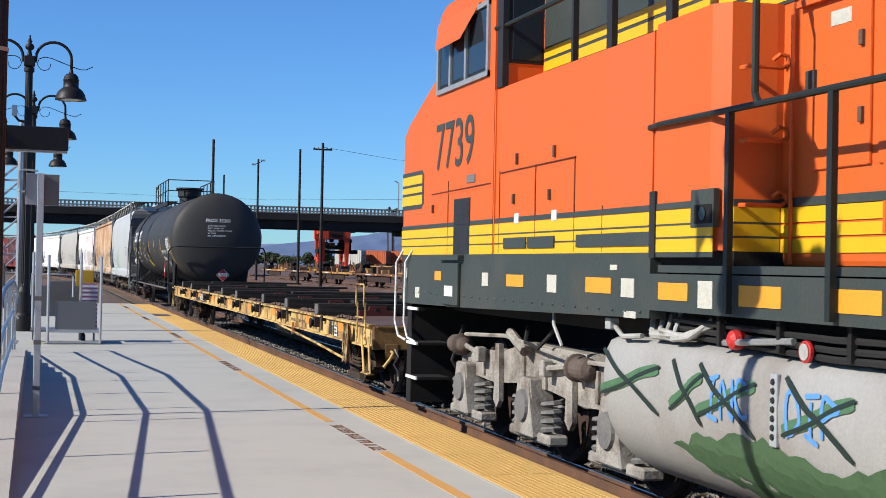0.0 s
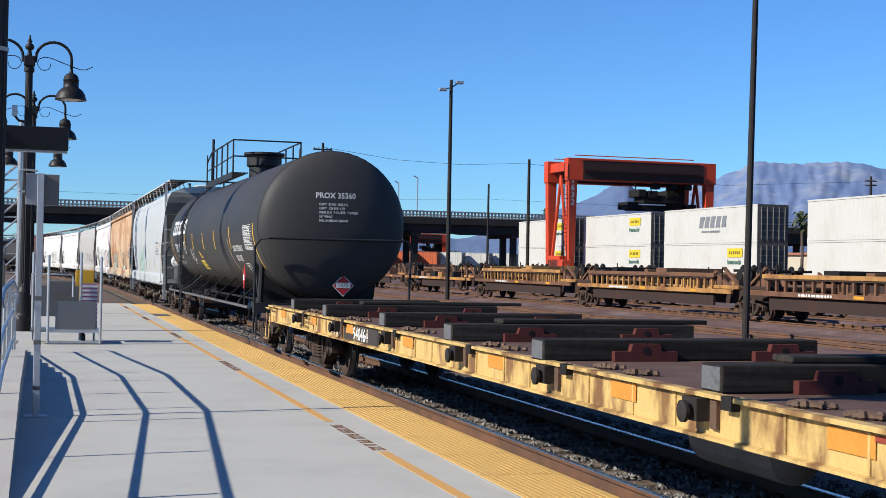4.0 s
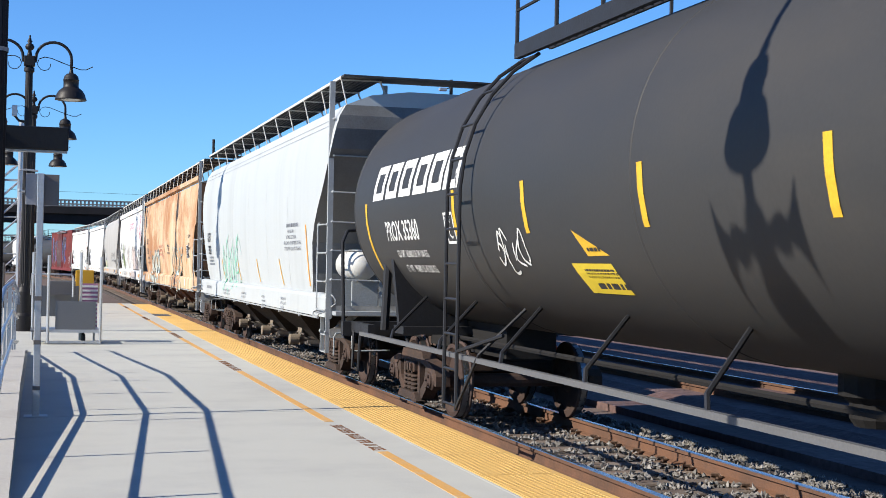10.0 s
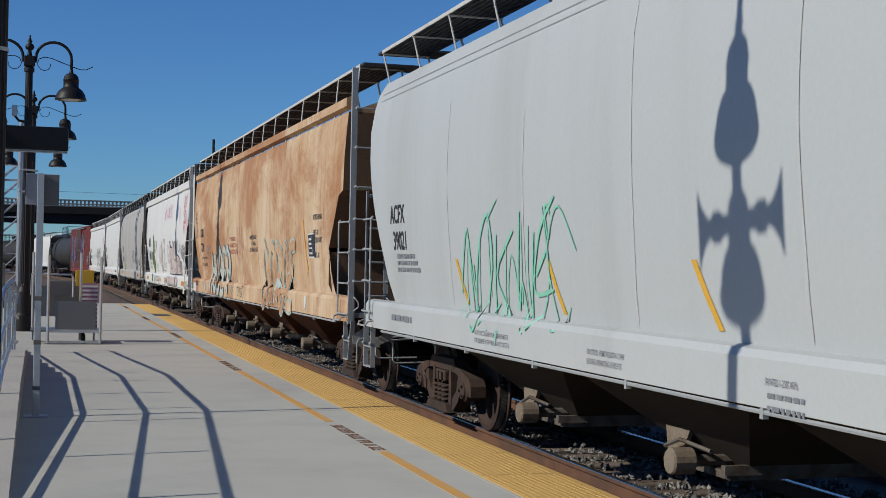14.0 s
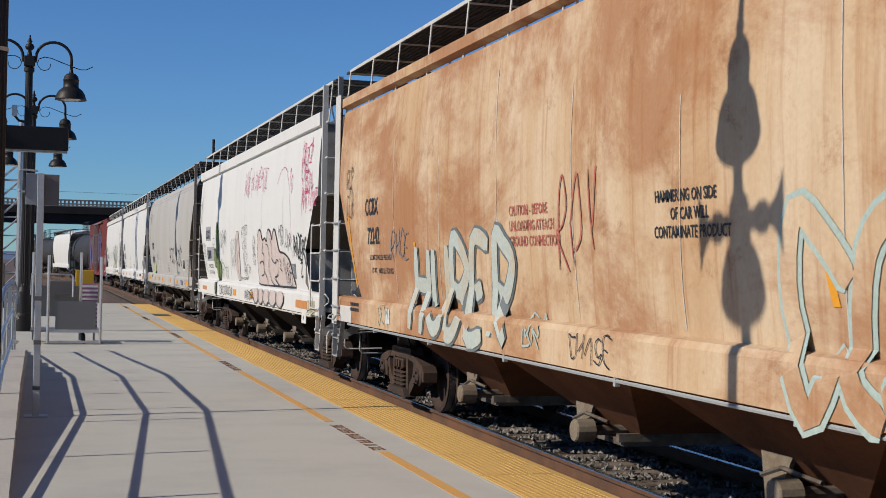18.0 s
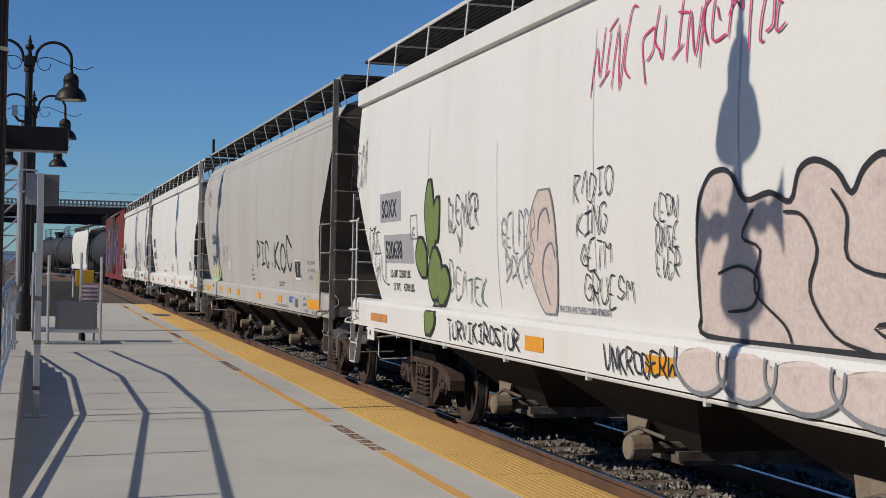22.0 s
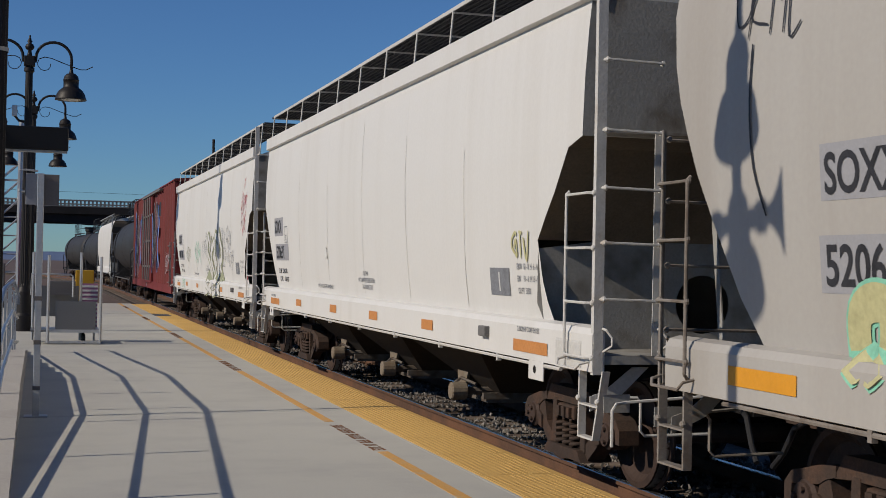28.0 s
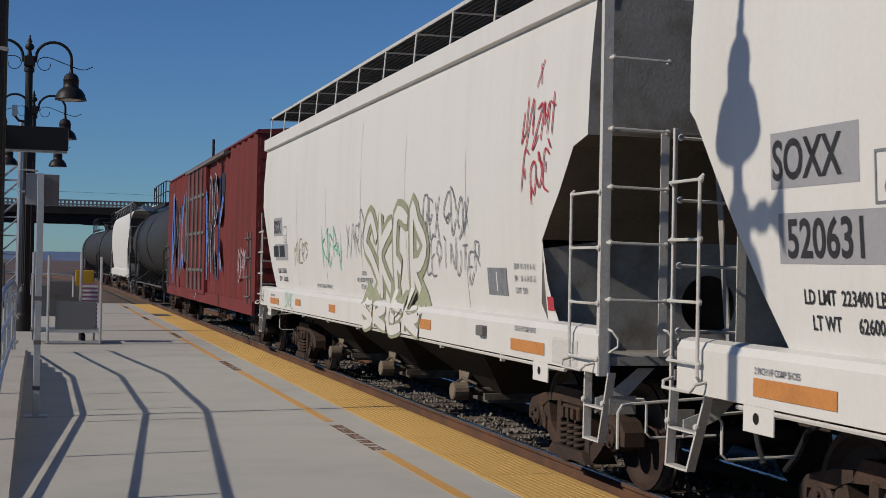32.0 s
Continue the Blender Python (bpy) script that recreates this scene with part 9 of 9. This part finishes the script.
def gantry(x0, x1, y0, y1, top, name_label):
    g = thing("gantry_crane", name_label, "gantry crane", "gantry cranes", m=pose(0, 0, -0.45))
    for x in (x0, x1):
        for y in (y0, y1):
            part("leg", B(prism, [(x - 0.26, 1.6), (x + 0.26, 1.6), (x + 0.50, top - 0.6), (x - 0.50, top - 0.6)], "y", y - 0.42, y + 0.42), M_crane, g)
            part("leg_brace", B(tube, [(x, y + (0.5 if y == y0 else -0.5), 2.4), (x, (y0 + y1) / 2, top - 1.6)], 0.16, 6), M_crane, g)
            for d in (-0.9, 0.9):
                part("tyre", B(lathe, [(0.3, x - 0.35), (0.75, x - 0.3), (0.75, x + 0.3), (0.3, x + 0.35)], "x", 16, at=(0, y + d, 0.75)), M_hose, g)
            part("wheel_box", B(box, x - 0.5, x + 0.5, y - 1.5, y + 1.5, 1.2, 2.0, bev=0.05), M_crane, g)
        part("sill_beam", B(box, x - 0.35, x + 0.35, y0, y1, 1.9, 2.6), M_crane, g)
        part("portal_tie", B(box, x - 0.3, x + 0.3, y0, y1, top - 1.2, top - 0.3), M_crane, g)
    for y in (y0, y1):
        part("main_girder", B(box, x0 - 0.6, x1 + 0.6, y - 0.55, y + 0.55, top - 2.2, top, bev=0.05), M_crane, g, "long orange girder")
        # Dark sheets laid on the girder's front stand for its shaded side.
        part("girder_shade", B(box, x0 + 1.0, x1 - 0.8, y - 0.60, y - 0.551, top - 2.1, top - 1.35), M_crane_dark, g, "dark sheet carrying the shade on the girder side")
        part("girder_shade", B(box, x0 + 1.0, x1 - 0.8, y - 0.60, y - 0.551, top - 1.15, top - 0.25), M_crane_dark, g, "dark sheet carrying the shade on the girder side")
        part("service_rail", B(tube, [(x0, y - 0.7, top + 0.25), (x1 - 2, y - 0.7, top + 0.25)], 0.05, 5), M_crane, g)
        part("cable_tray", B(box, x0 + 1, x1 - 1, y - 0.8, y - 0.61, top - 1.3, top - 1.18), M_under, g)
    xm = x0 + (x1 - x0) * 0.72
    part("trolley", B(box, xm - 2.0, xm + 3.0, y0 + 0.6, y1 - 0.6, top - 0.9, top - 0.1), M_under, g)
    for dx in (-1.6, 0.2, 1.9):
        part("sheave_block", B(box, xm + dx - 0.35, xm + dx + 0.35, y0 - 0.3, y0 + 0.4, top - 2.8, top - 2.2, bev=0.05), M_under, g)
    part("mast_column", B(box, xm + 1.2, xm + 2.6, y0 + 2.0, y1 - 2.0, top - 4.6, top - 2.0, bev=0.05), M_under, g)
    for dx in (-2, 2):
        for y in (y0 + 1, y1 - 1):
            part("hoist_rope", B(tube, [(xm + dx, y, top - 1.3), (xm + dx * 0.8, y, top - 3.2)], 0.07, 5), M_under, g)
    ym = (y0 + y1) / 2
    spread_ = part("spreader", B(box, xm - 3.6, xm + 3.6, ym - 0.5, ym + 0.5, top - 4.9, top - 4.3, bev=0.05), M_under, g, "black lifting spreader")
    part("head_block", B(box, xm - 2.2, xm + 2.2, ym - 1.2, ym + 1.2, top - 4.1, top - 3.3, bev=0.05), M_under, spread_)
    for dx, w_, zz in ((-3.4, 0.6, 4.3), (-2.4, 0.4, 3.0), (1.0, 0.7, 3.05), (3.2, 0.5, 4.4), (-1.2, 0.5, 3.1)):
        part("sheave_housing", B(box, xm + dx - w_, xm + dx + w_, ym - 1.3, ym + 1.3, top - zz - 0.5, top - zz + 0.25, bev=0.05), M_under, spread_)
    for dx in (-0.95, -0.60):
        part("ladder_stile", B(tube, [(x0 + dx, y0 - 0.55, 2.0), (x0 + dx, y0 - 0.55, top - 0.6)], 0.035, 5), M_under, g)
    for k in range(22):
        part("ladder_rung", B(tube, [(x0 - 0.95, y0 - 0.55, 2.3 + 0.42 * k), (x0 - 0.60, y0 - 0.55, 2.3 + 0.42 * k)], 0.025, 5), M_under, g)
    part("engine_house", B(box, x0 - 0.75, x0 + 0.75, y0 + 1.0, y1 - 1.0, 1.5, 3.4, bev=0.06), M_crane, g)
    for k in range(5):
        part("engine_louvre", B(box, x0 - 0.775, x0 - 0.752, y0 + 1.3 + 0.6 * k, y0 + 1.7 + 0.6 * k, 2.0, 3.0), M_crane_dark, g)
    part("exhaust", B(tube, [(x0 - 0.2, y0 + 1.6, 3.4), (x0 - 0.2, y0 + 1.6, 4.3)], 0.08, 8), M_under, g)
    part("drive_box", B(box, x0 - 1.1, x0 - 0.3, y0 - 1.0, y0 + 0.6, 1.7, 3.0, bev=0.05), M_crane, g)
    return g


crane = gantry(50.4, 65.4, 126.0, 131.6, 13.1, "orange rubber-tyred gantry crane over stacked containers")
for k, ch in enumerate("M1632"):
    cu = bpy.data.curves.new("words", "FONT")
    cu.body, cu.size, cu.align_x, cu.resolution_u, cu.offset = ch, 0.78, "CENTER", 2, 0.02
    ob = bpy.data.objects.new("words", cu)
    bm = bmesh.new()
    bm.from_mesh(bpy.data.meshes.new_from_object(ob))
    bpy.data.objects.remove(ob)
    for v in bm.verts:
        v.co = (50.4 + v.co.x, 125.57, 11.35 - 0.72 * k + v.co.y)
    part("lettering", bm, M_letter_w, crane)
gantry(82.3, 90.4, 305, 309, 9.6, "distant orange gantry crane")
gantry(50.5, 55.1, 250, 255, 9.0, "orange gantry crane beyond the road bridge")

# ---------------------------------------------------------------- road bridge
# Near-black: shade on deck, girders and piers is put into the concrete's colour.
M_bridge = mat("bridge_concrete_shade", (0.024, 0.021, 0.021), 0.9, var=0.15, scale=0.3, second=(0.016, 0.015, 0.015), amount=0.45)
M_bridge_l = mat("bridge_rail", (0.192, 0.185, 0.178), 0.85, var=0.1, scale=1)
bridge = thing("road_bridge", "long concrete road bridge on piers over the rail yard", "bridge")
YB = 200.0
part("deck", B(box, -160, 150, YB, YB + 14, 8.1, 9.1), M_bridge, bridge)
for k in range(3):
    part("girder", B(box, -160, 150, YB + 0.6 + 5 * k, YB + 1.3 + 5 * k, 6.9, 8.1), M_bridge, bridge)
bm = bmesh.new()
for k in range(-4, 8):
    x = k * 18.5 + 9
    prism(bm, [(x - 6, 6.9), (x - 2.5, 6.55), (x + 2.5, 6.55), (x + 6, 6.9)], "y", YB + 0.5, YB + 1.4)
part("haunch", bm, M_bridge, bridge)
for yy in (YB + 0.15, YB + 13.7):
    part("parapet_rail", B(box, -160, 150, yy, yy + 0.3, 9.92, 10.12), M_bridge_l, bridge)
    part("parapet_base", B(box, -160, 150, yy, yy + 0.3, 9.1, 9.27), M_bridge_l, bridge)
bal = part("baluster", B(box, -0.13, 0.13, 0.03, 0.25, 9.25, 9.93), M_bridge_l, bridge)
bal.matrix_basis = pose(-60, YB + 0.15, 0)
for k in range(1, 290):
    again(bal, "baluster", pose(-60 + 0.55 * k, YB + 0.15, 0))
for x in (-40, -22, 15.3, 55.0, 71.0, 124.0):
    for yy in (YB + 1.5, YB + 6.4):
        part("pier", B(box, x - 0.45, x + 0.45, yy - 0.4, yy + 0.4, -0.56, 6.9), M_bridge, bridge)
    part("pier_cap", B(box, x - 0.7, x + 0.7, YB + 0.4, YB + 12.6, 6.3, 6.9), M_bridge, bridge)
for x in (52.2, 55.2):
    part("lamp_standard", B(tube, [(x, YB + 1, 9.4), (x, YB + 1, 14.2 + 0.3 * (x - 52.2)), (x - 0.6, YB + 1, 14.5 + 0.3 * (x - 52.2))], 0.10, 6), M_alu, bridge)

# ---------------------------------------------------------------- poles and wires
M_pole = mat("pole_dark", (0.019, 0.016, 0.015), 0.8, var=0.15, scale=2)
pole_group = "yard poles"


def pole(x, y, top, r, lamp=False, arms=0, lean=0.0):
    p = thing("light_pole" if lamp else "utility_pole", "tall dark steel yard light pole" if lamp else "dark wooden utility pole", "pole", pole_group, m=pose(x, y, -0.5, 0, lean, 0))
    part("shaft", B(tube, [(0, 0, 0), (0, 0, top)], [r, r * 0.72], 10), M_pole, p)
    if lamp:
        for s in (-1, 1):
            part("lamp_head", B(box, s * 0.55 - 0.25, s * 0.55 + 0.25, -0.15, 0.15, top - 0.5 + 0.25 * s, top - 0.3 + 0.25 * s, bev=0.03), M_alu, p)
            part("lamp_arm", B(tube, [(0, 0, top - 0.5), (s * 0.55, 0, top - 0.4 + 0.25 * s)], 0.04, 5), M_pole, p)
    for k in range(arms):
        part("cross_arm", B(box, -0.9, 0.9, -0.06, 0.06, top - 0.7 - 0.6 * k, top - 0.55 - 0.6 * k), M_pole, p)
        bm = bmesh.new()
        for x2 in (-0.8, -0.4, 0.4, 0.8):
            lathe(bm, [(0.05, top - 0.55 - 0.6 * k), (0.06, top - 0.42 - 0.6 * k)], "z", 6, at=(x2, 0, 0))
        part("insulator", bm, M_bridge_l, p)
    return p


pole(20.2, 36.4, 16.5, 0.105, False, 0, 0.9)
pole(25.0, 83.4, 14.1, 0.15, True)
pole(25.2, 125.5, 13.5, 0.17, False, 1)
pole(49.2, 135.0, 13.6, 0.2)
pole(62.0, 187.0, 14.2, 0.2)
pole(25.0, 136.0, 13.7, 0.16)
pole(24.3, 159.0, 14.3, 0.16, True)
pole(13.6, 113.5, 12.3, 0.15, False, 0)
pole(17.9, 140.0, 11.1, 0.13, False, 0)
pole(110.7, 165.0, 15.8, 0.22, False, 2)
wire = thing("overhead_wire", "thin dark wires between utility poles", "wire", kind="structure")
part("strand", B(tube, [(25.2, 125.5, 12.6), (33, 128, 11.9), (41, 132, 12.0), (49.2, 135.0, 12.7)], 0.02, 4), M_pole, wire)
part("strand", B(tube, [(49.2, 135, 12.6), (80, 150, 12.2), (110.7, 165, 14.6)], 0.02, 4), M_pole, wire)
part("strand", B(tube, [(-30, 190, 11.0), (30, 188, 10.4), (62, 187, 11.5), (120, 190, 10.8)], 0.02, 4), M_pole, wire)

# ---------------------------------------------------------------- trees, far buildings and mountains
M_leaf = mat("leaf_green", (0.041, 0.056, 0.022), 0.8, var=0.2, scale=0.6, second=(0.074, 0.081, 0.037), amount=0.45, island=True, per=0.4)
M_bark = mat("bark", (0.089, 0.067, 0.052), 0.9, var=0.2)


def tree(x, y, h, w, seed):
    r = random.Random(seed)
    t = thing("tree", "dusty green broadleaf tree beyond the yard", "tree", "far trees", m=pose(x, y, -0.5))
    bm = bmesh.new()
    tube(bm, [(0, 0, 0), (0.1, 0, h * 0.3), (0.0, 0.1, h * 0.6)], [0.28, 0.2, 0.1], 7)
    for k in range(5):
        a = r.uniform(0, 6.3)
        tube(bm, [(0.05, 0, h * 0.35), (w * 0.3 * math.cos(a), w * 0.3 * math.sin(a), h * 0.65)], [0.1, 0.04], 5)
    part("trunk", bm, M_bark, t)
    nrm = np.random.RandomState(seed)
    n = 900
    d = nrm.randn(n, 3)
    d /= np.linalg.norm(d, axis=1)[:, None]
    rad = (0.55 + 0.45 * nrm.rand(n)) * (0.8 + 0.25 * np.sin(3 * d[:, 0] + seed) * np.cos(4 * d[:, 2]))
    c = d * rad[:, None] * np.array([w / 2, w / 2, h * 0.36]) + np.array([0, 0, h * 0.64])
    q = nrm.randn(n, 3, 3) * 0.28
    v = (c[:, None, :] + q).reshape(-1, 3)
    me = bpy.data.meshes.new("crown")
    me.from_pydata(v.tolist(), [], np.arange(3 * n).reshape(-1, 3).tolist())
    me.materials.append(M_leaf)
    child("crown", me, t, Matrix())


def palm(x, y, h, seed):
    r = random.Random(seed)
    t = thing("palm_tree", "tall fan palm with a shaggy crown", "palm tree", "far palms", m=pose(x, y, -0.5))
    part("trunk", B(tube, [(0, 0, 0), (0.15, 0, h * 0.5), (0, 0, h)], [0.35, 0.22, 0.2], 7), M_bark, t)
    bm = bmesh.new()
    for k in range(34):
        a, e = r.uniform(0, 6.3), r.uniform(-0.9, 1.2)
        L = r.uniform(1.2, 1.9)
        dx, dz = math.cos(e) * L, math.sin(e) * L
        p0, p1 = Vector((0, 0, h)), Vector((dx * math.cos(a), dx * math.sin(a), h + dz))
        w = Vector((-math.sin(a), math.cos(a), 0)) * 0.35
        p2 = p1 + Vector((math.cos(a) * 0.4, math.sin(a) * 0.4, -0.5))
        bm.faces.new([bm.verts.new(p) for p in (p0, p1 + w, p2, p1 - w)])
    part("crown", bm, M_leaf, t)


for k in range(30):
    tree(50 + 4.2 * k + rnd.uniform(-2, 2), 330 + rnd.uniform(-15, 60), rnd.uniform(4, 6.8), rnd.uniform(4.5, 8), 200 + k)
for x, y, h in ((64, 325, 13), (76.5, 300, 14), (78, 310, 12), (100, 262, 13), (82, 320, 11)):
    palm(x, y, h, int(x))
palm(106, 175, 9.5, 7)

M_roof = mat("roof_terracotta", (0.259, 0.111, 0.067), 0.8, var=0.1)
M_wall = mat("wall_cream", (0.429, 0.37, 0.281), 0.8, var=0.06)
for x, y, w, d, hh in ((128, 190, 26, 12, 5.0),):
    b = thing("warehouse", "low flat-roofed building beyond the yard", "building", "far buildings", m=pose(x, y, -0.5))
    part("wall", B(box, -w / 2, w / 2, -d / 2, d / 2, 0, hh), M_wall, b)
    part("roof", B(box, -w / 2 - 0.4, w / 2 + 0.4, -d / 2 - 0.4, d / 2 + 0.4, hh, hh + 0.4), M_roof, b)
    for k in range(int(w / 3)):
        part("window", B(box, -w / 2 + 1 + 3 * k, -w / 2 + 2.4 + 3 * k, -d / 2 - 0.03, -d / 2, 1.2, 2.4), M_trim_dark, b)


def ridge(name, dist, crest, col, far_col, seed, label):
    """A mountain range at a distance: crest gives (bearing in degrees right of the track, height)."""
    # Blue distance haze is mixed into both rock colours.
    m_ = mat("rock_haze_" + name, col, 0.95, var=0.06, scale=0.010, fine=0.05, bump=0.0, second=far_col, amount=0.44, stretch=(1, 1, 0.55), spread=0.12)
    rows, nu, nv = [], 420, 48
    a0, a1 = crest[0][0], crest[-1][0]
    for j in range(nv + 1):
        row, f = [], j / nv
        for i in range(nu + 1):
            a = a0 + (a1 - a0) * i / nu
            p = Vector((a * 0.9, f * 2.2, seed))
            wob = noise.fractal(p, 0.7, 2.1, 9)
            ridged = 1 - abs(noise.fractal(p * 1.7 + Vector((9, 0, 0)), 0.6, 2.1, 8))
            d = dist * (1 + 0.45 * f)
            edge = math.sin(math.pi * min(f, 0.999)) ** 0.7
            z = interp(a, crest) * (1 + 0.45 * f) * (f ** 1.1) * (1 + 0.035 * wob) + interp(a, crest) * edge * (0.028 * wob + 0.022 * (ridged - 0.7))
            row.append((d * math.sin(radians(a)), d * math.cos(radians(a)), z - 4))
        rows.append(row)
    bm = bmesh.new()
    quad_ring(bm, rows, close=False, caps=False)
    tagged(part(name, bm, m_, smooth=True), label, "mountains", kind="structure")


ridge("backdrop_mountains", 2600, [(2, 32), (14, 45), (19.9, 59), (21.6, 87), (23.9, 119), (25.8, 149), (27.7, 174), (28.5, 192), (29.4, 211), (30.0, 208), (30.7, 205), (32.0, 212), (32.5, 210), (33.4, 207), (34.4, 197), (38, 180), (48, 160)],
      (0.105, 0.155, 0.275), (0.185, 0.215, 0.285), 4, "mountain range with bare slopes, blue-grey haze put into its colour")
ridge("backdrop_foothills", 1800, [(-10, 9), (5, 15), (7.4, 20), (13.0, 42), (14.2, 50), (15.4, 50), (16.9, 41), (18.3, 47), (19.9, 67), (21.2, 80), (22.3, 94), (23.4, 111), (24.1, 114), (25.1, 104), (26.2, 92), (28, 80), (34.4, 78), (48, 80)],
      (0.082, 0.122, 0.215), (0.10, 0.14, 0.225), 9, "foothills with blue haze put into their colour")


def motions():
    for car, front, length in TRAIN:
        rows = []
        for k in range(65):
            t = k * 0.5
            mid = front + length / 2 - gone(t)
            half = length * 0.36
            ax, ay, _ = on_track(mid - half)
            bx, by, _ = on_track(mid + half)
            rz = math.degrees(math.atan2(-(bx - ax), by - ay))
            rows.append((t, pose((ax + bx) / 2, (ay + by) / 2, RAIL, 0, 0, rz)))
        walk(car, rows)
    for w, at, r in WHEELS:
        walk(w, [(t, pose(*at, math.degrees(gone(t) / r) % 360.0)) for t in [k * 0.125 for k in range(257)]])
    # message letters lie behind the display's face, come forward at its right end, run along it and go back in
    for o, i in LED_LETTERS:
        speed, start, x0, z = 0.214, 5.35 + 0.171 * i, 0.104, 2.342
        rows = [(0.0, pose(x0, 0.0, z)), (start - 0.1, pose(x0, 0.0, z)), (start, pose(x0, -0.033, z))]
        rows += [(start + 0.3 * k, pose(x0 - 0.3 * k * speed, -0.033, z)) for k in range(1, 7)]
        x1 = x0 - 1.8 * speed
        rows += [(start + 1.9, pose(x1, 0.0, z)), (32.0, pose(x1, 0.0, z))]
        walk(o, rows)


motions()
